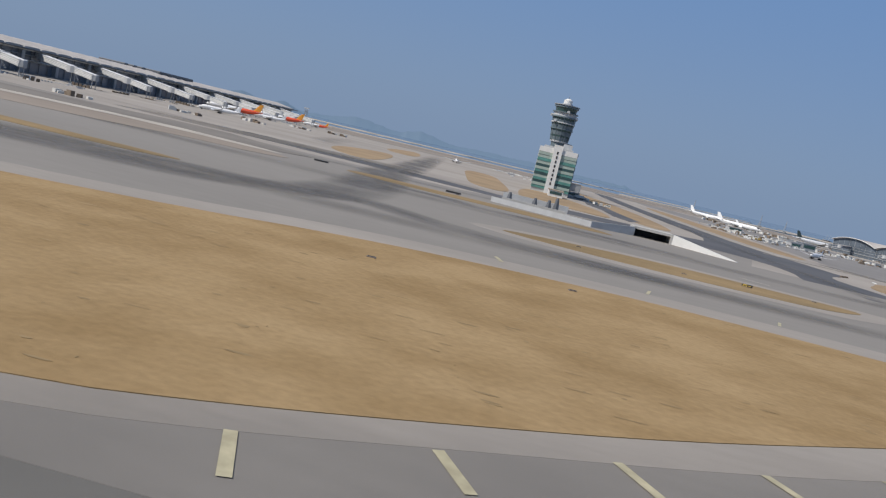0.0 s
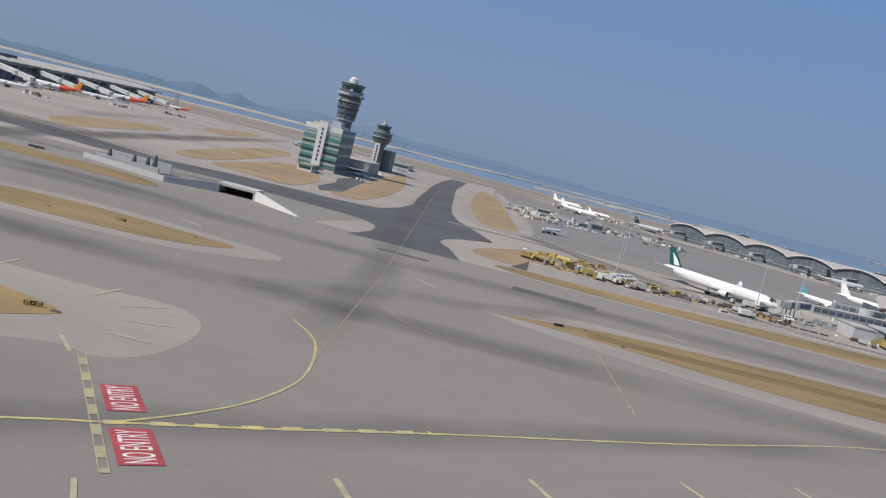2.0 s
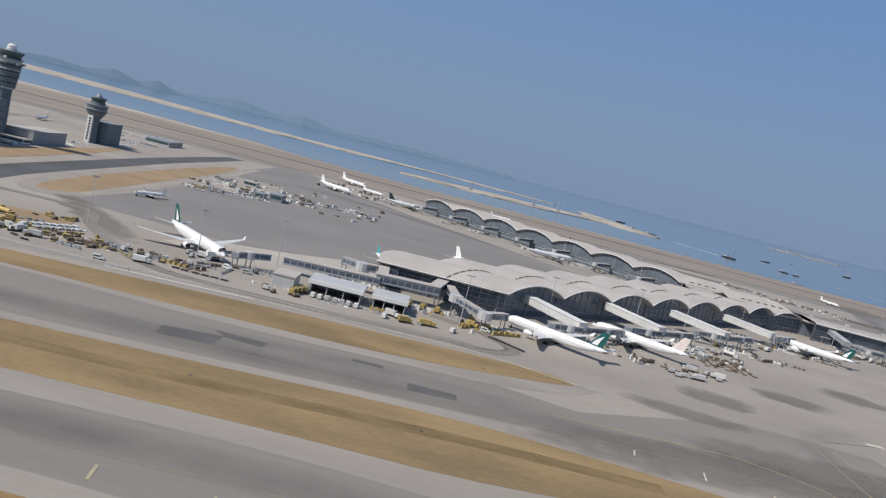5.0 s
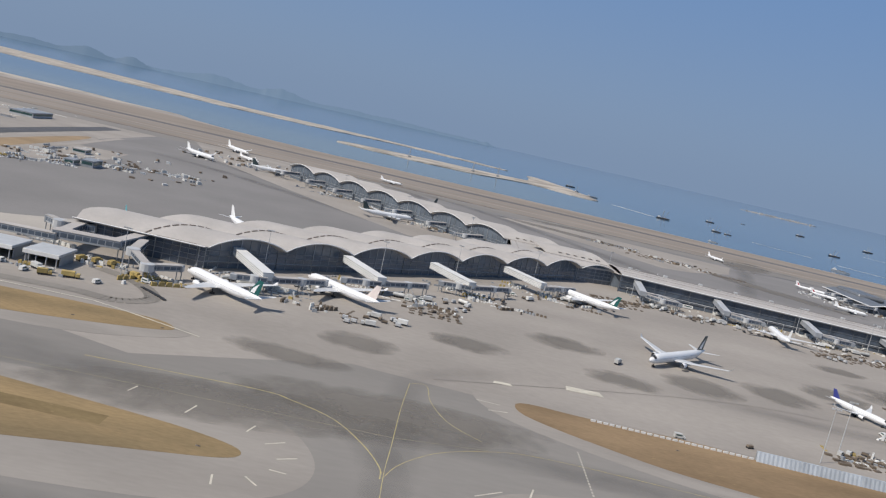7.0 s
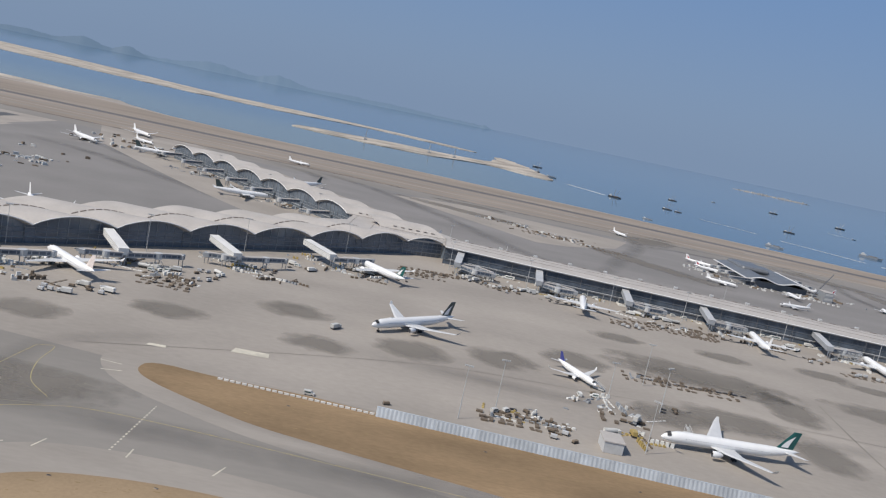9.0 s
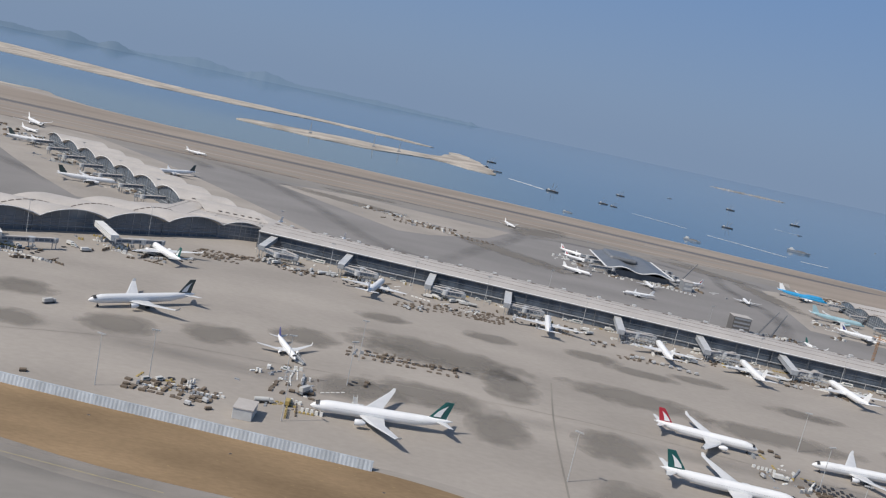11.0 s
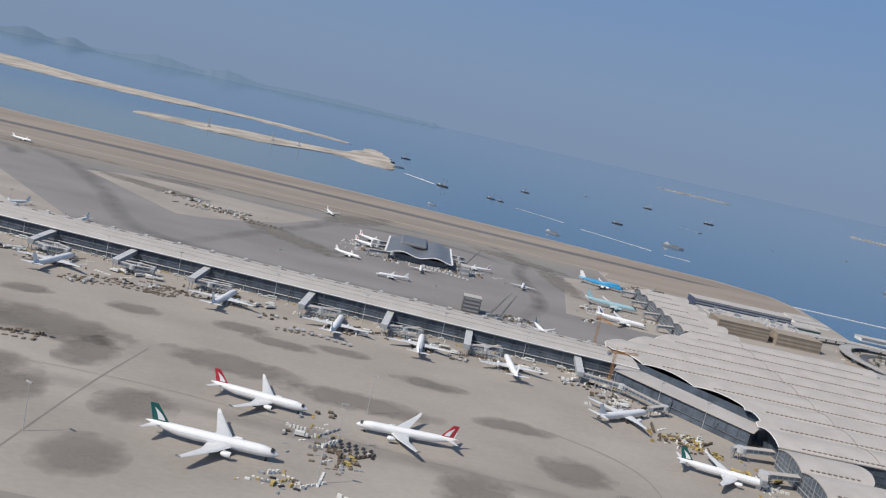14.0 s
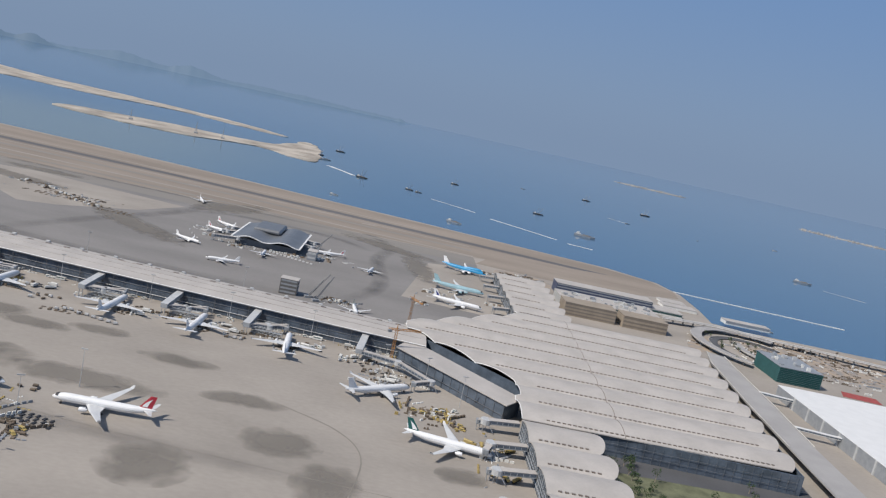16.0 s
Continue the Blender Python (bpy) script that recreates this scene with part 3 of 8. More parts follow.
def worn_material():
    """Rubber and wear that fade out towards the sides of a wheel track."""
    m = REPAIR.copy()
    m.name = "worn_rubber_track"
    n, l = m.node_tree.nodes, m.node_tree.links
    fade, geo, noi, rng, mul = n.new("ShaderNodeAttribute"), n.new("ShaderNodeNewGeometry"), n.new("ShaderNodeTexNoise"), n.new("ShaderNodeMapRange"), n.new("ShaderNodeMath")
    fade.attribute_name = "fade"
    noi.inputs["Scale"].default_value, noi.inputs["Detail"].default_value = 0.07, 5
    l.new(geo.outputs["Position"], noi.inputs[0])
    rng.inputs[1].default_value, rng.inputs[2].default_value, rng.inputs[3].default_value = 0.3, 0.65, 0.25
    l.new(noi.outputs[0], rng.inputs[0])
    mul.operation = "MULTIPLY"
    l.new(fade.outputs["Fac"], mul.inputs[0])
    l.new(rng.outputs[0], mul.inputs[1])
    l.new(mul.outputs[0], n["Principled BSDF"].inputs["Alpha"])
    return m


WORN = worn_material()
worn_count = 0


def worn_track(pts, width, strength=0.6):
    """A soft dark band of tyre wear along pts."""
    global worn_count
    P = [Vector((x, y, 0)) for x, y in catmull(pts, 8)]
    verts, faces, fade = [], [], []
    z = 0.036 + 0.0005 * (worn_count % 14)
    worn_count += 1
    for i, p in enumerate(P):
        d = P[min(i + 1, len(P) - 1)] - P[max(i - 1, 0)]
        s = Vector((-d.y, d.x, 0)).normalized() * width / 2
        end = min(1.0, i / 6, (len(P) - 1 - i) / 6)
        for f, k in ((-1, 0), (-0.6, 0.55), (0, 1), (0.6, 0.55), (1, 0)):
            verts.append((*(p + s * f).xy, z))
            fade.append(k * strength * 0.58 * end)
    for i in range(len(P) - 1):
        for c in range(4):
            faces.append((5 * i + c, 5 * i + 5 + c, 5 * i + 6 + c, 5 * i + 1 + c))
    ob = raw("tyre_track", verts, faces, WORN)
    at = ob.data.attributes.new("fade", "FLOAT", "POINT")
    at.data.foreach_set("value", fade)
    structure(ob, "soft dark band of tyre wear on the pavement", "wear")


for pts, w, k in (
    ([(-90, 6), (-20, 12), (10, 18), (30, 30), (52, 46)], 18, 0.6), ([(-60, 2), (0, 6), (40, 20)], 14, 0.6),
    ([(-90, 66), (-40, 71), (-28, 77), (-21, 90), (-22, 119), (-27, 158), (-33, 239), (-56, 506)], 11, 1.7), ([(-70, 72), (-26, 82), (-17, 88), (-8, 83), (4, 80), (34, 80)], 8, 1.5), ([(-25, 150), (-20, 128), (-12, 126), (-4, 122), (8, 124), (30, 122)], 7, 1.4),
    ([(-160, 77), (-60, 76), (-20, 76), (40, 79), (100, 81), (175, 80), (260, 80)], 9, 0.65), ([(-160, 117), (-40, 117), (60, 118), (150, 119), (240, 121), (320, 119), (420, 112)], 10, 0.65),
    ([(41, 77), (52, 84), (61, 94), (75, 102), (88, 118)], 7, 0.55), ([(30, 28), (49, 39), (69, 52), (90, 66), (112, 78)], 6, 0.6), ([(57, 62), (58, 86), (57, 110), (55, 140), (50, 220), (47, 320)], 7, 0.6),
    ([(215, 124), (235, 124), (246, 116), (250, 100), (250, 80)], 8, 0.35), ([(250, 95), (251, 120), (253, 150), (275, 168)], 8, 0.35), ([(-100, 3), (60, 2), (200, 4), (400, 2)], 12, 0.6), ([(-300, 152), (-60, 153), (-20, 152), (10, 160), (40, 180)], 8, 0.5),
    ([(130, 124), (170, 127), (215, 124)], 8, 0.5), ([(280, 135), (330, 125), (400, 120)], 7, 0.5), ([(300, 182), (360, 178), (440, 182), (520, 176), (600, 168)], 9, 0.4),
    ([(90, 440), (140, 420), (200, 380), (230, 355)], 12, 0.6), ([(120, 470), (150, 440), (180, 420)], 9, 0.5), ([(395, 345), (425, 430), (450, 500), (452, 560)], 12, 0.6), ([(230, 560), (280, 520), (330, 450), (380, 370), (460, 350), (560, 345)], 14, 0.6),
    ([(560, 345), (578, 400), (574, 470), (580, 520), (560, 560), (520, 570)], 11, 0.75), ([(450, 500), (480, 520), (540, 515), (572, 490)], 10, 0.6), ([(-400, 572), (0, 567), (300, 560), (640, 540)], 10, 0.7), ([(-60, 240), (-75, 300), (-90, 420)], 12, 0.5), ([(-120, 200), (-70, 190), (-30, 185), (0, 190)], 14, 0.5),
    ([(200, 560), (240, 530), (250, 500)], 14, 0.7), ([(170, 590), (230, 570), (300, 565)], 12, 0.6),
):
    worn_track(pts, w, k)

# parallel mown and worn bands along the far runway
for k, (off, w, mat, lab) in enumerate(((-16, 3, SHOULDER, "pale"), (-34, 6, ASPHALT, "grey"), (-58, 4, SHOULDER, "pale"), (-76, 5, ASPHALT, "grey"), (16, 2.5, SHOULDER, "pale"))):
    q = catmull([(-900, 694 + off), (-300, 682 + off), (0, 671 + off), (400, 646 + off), (560, 625 + off), (640 if off < 0 else 600, (614 if off < 0 else 620) + off)], 8)
    structure(ribbon("verge_strip", q, w, 0.058 + 0.0006 * k, mat), lab + " narrow strip along the far runway verge", "verge")
for x, y, w, d in ((284, 164, 8, 3), (268, 158, 4, 1.6), (556, 600, 12, 4), (240, 610, 16, 3), (420, 612, 10, 3)):
    structure(slab("repair_patch", [(x, y), (x + w, y + 0.4), (x + w - 0.4, y + d), (x + 0.3, y + d - 0.2)], 0.075, SHOULDER if y > 500 else LINE_WHITE), "pale concrete repair patch", "patch")

# painted lines
mk = empty("taxiway_marking")
structure(mk, "yellow painted taxiway centre lines and edge marks", "marking")
ribbon("line", catmull([(-20, 3), (10, 15), (30, 26), (49.2, 38.8), (53.2, 41.3), (59.8, 45.5), (69.2, 51.9), (87.2, 63.5), (110, 79), (122, 80)]), 0.22, 0.051, LINE_YELLOW, mk)
ribbon("line", catmull([(53.2, 41.2), (56.1, 45.2), (58.3, 49.5), (59.6, 55.3), (59.2, 61.2), (57.9, 66.5), (55, 71)]), 0.2, 0.052, LINE_YELLOW, mk)
ribbon("line", catmull([(59.5, 58), (58.9, 72), (58.5, 86), (58.1, 103), (56.6, 136), (48, 320), (44, 480)]), 0.07, 0.0515, LINE_FADED, mk)
ribbon("line", [(47.2, 49.9), (55.6, 36.2)], 0.4, 0.0505, LINE_FADED, mk, dash=0.14)
for o in (-0.22, 0.22):
    ribbon("line", [(47.2 + o * 0.85, 49.9 + o * 0.52), (55.6 + o * 0.85, 36.2 + o * 0.52)], 0.07, 0.0507, LINE_FADED, mk)
ribbon("line", [(53, 41.2), (59.8, 45.6), (69, 51.9)], 0.5, 0.0502, LINE_YELLOW, mk, dash=1.2)
ribbon("line", catmull([(-100, 76), (-20, 76), (40, 78), (59, 86), (70, 78), (120, 77), (250, 77), (440, 78)]), 0.08, 0.051, LINE_FADED, mk)
ribbon("line", [(-100, 116), (50, 117), (250, 119), (265, 122)], 0.07, 0.051, LINE_FADED, mk)
ribbon("line", [(84.1, 88.8), (84.7, 68)], 0.17, 0.051, LINE_YELLOW, mk, dash=0.45)
ribbon("line", [(280.5, 129.5), (280, 111.3)], 0.3, 0.051, LINE_WHITE, mk, dash=0.5)
ribbon("line", catmull([(249.5, 88), (249.4, 104.7), (249.9, 116.5), (250.5, 131.9), (251.5, 146.5)]), 0.112, 0.051, LINE_YELLOW, mk)
ribbon("line", catmull([(249.4, 104.7), (251, 109.1), (253.8, 113.4), (257.4, 117.2), (264, 121.1), (273.8, 123.6), (300, 122), (360, 116)]), 0.112, 0.052, LINE_YELLOW, mk)
ribbon("line", catmull([(249, 104), (248.7, 107.6), (245.7, 114.2), (240.5, 121.3), (233.4, 125.4), (226.5, 127.1), (200, 126)]), 0.2, 0.0515, LINE_YELLOW, mk)
ribbon("line", catmull([(251.5, 146.5), (254.6, 147), (255.4, 139.4), (257.2, 133.2), (259.5, 129.1), (264, 125)]), 0.112, 0.051, LINE_YELLOW, mk)
ribbon("line", catmull([(256, 152), (320, 180), (360, 186), (440, 190), (520, 178), (600, 170)]), 0.2, 0.051, OIL, mk)
ribbon("line", catmull([(436.5, 216), (433, 180), (430.7, 130)]), 0.45, 0.051, OIL, mk)
ribbon("line", catmull([(556, 216), (574, 205), (582, 190), (580, 165), (575, 140)]), 0.4, 0.051, OIL, mk)
# edge chevrons on the shoulders
EDGE = [((-5.1, 18.1), (-4.3, 15.6)), ((-0.1, 20.4), (1, 18.1)), ((5.1, 23.2), (6.3, 20.8)), ((10.2, 25.7), (11.4, 23.3)), ((15.2, 28.6), (16.5, 26.2)), ((19.7, 31.3), (21.1, 28.8)), ((24.1, 34), (25.7, 31.8)), ((28.5, 37.2), (30, 35)), ((32.8, 40.5), (34.5, 38.4)), ((36.8, 44.2), (38.5, 42.4)), ((41, 48), (42.6, 45.9)), ((44.7, 52), (46.7, 49.5)), ((46.1, 58.4), (49, 59.8)), ((46.4, 54.9), (49.4, 54.8)), ((44.2, 61.7), (46.5, 64.2)), ((41.8, 66.1), (41.4, 62.8)), ((32.5, 67.4), (32.5, 64.3)), ((22.8, 66.3), (23.5, 68.6)), ((12, 66), (12.6, 68.6)), ((0, 64), (-0.6, 66.6)),
        ((54.8, 35.1), (55.9, 33)), ((64.9, 41.8), (66.2, 39.5)), ((75.1, 48.5), (76.4, 46.2)), ((85.3, 55), (86.8, 52.5)), ((94.8, 60.2), (96.1, 57.3)), ((104.5, 65.8), (105.7, 63.1)), ((114, 70.2), (115.4, 67.5)), ((118.3, 71.8), (118.7, 68.5)), ((129.2, 72.8), (129.4, 69.5)), ((140, 73.7), (140.3, 70.6)), ((150.8, 74.6), (151.2, 71.5)), ((162, 74), (162, 71)), ((174, 71.5), (173.4, 68.6)),
        ((62, 108), (65, 105)), ((96, 114), (99, 111.5)), ((30, 107.5), (33.5, 106)), ((210.8, 115.6), (211.4, 118.1)), ((220.3, 112.1), (221, 115.5)), ((229.6, 110.1), (230.3, 112.7)), ((232.8, 107.4), (235.3, 109.2)), ((235.2, 103.5), (237.7, 104.9)), ((234.9, 100.1), (237.2, 99.8)), ((232.6, 96.9), (234.4, 95.1)), ((229.3, 93.1), (228.8, 95.7)), ((262, 105), (266, 108)), ((270, 108), (270.8, 111)), ((283, 110), (283, 113)), ((296, 109.6), (297, 113)), ((266, 141), (269.6, 141.8)), ((264, 145.5), (268.4, 145))]
EDGE_PAINT = material("faded_edge_paint", (0.46, 0.42, 0.28), 0.8, 0.3, 0.9, 3.0)
for a, b in EDGE:
    w = 0.36 if a[0] < 12 or 60 < a[0] < 160 and a[1] < 80 else 0.26
    ribbon("edge_mark", [a, b], w, 0.054, EDGE_PAINT if b[1] < 75 else LINE_WHITE, mk)
# ---- terminal: vaulted roofs along x ----
MOD, EAVE, CREST = 16.5, 5.6, 8.4


def vault_z(y, y0=200.5):
    u = ((y - y0) / MOD) % 1.0
    return EAVE + (CREST - EAVE) * math.sin(math.pi * u) ** 0.8


def vault(name, y0, y1, left, right, parent, steps=10, thick=0.35, cols=1, z_of=vault_z, mat=None):
    """One barrel vault between y0 and y1 from x = left(y) to right(y)."""
    verts, faces = [], []
    n = steps + 1
    for side in (0, 1):
        for j in range(n):
            y = y0 + (y1 - y0) * j / steps
            z = z_of(min(max(y, y0 + 1e-4), y1 - 1e-4)) - side * thick
            for c in range(cols + 1):
                f = c / cols
                verts.append((left(y) * (1 - f) + right(y) * f, y, z))
    w = cols + 1
    for side in (0, 1):
        o = side * n * w
        for j in range(steps):
            for c in range(cols):
                q = (o + j * w + c, o + j * w + c + 1, o + (j + 1) * w + c + 1, o + (j + 1) * w + c)
                faces.append(q if side == 0 else q[::-1])
    o = n * w
    for j in range(steps):
        for c in (0, cols):
            a, b = j * w + c, (j + 1) * w + c
            faces.append((a, b, b + o, a + o) if c == 0 else (b, a, a + o, b + o))
    for j in (0, steps):
        for c in range(cols):
            a, b = j * w + c, j * w + c + 1
            faces.append((b, a, a + o, b + o) if j == 0 else (a, b, b + o, a + o))
    return raw(name, verts, faces, mat or ROOF, parent, smooth=False)


def edge_trim(y0, y1, xf, parent, steps=10, z_of=vault_z, r=0.16):
    pts = []
    for j in range(steps + 1):
        y = y0 + (y1 - y0) * j / steps
        pts.append((xf(y), y, z_of(min(max(y, y0 + 1e-4), y1 - 1e-4)) - 0.1))
    bm = bmesh.new()
    for a, b in zip(pts, pts[1:]):
        tube(bm, a, b, r, n=5)
    return part("roof_edge", bm, ROOF_WHITE, parent, "white curved roof edge")


def glass_wall(y0, y1, xf, parent, inset, steps=8, z_of=vault_z, sign=1):
    """The glazed end below a vault: panes between posts, a transom and a dark plinth."""
    dirx = sign
    ys = [y0 + (y1 - y0) * j / steps for j in range(steps + 1)]
    zs = [z_of(min(max(y, y0 + 1e-4), y1 - 1e-4)) - 0.3 for y in ys]
    g = sheet("glass_wall", [(xf(y) - inset * dirx, y, 0) for y in ys], [(xf(y) - inset * dirx, y, z) for y, z in zip(ys, zs)], (-0.3 * dirx, 0, 0), GLASS, parent, "tall dark blue-grey glazing")
    bm = bmesh.new()
    for j in range(steps + 1):
        y = y0 + (y1 - y0) * j / steps
        x = xf(y) - (inset - 0.12) * dirx
        big = 0.16 if j % 4 == 0 else 0.07
        tube(bm, (x, y, 0), (x, y, z_of(min(max(y, y0 + 1e-4), y1 - 1e-4)) - 0.35), big, n=4)
    for z, r in ((1.6, 0.22), (3.1, 0.1), (4.4, 0.08)):
        tube(bm, (xf(y0) - (inset - 0.15) * dirx, y0, z), (xf(y1) - (inset - 0.15) * dirx, y1, z), r, n=4)
    part("mullion_frame", bm, GREY, g, "grey steel posts and transoms")
    return g


terminal = empty("terminal_building", 300, 320)
terminal.matrix_world = Matrix.Identity(4)
tagged(terminal, "long airport terminal with pale vaulted roofs and dark glass walls", "terminal")


def slots(x0, x1, y, parent, step=3.2, z_of=vault_z):
    """A row of roof-light slots along a valley."""
    bm = bmesh.new()
    x = x0
    while x < x1:
        box(bm, x, x + 1.5, y - 0.35, y + 0.35, z_of(y) + 0.02, z_of(y) + 0.2)
        x += step
    return tagged(part("roof_light_strip", bm, SKYLIGHT, parent, "dark slots of roof lights"), kind="stuff")


# near arm, 45 degrees to the axis
NEAR_R, NEAR_L = (lambda y: y - 3.0), (lambda y: max(y - 40.0, 164.6))
FAR_L, FAR_R = (lambda y: 633.0 - y), (lambda y: 660.0 - y)
for k in range(7):
    y0 = 200.5 + MOD * k
    roof = vault("roof_vault", y0, y0 + MOD, NEAR_L, NEAR_R, terminal, cols=2)
    edge_trim(y0, y0 + MOD, NEAR_R, roof)
    glass_wall(y0, y0 + MOD, NEAR_R, terminal, 2.2)
    bm = bmesh.new()
    for j in range(10):
        a, b = y0 + MOD * j / 10, y0 + MOD * (j + 0.75) / 10
        tube(bm, (a - 19, a, vault_z(a + 1e-4) + 0.05), (b - 19, b, vault_z(b) + 0.05), 0.2, n=4)
    tube(bm, (y0 - 16, y0 + 0.1, EAVE + 0.1), (y0 - 6, y0 + 0.1, EAVE + 0.1), 0.14, n=4)
    part("seam", bm, SKYLIGHT, roof, "dark dashed roof seam")
# straight glazed south end of the arm under a thin roof lip
end_glass = sheet("glass_wall", [(165.5 + 2.1 * i, 200.9, 0) for i in range(16)], [(165.5 + 2.1 * i, 200.9, 5.5) for i in range(16)], (0, 0.3, 0), GLASS_NAVY, terminal, "dark glazed end of the concourse arm")
bm = bmesh.new()
for i in range(16):
    tube(bm, (165.5 + 2.1 * i, 200.7, 0), (165.5 + 2.1 * i, 200.7, 5.6), 0.13 if i % 3 == 0 else 0.06, n=4)
for z in (1.7, 3.0, 4.3):
    tube(bm, (165.5, 200.7, z), (197.0, 200.7, z), 0.09, n=4)
part("mullion_frame", bm, GREY, end_glass, "grey steel posts and transoms")
sheet("glass_wall", [(165.3, y, 0) for y in (200.9, 206, 211)], [(165.3, y, 5.5) for y in (200.9, 206, 211)], (0.3, 0, 0), GLASS_NAVY, terminal, "dark glazed end of the concourse arm")
raw("roof_lip", [(164.4, 198.9, 6.15), (197.2, 198.5, 6.0), (197.6, 201.0, 5.62), (164.4, 201.0, 5.62), (164.4, 198.9, 5.85), (197.2, 198.5, 5.7), (197.6, 201.0, 5.3), (164.4, 201.0, 5.3)], [(0, 1, 2, 3), (7, 6, 5, 4), (0, 4, 5, 1), (1, 5, 6, 2), (3, 7, 4, 0)], ROOF, terminal, "thin upturned pale roof lip")
bm = bmesh.new()
tube(bm, (164.4, 198.8, 6.05), (197.2, 198.4, 5.9), 0.14, n=5)
part("roof_edge", bm, ROOF_WHITE, terminal, "white roof edge")
for k in range(8):
    y0 = 332.5 + MOD * k
    roof = vault("roof_vault", y0, y0 + MOD, FAR_L if k else (lambda y: max(633.0 - y, y - 46.0)), FAR_R, terminal, cols=2, z_of=lambda y: vault_z(y) + 1.0)
    if k:
        edge_trim(y0, y0 + MOD, FAR_L, roof, z_of=lambda y: vault_z(y) + 1.0)
        glass_wall(y0, y0 + MOD, FAR_L, terminal, 1.6, z_of=lambda y: vault_z(y) + 1.0, sign=-1)
    glass_wall(y0, y0 + MOD, FAR_R, terminal, 2.0, z_of=lambda y: vault_z(y) + 1.0)
    slots(633 - y0 + 5, 660 - y0 - 6, y0 + 1.2, roof, z_of=lambda y: vault_z(y) + 1.0)
# the last small arch and the flat roof where the arms meet
SMALL_Z = lambda y: 5.5 + 2.2 * math.sin(math.pi * min(max((y - 316.0) / 7.0, 0.0), 1.0)) ** 0.8
SMALL_R = lambda y: 313.0 + (y - 316.0) * 2.2
roof = vault("roof_vault", 316, 323, lambda y: SMALL_R(y) - 18, SMALL_R, terminal, z_of=SMALL_Z)
edge_trim(316, 323, SMALL_R, roof, z_of=SMALL_Z)
glass_wall(316, 323, SMALL_R, terminal, 1.6, z_of=SMALL_Z)
JOINT = [(270, 316), (312.6, 316), (327, 322.6), (329, 317), (352, 314.5), (354, 338), (336, 337), (318, 356), (287, 352), (286, 333)]
roof = slab("junction_roof", JOINT, 6.3, ROOF, 5.7, parent=terminal, label="flat pale roof where the arms meet")
slab("glass_wall", [(272, 317.5), (312, 317.5), (325, 323.6), (350, 316.5), (352, 336), (335, 335), (317, 354), (290, 350), (289, 331)], 5.68, GLASS, 0.0, parent=terminal, label="dark glazing under the junction roof")
for i in range(5):
    bm = bmesh.new()
    tube(bm, (288 + 9 * i, 318 + 2.0 * i, 6.32), (289 + 9 * i, 350 - 2.6 * i, 6.32), 0.09, n=4)
    part("seam", bm, SKYLIGHT, roof)


def sy(x):  # south line of the straight concourse
    return 307.6 - 0.105 * (x - 384)


# straight concourse with a gently curved roof
verts, faces, N = [], [], 28
for i in range(N + 1):
    x = 328 + (600 - 328) * i / N
    for f, z in ((0, 6.9), (0.25, 7.4), (0.5, 7.5), (0.75, 7.2), (1, 6.4)):
        verts.append((x, sy(x) - 0.7 + f * 26, z))
    for f in (1, 0):
        verts.append((x, sy(x) - 0.7 + f * 26, 6.3))
for i in range(N):
    for c in range(7):
        d = (c + 1) % 7
        faces.append((i * 7 + c, (i + 1) * 7 + c, (i + 1) * 7 + d, i * 7 + d))
raw("concourse_roof", verts, faces, ROOF, terminal, "long pale grey concourse roof")
for off in (0.3, 23):
    xs = [328 + 4.5 * i for i in range(60)]
    glass = sheet("glass_wall", [(x, sy(x) + off, 0) for x in xs], [(x, sy(x) + off, 6.4) for x in xs], (0, 0.3, 0), GLASS_NAVY, terminal, "dark blue-grey concourse glazing")
bm = bmesh.new()
for i in range(120):
    x = 328 + 2.25 * i
    tube(bm, (x, sy(x) + 0.2, 0), (x, sy(x) + 0.2, 6.4), 0.07 if i % 4 == 0 else 0.025, n=4)
    if i % 6 == 0:
        tube(bm, (x, sy(x) - 0.6, 0), (x, sy(x) - 0.6, 6.5), 0.11, n=5)
for z, r in ((1.7, 0.16), (2.9, 0.03), (4.1, 0.08), (5.3, 0.03)):
    tube(bm, (328, sy(328) + 0.15, z), (596, sy(596) + 0.15, z), r, n=4)
part("mullion_frame", bm, MULLION, glass, "dark steel posts and transoms")
bm = bmesh.new()
tube(bm, (328, sy(328) - 0.75, 6.75), (600, sy(600) - 0.75, 6.75), 0.2, n=5)
part("roof_edge", bm, ROOF_WHITE, terminal, "white roof edge")
bm = bmesh.new()
for i in range(34):
    x = 330 + 7.8 * i
    box(bm, x, x + 2.2, sy(x) + 20, sy(x) + 21.0, 6.8, 7.2)
tagged(part("roof_light_strip", bm, SKYLIGHT, terminal, "dark slots of roof lights"), kind="stuff")

# seams, roof plant and a service gantry along the concourse
for f, z in ((0.25, 7.42), (0.5, 7.52), (0.75, 7.22)):
    bm = bmesh.new()
    tube(bm, (330, sy(330) - 0.7 + f * 26, z), (598, sy(598) - 0.7 + f * 26, z), 0.07, n=4)
    part("seam", bm, SKYLIGHT, terminal)
for i in range(18):
    x = 336 + 14.6 * i
    bm = bmesh.new()
    box(bm, x, x + 1.6, sy(x) + 22.6, sy(x) + 23.6, 6.5, 7.5, bevel=0.1)
    part("roof_vent", bm, LIGHT_GREY, terminal)
bm = bmesh.new()
tube(bm, (330, sy(330) - 2.4, 2.6), (592, sy(592) - 2.4, 2.6), 0.1, n=4)
for i in range(44):
    x = 331 + 6 * i
    tube(bm, (x, sy(x) - 2.4, 0), (x, sy(x) - 2.4, 2.6), 0.07, n=4)
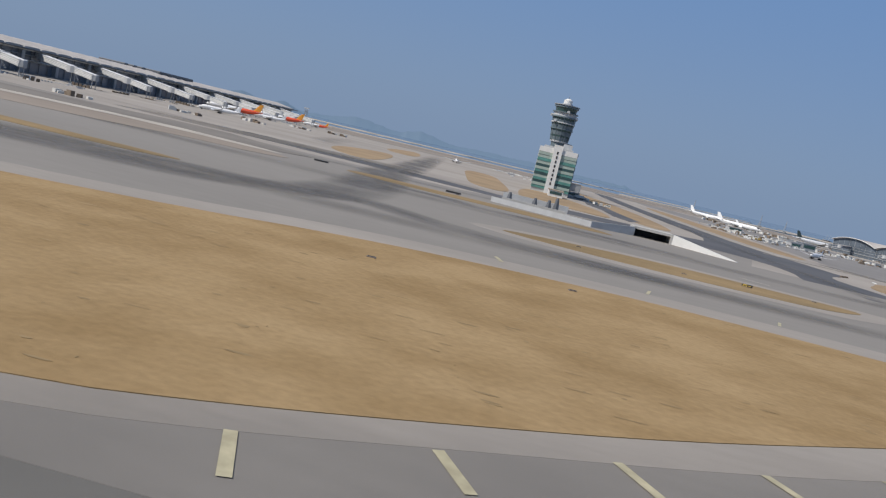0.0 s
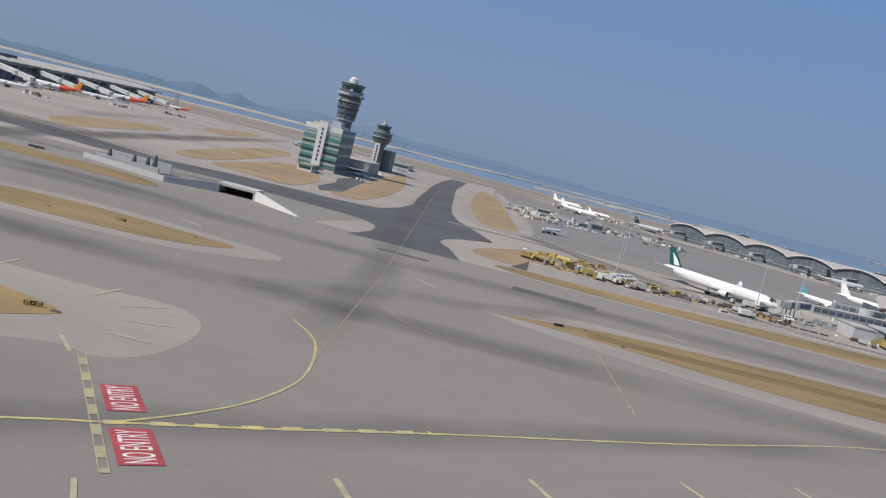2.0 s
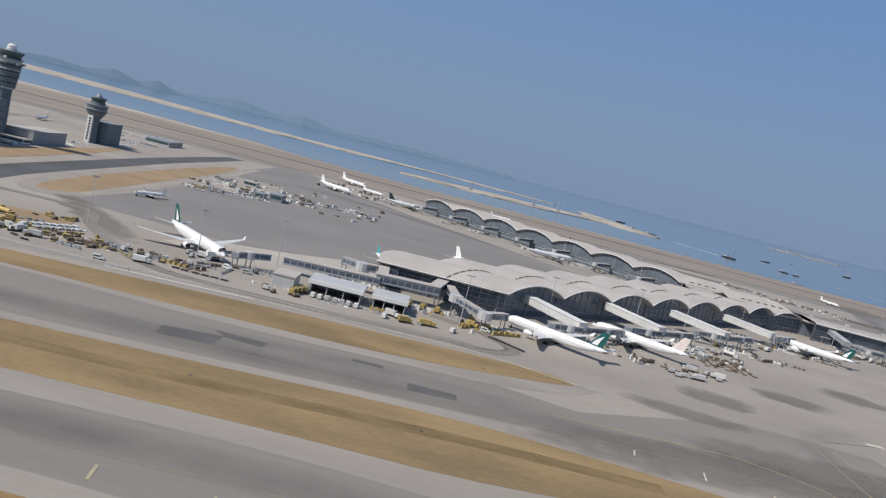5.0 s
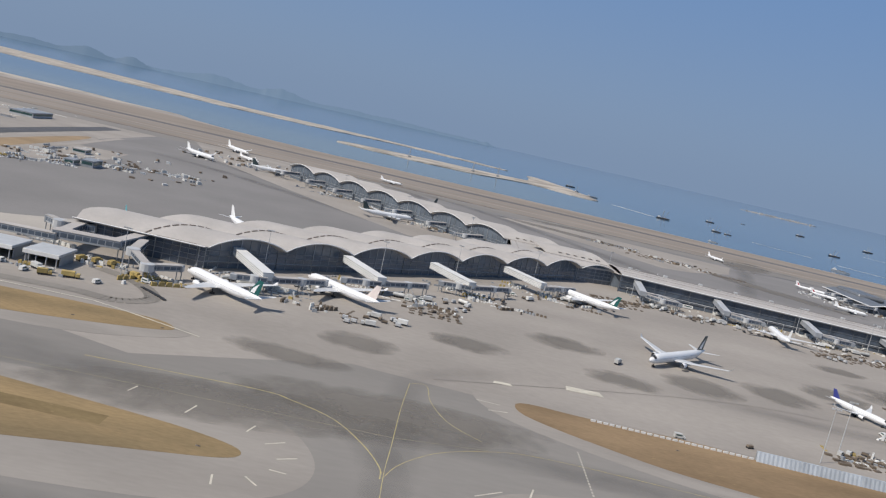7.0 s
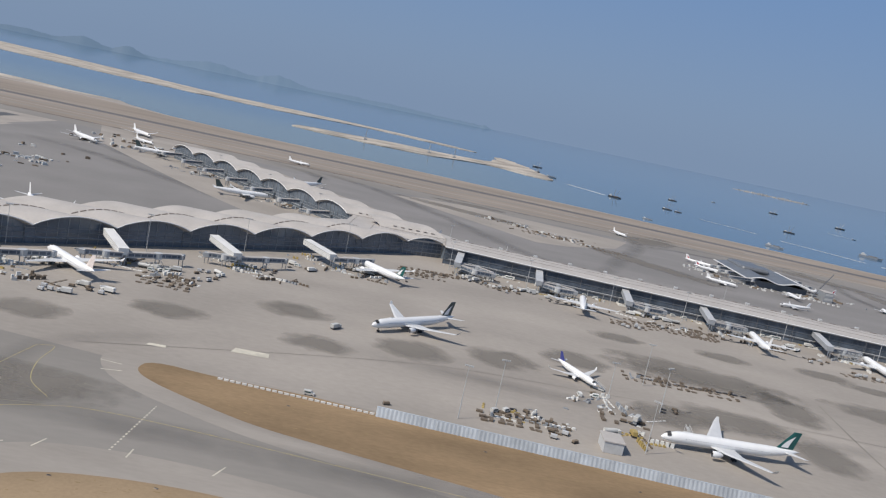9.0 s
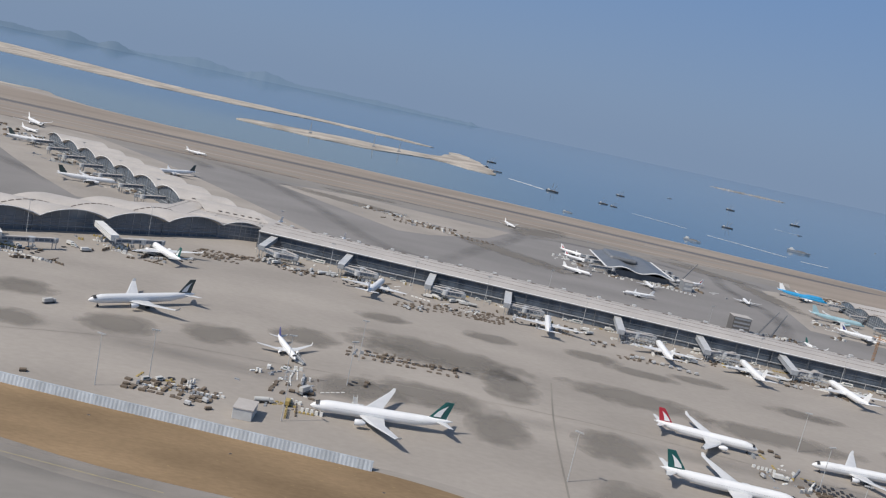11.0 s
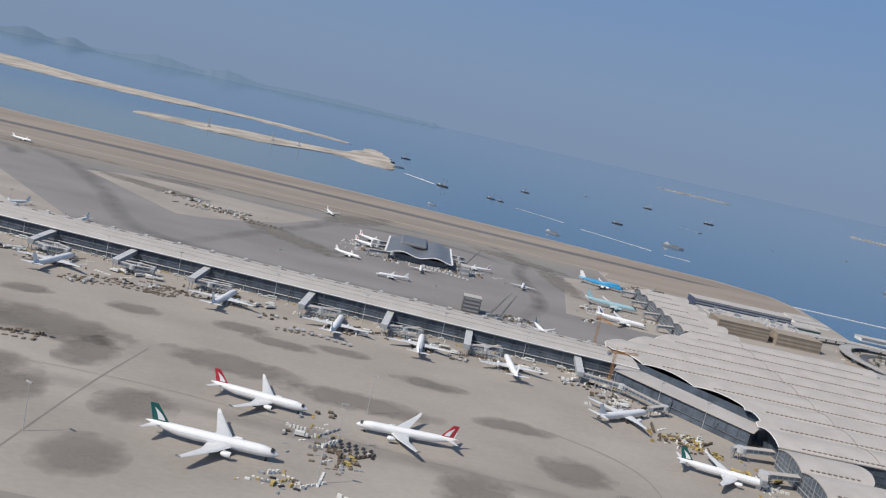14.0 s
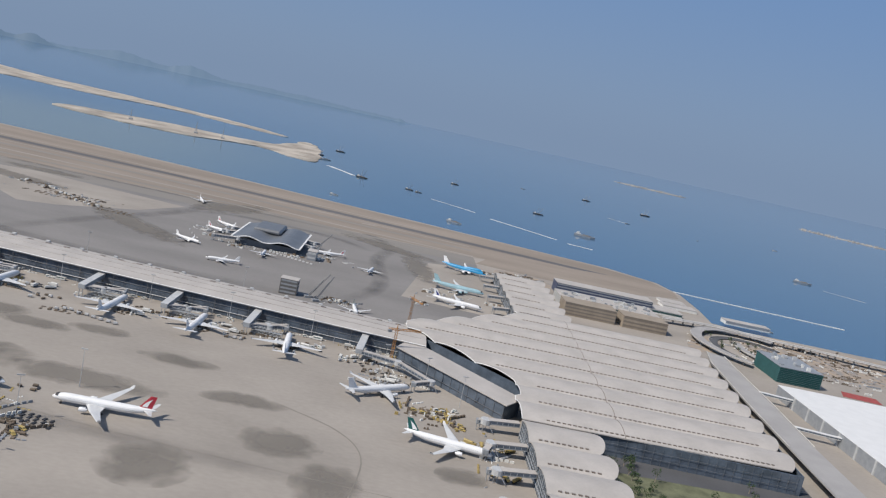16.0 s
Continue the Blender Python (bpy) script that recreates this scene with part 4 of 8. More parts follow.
part("service_gantry", bm, LIGHT_GREY, terminal, "pale steel service rail on posts")

# departure hall: vaults along x between scalloped edges
HZ = lambda y: 6.9 + 1.6 * math.sin(math.pi * (((y - 226.0) / MOD) % 1.0)) ** 0.8
hall = empty("terminal_hall")
tagged(hall, "wide terminal hall under nine pale roof vaults", "terminal")


def hall_left(y):
    if y < 246:
        return 630.0
    if y < 261:
        return 632.0
    if y < 300:
        return 632 - (y - 261) * 0.92
    if y < 312:
        return 592.0
    return min(592 + (y - 312) * 1.0, 646.0)


def hall_right(y):
    u = ((y - 226.0) / MOD) % 1.0
    return 720 + (y - 226) * 0.12 + 2.6 * math.sin(math.pi * u) ** 0.6


for k in range(9):
    y0 = 226 + MOD * k
    roof = vault("roof_vault", y0, y0 + MOD, hall_left, hall_right, hall, steps=14, cols=3, z_of=HZ)
    edge_trim(y0, y0 + MOD, hall_left, roof, z_of=HZ, steps=14)
    bm = bmesh.new()
    x = max(hall_left(y0), hall_left(y0 + 2)) + 8
    while x < hall_right(y0) - 6:
        box(bm, x, x + 1.05, y0 + 0.95, y0 + 1.45, HZ(y0 + 1.2) - 0.2, HZ(y0 + 1.2) + 0.2)
        x += 1.75
    tagged(part("roof_light_strip", bm, SKYLIGHT, roof, "dark slots of roof lights"), kind="stuff")
    for sx in (664.0,):
        bm = bmesh.new()
        for j in range(10):
            a, b = y0 + MOD * j / 10, y0 + MOD * (j + 1) / 10
            tube(bm, (sx + (y0 - 226) * 0.05, a, HZ(a + 1e-4) + 0.02), (sx + (y0 - 226) * 0.05, b, HZ(b - 1e-4) + 0.02), 0.12, n=4)
        part("seam", bm, SKYLIGHT, roof)
for a, b in (((653, 227), (723, 223.5)), ((723, 223.5), (737, 373)), ((737, 373), (648, 373)), ((648, 373), (648, 350)), ((594, 312), (648, 352)), ((597, 298), (634, 259)), ((634, 259), (634, 240)), ((634, 240), (634, 228))):
    d = Vector((b[1] - a[1], a[0] - b[0], 0)).normalized() * 0.3
    hg = sheet("glass_wall", [(*a, 0), (*b, 0)], [(*a, 6.7), (*b, 6.7)], -d, GLASS_NAVY, hall, "dark glazed hall walls")
bm = bmesh.new()
for i in range(24):
    x = 653 + 68 * i / 23
    tube(bm, (x, 226.6 - 0.05 * (x - 653), 0), (x, 226.6 - 0.05 * (x - 653), 6.7), 0.05, n=4)
for z in (2.2, 4.4):
    tube(bm, (653, 226.6, z), (721, 223.2, z), 0.06, n=4)
part("mullion_frame", bm, MULLION, hg, "dark steel posts")

# south and north wings of the hall: round vaults side by side
for base, sgn, n in ((226, -1, 9), (375, 1, 6)):
    for k in range(n):
        y0 = base + sgn * MOD * k if sgn > 0 else base - MOD * (k + 1)
        yl, yr = (y0, y0 + MOD)
        roof = vault("roof_vault", yl, yr, lambda y: 630.0 if sgn < 0 else 646.0, lambda y, s=sgn: (652 if s < 0 else 674) + 2.5 * math.sin(math.pi * (((y - 226.0) / MOD) % 1.0)) ** 0.6, hall, steps=12, z_of=lambda y: HZ(y) - 0.6)
        bm = bmesh.new()
        xx = 633 if sgn < 0 else 649
        for i in range(9):
            box(bm, xx + i * 1.8, xx + i * 1.8 + 1.05, yl + 1.0, yl + 1.55, HZ(yl + 1.3) - 0.8, HZ(yl + 1.3) - 0.38)
        tagged(part("roof_light_strip", bm, SKYLIGHT, roof, "dark slots of roof lights"), kind="stuff")
        glass_wall(yl, yr, (lambda y: 630.0) if sgn < 0 else (lambda y: 646.0), hall, 0.5, z_of=lambda y: HZ(y) - 0.6, sign=-1)
        glass_wall(yl, yr, (lambda y: 652.0) if sgn < 0 else (lambda y: 674.0), hall, 0.5, z_of=lambda y: HZ(y) - 0.6, sign=1)

# low glazed block in front of the hall
low = empty("glazed_annex")
tagged(low, "long low glass annex with a flat grey roof", "building")
q = [(589.5, 278.5), (626, 238), (632.5, 246), (594, 290)]
slab("wall", q, 5.9, GLASS_NAVY, 0.0, parent=low, label="dark glass walls")
slab("roof", [(588.6, 278), (626.4, 236.6), (633.4, 246), (594, 291.5)], 6.3, ROOF, 5.92, parent=low, label="flat grey roof")
bm = bmesh.new()
for i in range(14):
    f = i / 13
    x, y = 589.5 + 36.5 * f - 0.15, 278.5 - 40.5 * f - 0.15
    tube(bm, (x, y, 0), (x, y, 5.9), 0.06, n=4)
tube(bm, (589.2, 278.2, 2.2), (625.8, 237.7, 2.2), 0.1, n=4)
part("mullion_frame", bm, MULLION, low, "dark steel posts")
# ---- aircraft ----
def loft(rings, n0, n1, segs, closed_ends=True):
    """Verts and faces of a tube through rings of (x, z, half_width, half_height), taking the segments n0..n1 of a full circle of segs."""
    verts, faces = [], []
    m = n1 - n0 + 1
    for x, z, rw, rh in rings:
        for k in range(n0, n1 + 1):
            a = 2 * math.pi * k / segs
            verts.append((x, rw * math.sin(a), z + rh * math.cos(a)))
    for i in range(len(rings) - 1):
        for k in range(m - 1):
            a, b = i * m + k, (i + 1) * m + k
            faces.append((a, b, b + 1, a + 1))
    return verts, faces


def wing_mesh(sections, thick=0.11):
    """A solid aerofoil through sections of (span y, leading x, chord, z)."""
    verts, faces = [], []
    prof = [(0.0, 0.0), (0.18, 0.5), (0.5, 0.42), (1.0, 0.02), (0.5, -0.3), (0.18, -0.4)]
    for y, x, c, z in sections:
        for u, w in prof:
            verts.append((x - u * c, y, z + w * c * thick))
    n = len(prof)
    for i in range(len(sections) - 1):
        for k in range(n):
            a, b = i * n + k, i * n + (k + 1) % n
            faces.append((a, b, b + n, a + n))
    faces.append(tuple(range(n - 1, -1, -1)))
    faces.append(tuple(range(len(verts) - n, len(verts))))
    return verts, faces


def fin_mesh(sections, thick):
    """An upright fin through sections of (z, leading x, chord)."""
    verts, faces = [], []
    for z, x, c in sections:
        t = thick * c / 2
        verts += [(x, 0, z), (x - 0.3 * c, t, z), (x - c, 0, z), (x - 0.3 * c, -t, z)]
    for i in range(len(sections) - 1):
        for k in range(4):
            a, b = 4 * i + k, 4 * i + (k + 1) % 4
            faces.append((a, b, b + 4, a + 4))
    faces += [(3, 2, 1, 0), tuple(range(len(verts) - 4, len(verts)))]
    return verts, faces


def sc(data):
    verts, faces = data
    return [tuple(c * S for c in v) for v in verts], faces





def airliner(label, length, span, dia, fin, upper=WHITE, rear=None, emblem=None, engines=2, rear_engines=False, hump=False, name="airliner", lower=None):
    """An aircraft of true metres; its nose is at the origin and looks along +x."""
    root = empty(name)
    tagged(root, label, "aircraft", "parked aircraft")
    r, cz = dia / 2, dia / 2 + dia * 0.36
    L = length
    rings = [(0, cz - 0.12 * dia, 0.02, 0.02), (-0.25 * dia, cz - 0.1 * dia, 0.2 * dia, 0.22 * dia), (-0.7 * dia, cz - 0.05 * dia, 0.36 * dia, 0.37 * dia), (-1.3 * dia, cz, 0.47 * dia, 0.47 * dia), (-1.9 * dia, cz, r, r), (-0.35 * L, cz, r, r), (-0.62 * L, cz, r, r)]
    tail = [(-0.74 * L, cz + 0.03 * dia, 0.95 * r, 0.95 * r), (-0.86 * L, cz + 0.16 * dia, 0.66 * r, 0.68 * r), (-0.95 * L, cz + 0.27 * dia, 0.3 * r, 0.36 * r), (-L, cz + 0.34 * dia, 0.04, 0.12)]
    segs = 16
    cut = -5 if rear else None
    front = rings + tail if not rear else rings
    if lower is None:
        raw("fuselage", *sc(loft(front, 0, segs, segs)), upper, root, smooth=True)
    else:
        raw("fuselage", *sc(loft(front, -5, 5, segs)), upper, root, smooth=True)
        raw("belly", *sc(loft(front, 5, 11, segs)), lower, root, smooth=True)
    if rear:
        raw("rear_fuselage", *sc(loft([rings[-1]] + tail, 0, segs, segs)), rear, root, "coloured rear fuselage", smooth=True)
    if hump:
        raw("upper_deck", *sc(loft([(-0.9 * dia, cz + 0.3 * dia, 0.1, 0.1), (-1.4 * dia, cz + 0.42 * dia, 0.38 * dia, 0.36 * dia), (-2.2 * dia, cz + 0.45 * dia, 0.42 * dia, 0.4 * dia), (-4.0 * dia, cz + 0.4 * dia, 0.42 * dia, 0.38 * dia), (-5.2 * dia, cz + 0.2 * dia, 0.3 * dia, 0.3 * dia)], 0, segs, segs)), upper, root, smooth=True)
    # cockpit glass
    v, f = loft([(-0.42 * dia, cz + 0.0 * dia, 0.3 * dia, 0.31 * dia), (-0.72 * dia, cz + 0.02 * dia, 0.39 * dia, 0.4 * dia)], -3, 3, 16)
    raw("cockpit_window", *sc((v, f)), DARK, root, "dark cockpit glass")
    # cabin window rows, too small to tell apart
    bm = bmesh.new()
    for sgn in (-1, 1):
        k = 0
        x = -1.9 * dia
        while x > -0.78 * L:
            box(bm, x * S - 0.25, x * S, sgn * r * 0.985 * S - 0.01, sgn * r * 0.985 * S + 0.01, (cz + 0.1 * dia) * S, (cz + 0.1 * dia) * S + 0.07)
            x -= 1.3
    tagged(part("cabin_glazing", bm, GREY, root, "row of small cabin windows"), kind="stuff")
    # wings
    root_x, half, zc = -0.33 * L, span / 2, cz - 0.22 * dia
    rc, kc, tc = 0.19 * L, 0.115 * L, 0.04 * L
    for sgn in (1, -1):
        secs = [(sgn * 0.3 * r, root_x, rc, zc), (sgn * (r + 0.3 * (half - r)), root_x - 0.3 * (half - r) * 0.62, kc, zc + 0.06 * 0.3 * half), (sgn * half * 0.96, root_x - (half - r) * 0.6, tc, zc + 0.085 * half), (sgn * half, root_x - (half - r) * 0.66, tc * 0.5, zc + 0.1 * half + 1.3)]
        if sgn < 0:
            v, f = wing_mesh(secs)
            f = [q[::-1] for q in f]
        else:
            v, f = wing_mesh(secs)
        raw("wing", *sc((v, f)), LIGHT_WING, root, "pale grey wing")
        hs = [(sgn * 0.2 * r, -0.87 * L, 0.085 * L, cz + 0.2 * dia), (sgn * half * 0.33, -0.87 * L - 0.2 * half, 0.03 * L, cz + 0.2 * dia + 0.04 * half)]
        v, f = wing_mesh(hs, 0.1)
        raw("tailplane", *sc((v, f if sgn > 0 else [q[::-1] for q in f])), LIGHT_WING, root, "pale grey tailplane")
        places = [(0.31, 0)] if engines == 2 else [(0.29, 0), (0.55, 1)]
        if rear_engines:
            places = [(None, 0)]
        for frac, kk in places:
            er = dia * 0.26 if engines == 2 else dia * 0.21
            if frac is None:
                ex, ey, ez, er = -0.70 * L, sgn * (r + er * 1.1), cz + 0.15 * dia, dia * 0.22
            else:
                ex, ey = root_x - (half * frac - r) * 0.62 + 0.085 * L * (0.9 if kk == 0 else 0.6), sgn * half * frac
                ez = zc - er * 0.75 + 0.06 * frac * half
            el = er * 3.4
            rr = [(ex, ez, er * 0.86, er * 0.86), (ex - 0.12 * el, ez, er, er), (ex - 0.5 * el, ez, er, er), (ex - 0.85 * el, ez, er * 0.7, er * 0.7), (ex - el, ez, er * 0.45, er * 0.45)]
            v, f = loft(rr, 0, 12, 12)
            v = [(x, y + ey, z) for x, y, z in v]
            nac = raw("engine", *sc((v, f)), upper if upper is not SKY_BLUE else WHITE, root, smooth=True)
            v, f = loft([(ex - 0.02 * el, ez, er * 0.84, er * 0.84), (ex - 0.1 * el, ez, 0.05, 0.05)], 0, 12, 12)
            raw("intake", *sc(([(x, y + ey, z) for x, y, z in v], f)), DARK, nac, "dark engine intake")
            bm = bmesh.new()
            box(bm, (ex - 0.8 * el) * S, (ex - 0.3 * el) * S, (ey - 0.25) * S, (ey + 0.25) * S, (ez + er * 0.8) * S, (max(zc, ez + er * 0.8) + 0.5) * S)
            part("pylon", bm, LIGHT_WING, root)
    # fin
    top = cz + 0.5 * r + 0.145 * L if not rear_engines else cz + 1.3 * dia
    secs = [(cz + 0.3 * r, -0.80 * L, 0.14 * L), (cz + 0.5 * r + 0.02 * L, -0.825 * L, 0.125 * L), (top, -0.925 * L, 0.06 * L)]
    f_ob = raw("fin", *sc(fin_mesh(secs, 0.1)), fin, root, "coloured tail fin")
    if emblem:
        # a pale swoosh on both sides
        z0, z1 = secs[1][0] + 0.01 * L, top - 0.03 * L
        for sgn in (1, -1):
            vs, fs = [], []
            for i in range(7):
                u = i / 6
                z = z0 + (z1 - z0) * u
                w = 0.05 * L * (1 - u) ** 1.3 + 0.012 * L * (0.3 + math.sin(math.pi * u))
                xm = -0.845 * L - 0.1 * L * u - 0.035 * L * (1 - u) ** 2
                c = 0.125 * L - 0.065 * L * u
                y = sgn * (0.05 * c + 0.05)
                vs += [(xm + w / 2, y, z), (xm - w / 2, y, z)]
            for i in range(6):
                q = (2 * i, 2 * i + 1, 2 * i + 3, 2 * i + 2)
                fs.append(q if sgn > 0 else q[::-1])
            raw("emblem", *sc((vs, fs)), emblem, f_ob, "pale sweeping emblem")
    # undercarriage
    for gx, gy in ((-0.09 * L, 0), (-0.5 * L, 0.1 * span), (-0.5 * L, -0.1 * span)):
        bm = bmesh.new()
        tube(bm, (gx * S, gy * S, 0.5 * S), (gx * S, gy * S, (cz - 0.3 * dia) * S), 0.22 * S, n=6)
        for dy in (-0.55, 0.55):
            for dx in ((0,) if gy == 0 else (-0.75, 0.75)):
                tube(bm, ((gx + dx) * S, (gy + dy - 0.25) * S, 0.6 * S), ((gx + dx) * S, (gy + dy + 0.25) * S, 0.6 * S), 0.6 * S, n=10)
        part("landing_gear", bm, DARK, root, "dark wheels on a strut")
    return root


LIGHT_WING = material("wing_grey", (0.6, 0.61, 0.61), 0.45, 0.08, 0.4, 3.0, bump=0.0)
PALE_TAIL = material("pale_tail", (0.72, 0.64, 0.6), 0.4, 0.1, 0.6, 3.0, bump=0.0)
DARK_TAIL = material("dark_grey_livery", (0.05, 0.075, 0.075), 0.35, 0.1, 0.5, 3.0, bump=0.0)
TEAL_TAIL = material("teal_livery", (0.08, 0.36, 0.42), 0.35, 0.1, 0.5, 3.0, bump=0.0)

B777, A330, A350, B737, B747, BIZ = (73.9, 64.8, 6.2), (63.7, 60.3, 5.6), (72.0, 64.8, 6.0), (39.5, 35.8, 3.8), (70.7, 64.4, 6.8), (27.0, 26.0, 3.1)
PROTO = {}


def plane(kind, nose, tail, dims, **kw):
    """Put an aircraft with its nose and heading as given; the first of each kind is built, the rest are copies."""
    head = math.degrees(math.atan2(nose[1] - tail[1], nose[0] - tail[0]))
    m = pose(nose[0], nose[1], 0.0, 0, 0, head)
    if kind not in PROTO:
        PROTO[kind] = airliner(kind, *dims, **kw)
        PROTO[kind].matrix_world = m
        return PROTO[kind]
    return copy_thing(PROTO[kind], m)


G777 = "white wide-body airliner with dark green tail and pale emblem"
G330 = "white twin-engine airliner with dark green tail fin"
plane(G777, (133.5, 178), (112.5, 203), B777, fin=GREEN_TAIL, emblem=WHITE)
plane(G777, (376, 160), (407.4, 163.6), B777)
plane(G777, (485.2, 160.7), (454.8, 162.9), B777)
plane(G330, (196.5, 189.3), (216, 173.7), A330, fin=GREEN_TAIL, emblem=WHITE)
plane(G330, (297.5, 277), (318, 254.5), A330)
plane(G330, (619.5, 204.5), (593.2, 209.4), A330)
plane("white twin-engine airliner with pale patterned tail at a gate", (221.5, 211.3), (240.7, 194.3), A330, fin=PALE_TAIL)
plane("white long airliner with dark tail on the apron", (310.5, 199), (333.5, 222.5), A350, fin=DARK_TAIL, emblem=WHITE)
plane("small white airliner with dark blue tail fin", (367.5, 188.5), (359.5, 204), B737, fin=BLUE_TAIL)
R330 = "white twin-engine airliner with red tail and pale emblem"
plane(R330, (487.2, 190.8), (460, 194.4), A330, fin=RED_TAIL, emblem=WHITE)
plane(R330, (500.3, 188.4), (526.8, 188.5), A330)
W330 = "plain white twin-engine airliner parked at a gate"
for n, t in (((381, 294), (377.5, 270)), ((444, 291), (441, 264)), ((485.5, 288), (484, 262)), ((516.5, 285), (515.3, 259)), ((548.6, 282), (550.2, 256)), ((595, 249), (575, 233.5)), ((128.5, 456), (106, 474)), ((128, 540), (112, 556)), ((201, 250.5), (184, 273))):
    plane(W330, n, t, A330, fin=WHITE)
D330 = "white airliner with dark tail beside the far concourse"
for n, t in (((174, 467), (149, 460)), ((244, 382), (219, 370)), ((238.5, 446), (257, 470))):
    plane(D330, n, t, A330, fin=DARK_TAIL)
plane("small white airliner with teal tail behind the concourse", (171, 228), (161, 242), B737, fin=TEAL_TAIL)
W737 = "small plain white airliner on the far apron"
for n, t in (((230, 573), (213, 576)), ((451, 538), (444, 555)), ((492, 380), (508.5, 383)), ((514, 424), (514, 408)), ((573, 437), (570.5, 421)), ((482, 410), (468, 416)), ((-39, 436), (-41, 452)), ((143, 505), (129, 513)), ((355, 348), (357, 364)), ((317, 358), (326, 371)), ((223.5, 266), (214.5, 279))):
    plane(W737, n, t, B737, fin=WHITE)
plane("small white airliner with green tail tip", (571, 330), (568, 346), B737, fin=GREEN_TAIL)
for n, t in (((490, 470), (474, 480)), ((491, 452), (474, 458)), ((537, 450), (554, 454))):
    plane("white airliner with red tail mark at the satellite", n, t, (44.5, 35.8, 3.9), fin=WHITE, emblem=RED_TAIL)
plane("bright blue four-engine jumbo with white tail", (642.4, 482), (613.5, 492), B747, fin=WHITE, upper=SKY_BLUE, lower=WHITE, engines=4, hump=True)
plane("pale blue four-engine airliner", (636, 424), (607, 427), B747, fin=PALE_BLUE, upper=PALE_BLUE, lower=WHITE, engines=4)
plane("white airliner with blue tail mark", (632, 388), (606, 393), A330, fin=WHITE, emblem=BLUE_TAIL)
plane("white business jet with a high tail", (86.2, 248.6), (92.9, 258), BIZ, fin=WHITE, rear_engines=True, name="business_jet")
O330 = "white airliner with orange rear and golden tail"
for n, t in (((-155, 373), (-129, 378)), ((-157, 450), (-131, 455))):
    plane(O330, n, t, A330, fin=GOLD_TAIL, rear=ORANGE_TAIL)
plane("small white airliner with orange rear and tail", (-151, 525), (-134, 528), B737, fin=GOLD_TAIL, rear=ORANGE_TAIL)
for n, t in (((-131, 309), (-114, 313)), ((-141, 400), (-124, 404))):
    plane(W737, n, t, B737)
# ---- control tower complex ----
def band_wall(parent, name, x0, x1, y, z0, z1, n, mats, side="y"):
    """Storeys of glass and spandrel bands on one face, each band standing slightly proud of the next."""
    h = (z1 - z0) / n
    for i in range(n):
        bm = bmesh.new()
        d = 0.12 if i % 2 else 0.0
        if side == "y":
            box(bm, x0, x1, y - 0.15 - d, y + 0.1, z0 + i * h, z0 + (i + 1) * h - 0.03)
        else:
            box(bm, y - 0.1, y + 0.15 + d, x0, x1, z0 + i * h, z0 + (i + 1) * h - 0.03)
        part(name, bm, mats[i % len(mats)], parent)


atc = empty("control_building")
tagged(atc, "office block with green glass bands and a white stair tower", "building")
bm = bmesh.new()
box(bm, 1.6, 14.6, 280.3, 304, 0, 15.0)
part("core", bm, CONCRETE, atc)
for a, b in ((1.6, 6.3), (9.3, 14.6)):
    band_wall(atc, "window_band", a, b, 280.2, 1.2, 9.4, 9, [GLASS_GREEN, SAGE, GLASS_DARK])
    band_wall(atc, "window_band", a, b, 280.2, 9.4, 13.6, 4, [SAGE, GLASS_GREEN, SAGE, SAGE])
    bm = bmesh.new()
    box(bm, a, b, 279.9, 280.3, 13.6, 15.3)
    part("parapet", bm, WALL_WHITE, atc, "white parapet")
band_wall(atc, "window_band", 280.5, 303.8, 14.6, 0.8, 15.2, 12, [TOWER_GREY, SLATE_GLASS, TOWER_GREY], side="x")
bm = bmesh.new()
box(bm, 6.3, 9.3, 279.3, 282, 0, 16.6)
shaft = part("stair_shaft", bm, WALL_WHITE, atc, "white stair tower")
for i in range(8):
    bm = bmesh.new()
    box(bm, 7.6, 8.1, 279.2, 279.35, 3.0 + i * 1.5, 3.9 + i * 1.5)
    part("window", bm, DARK, shaft)
bm = bmesh.new()
box(bm, 3, 13, 284, 298, 15.0, 16.0)
box(bm, 9.5, 12.5, 285, 290, 16.0, 17.6)
part("plant_room", bm, LIGHT_GREY, atc, "pale rooftop plant room")


def tower(x, y, zs, label, slim=1.0):
    """A round control tower from (z, radius, material) rings."""
    root = empty("control_tower")
    tagged(root, label, "tower", "control towers")
    for i, (z0, z1, r0, r1, mat, nm) in enumerate(zs):
        bm = bmesh.new()
        k = slim if z0 > 16.9 else 1.0
        tube(bm, (x, y, z0), (x, y, z1), r0 * k, r1 * k, n=20)
        part(nm, bm, mat, root)
    return root


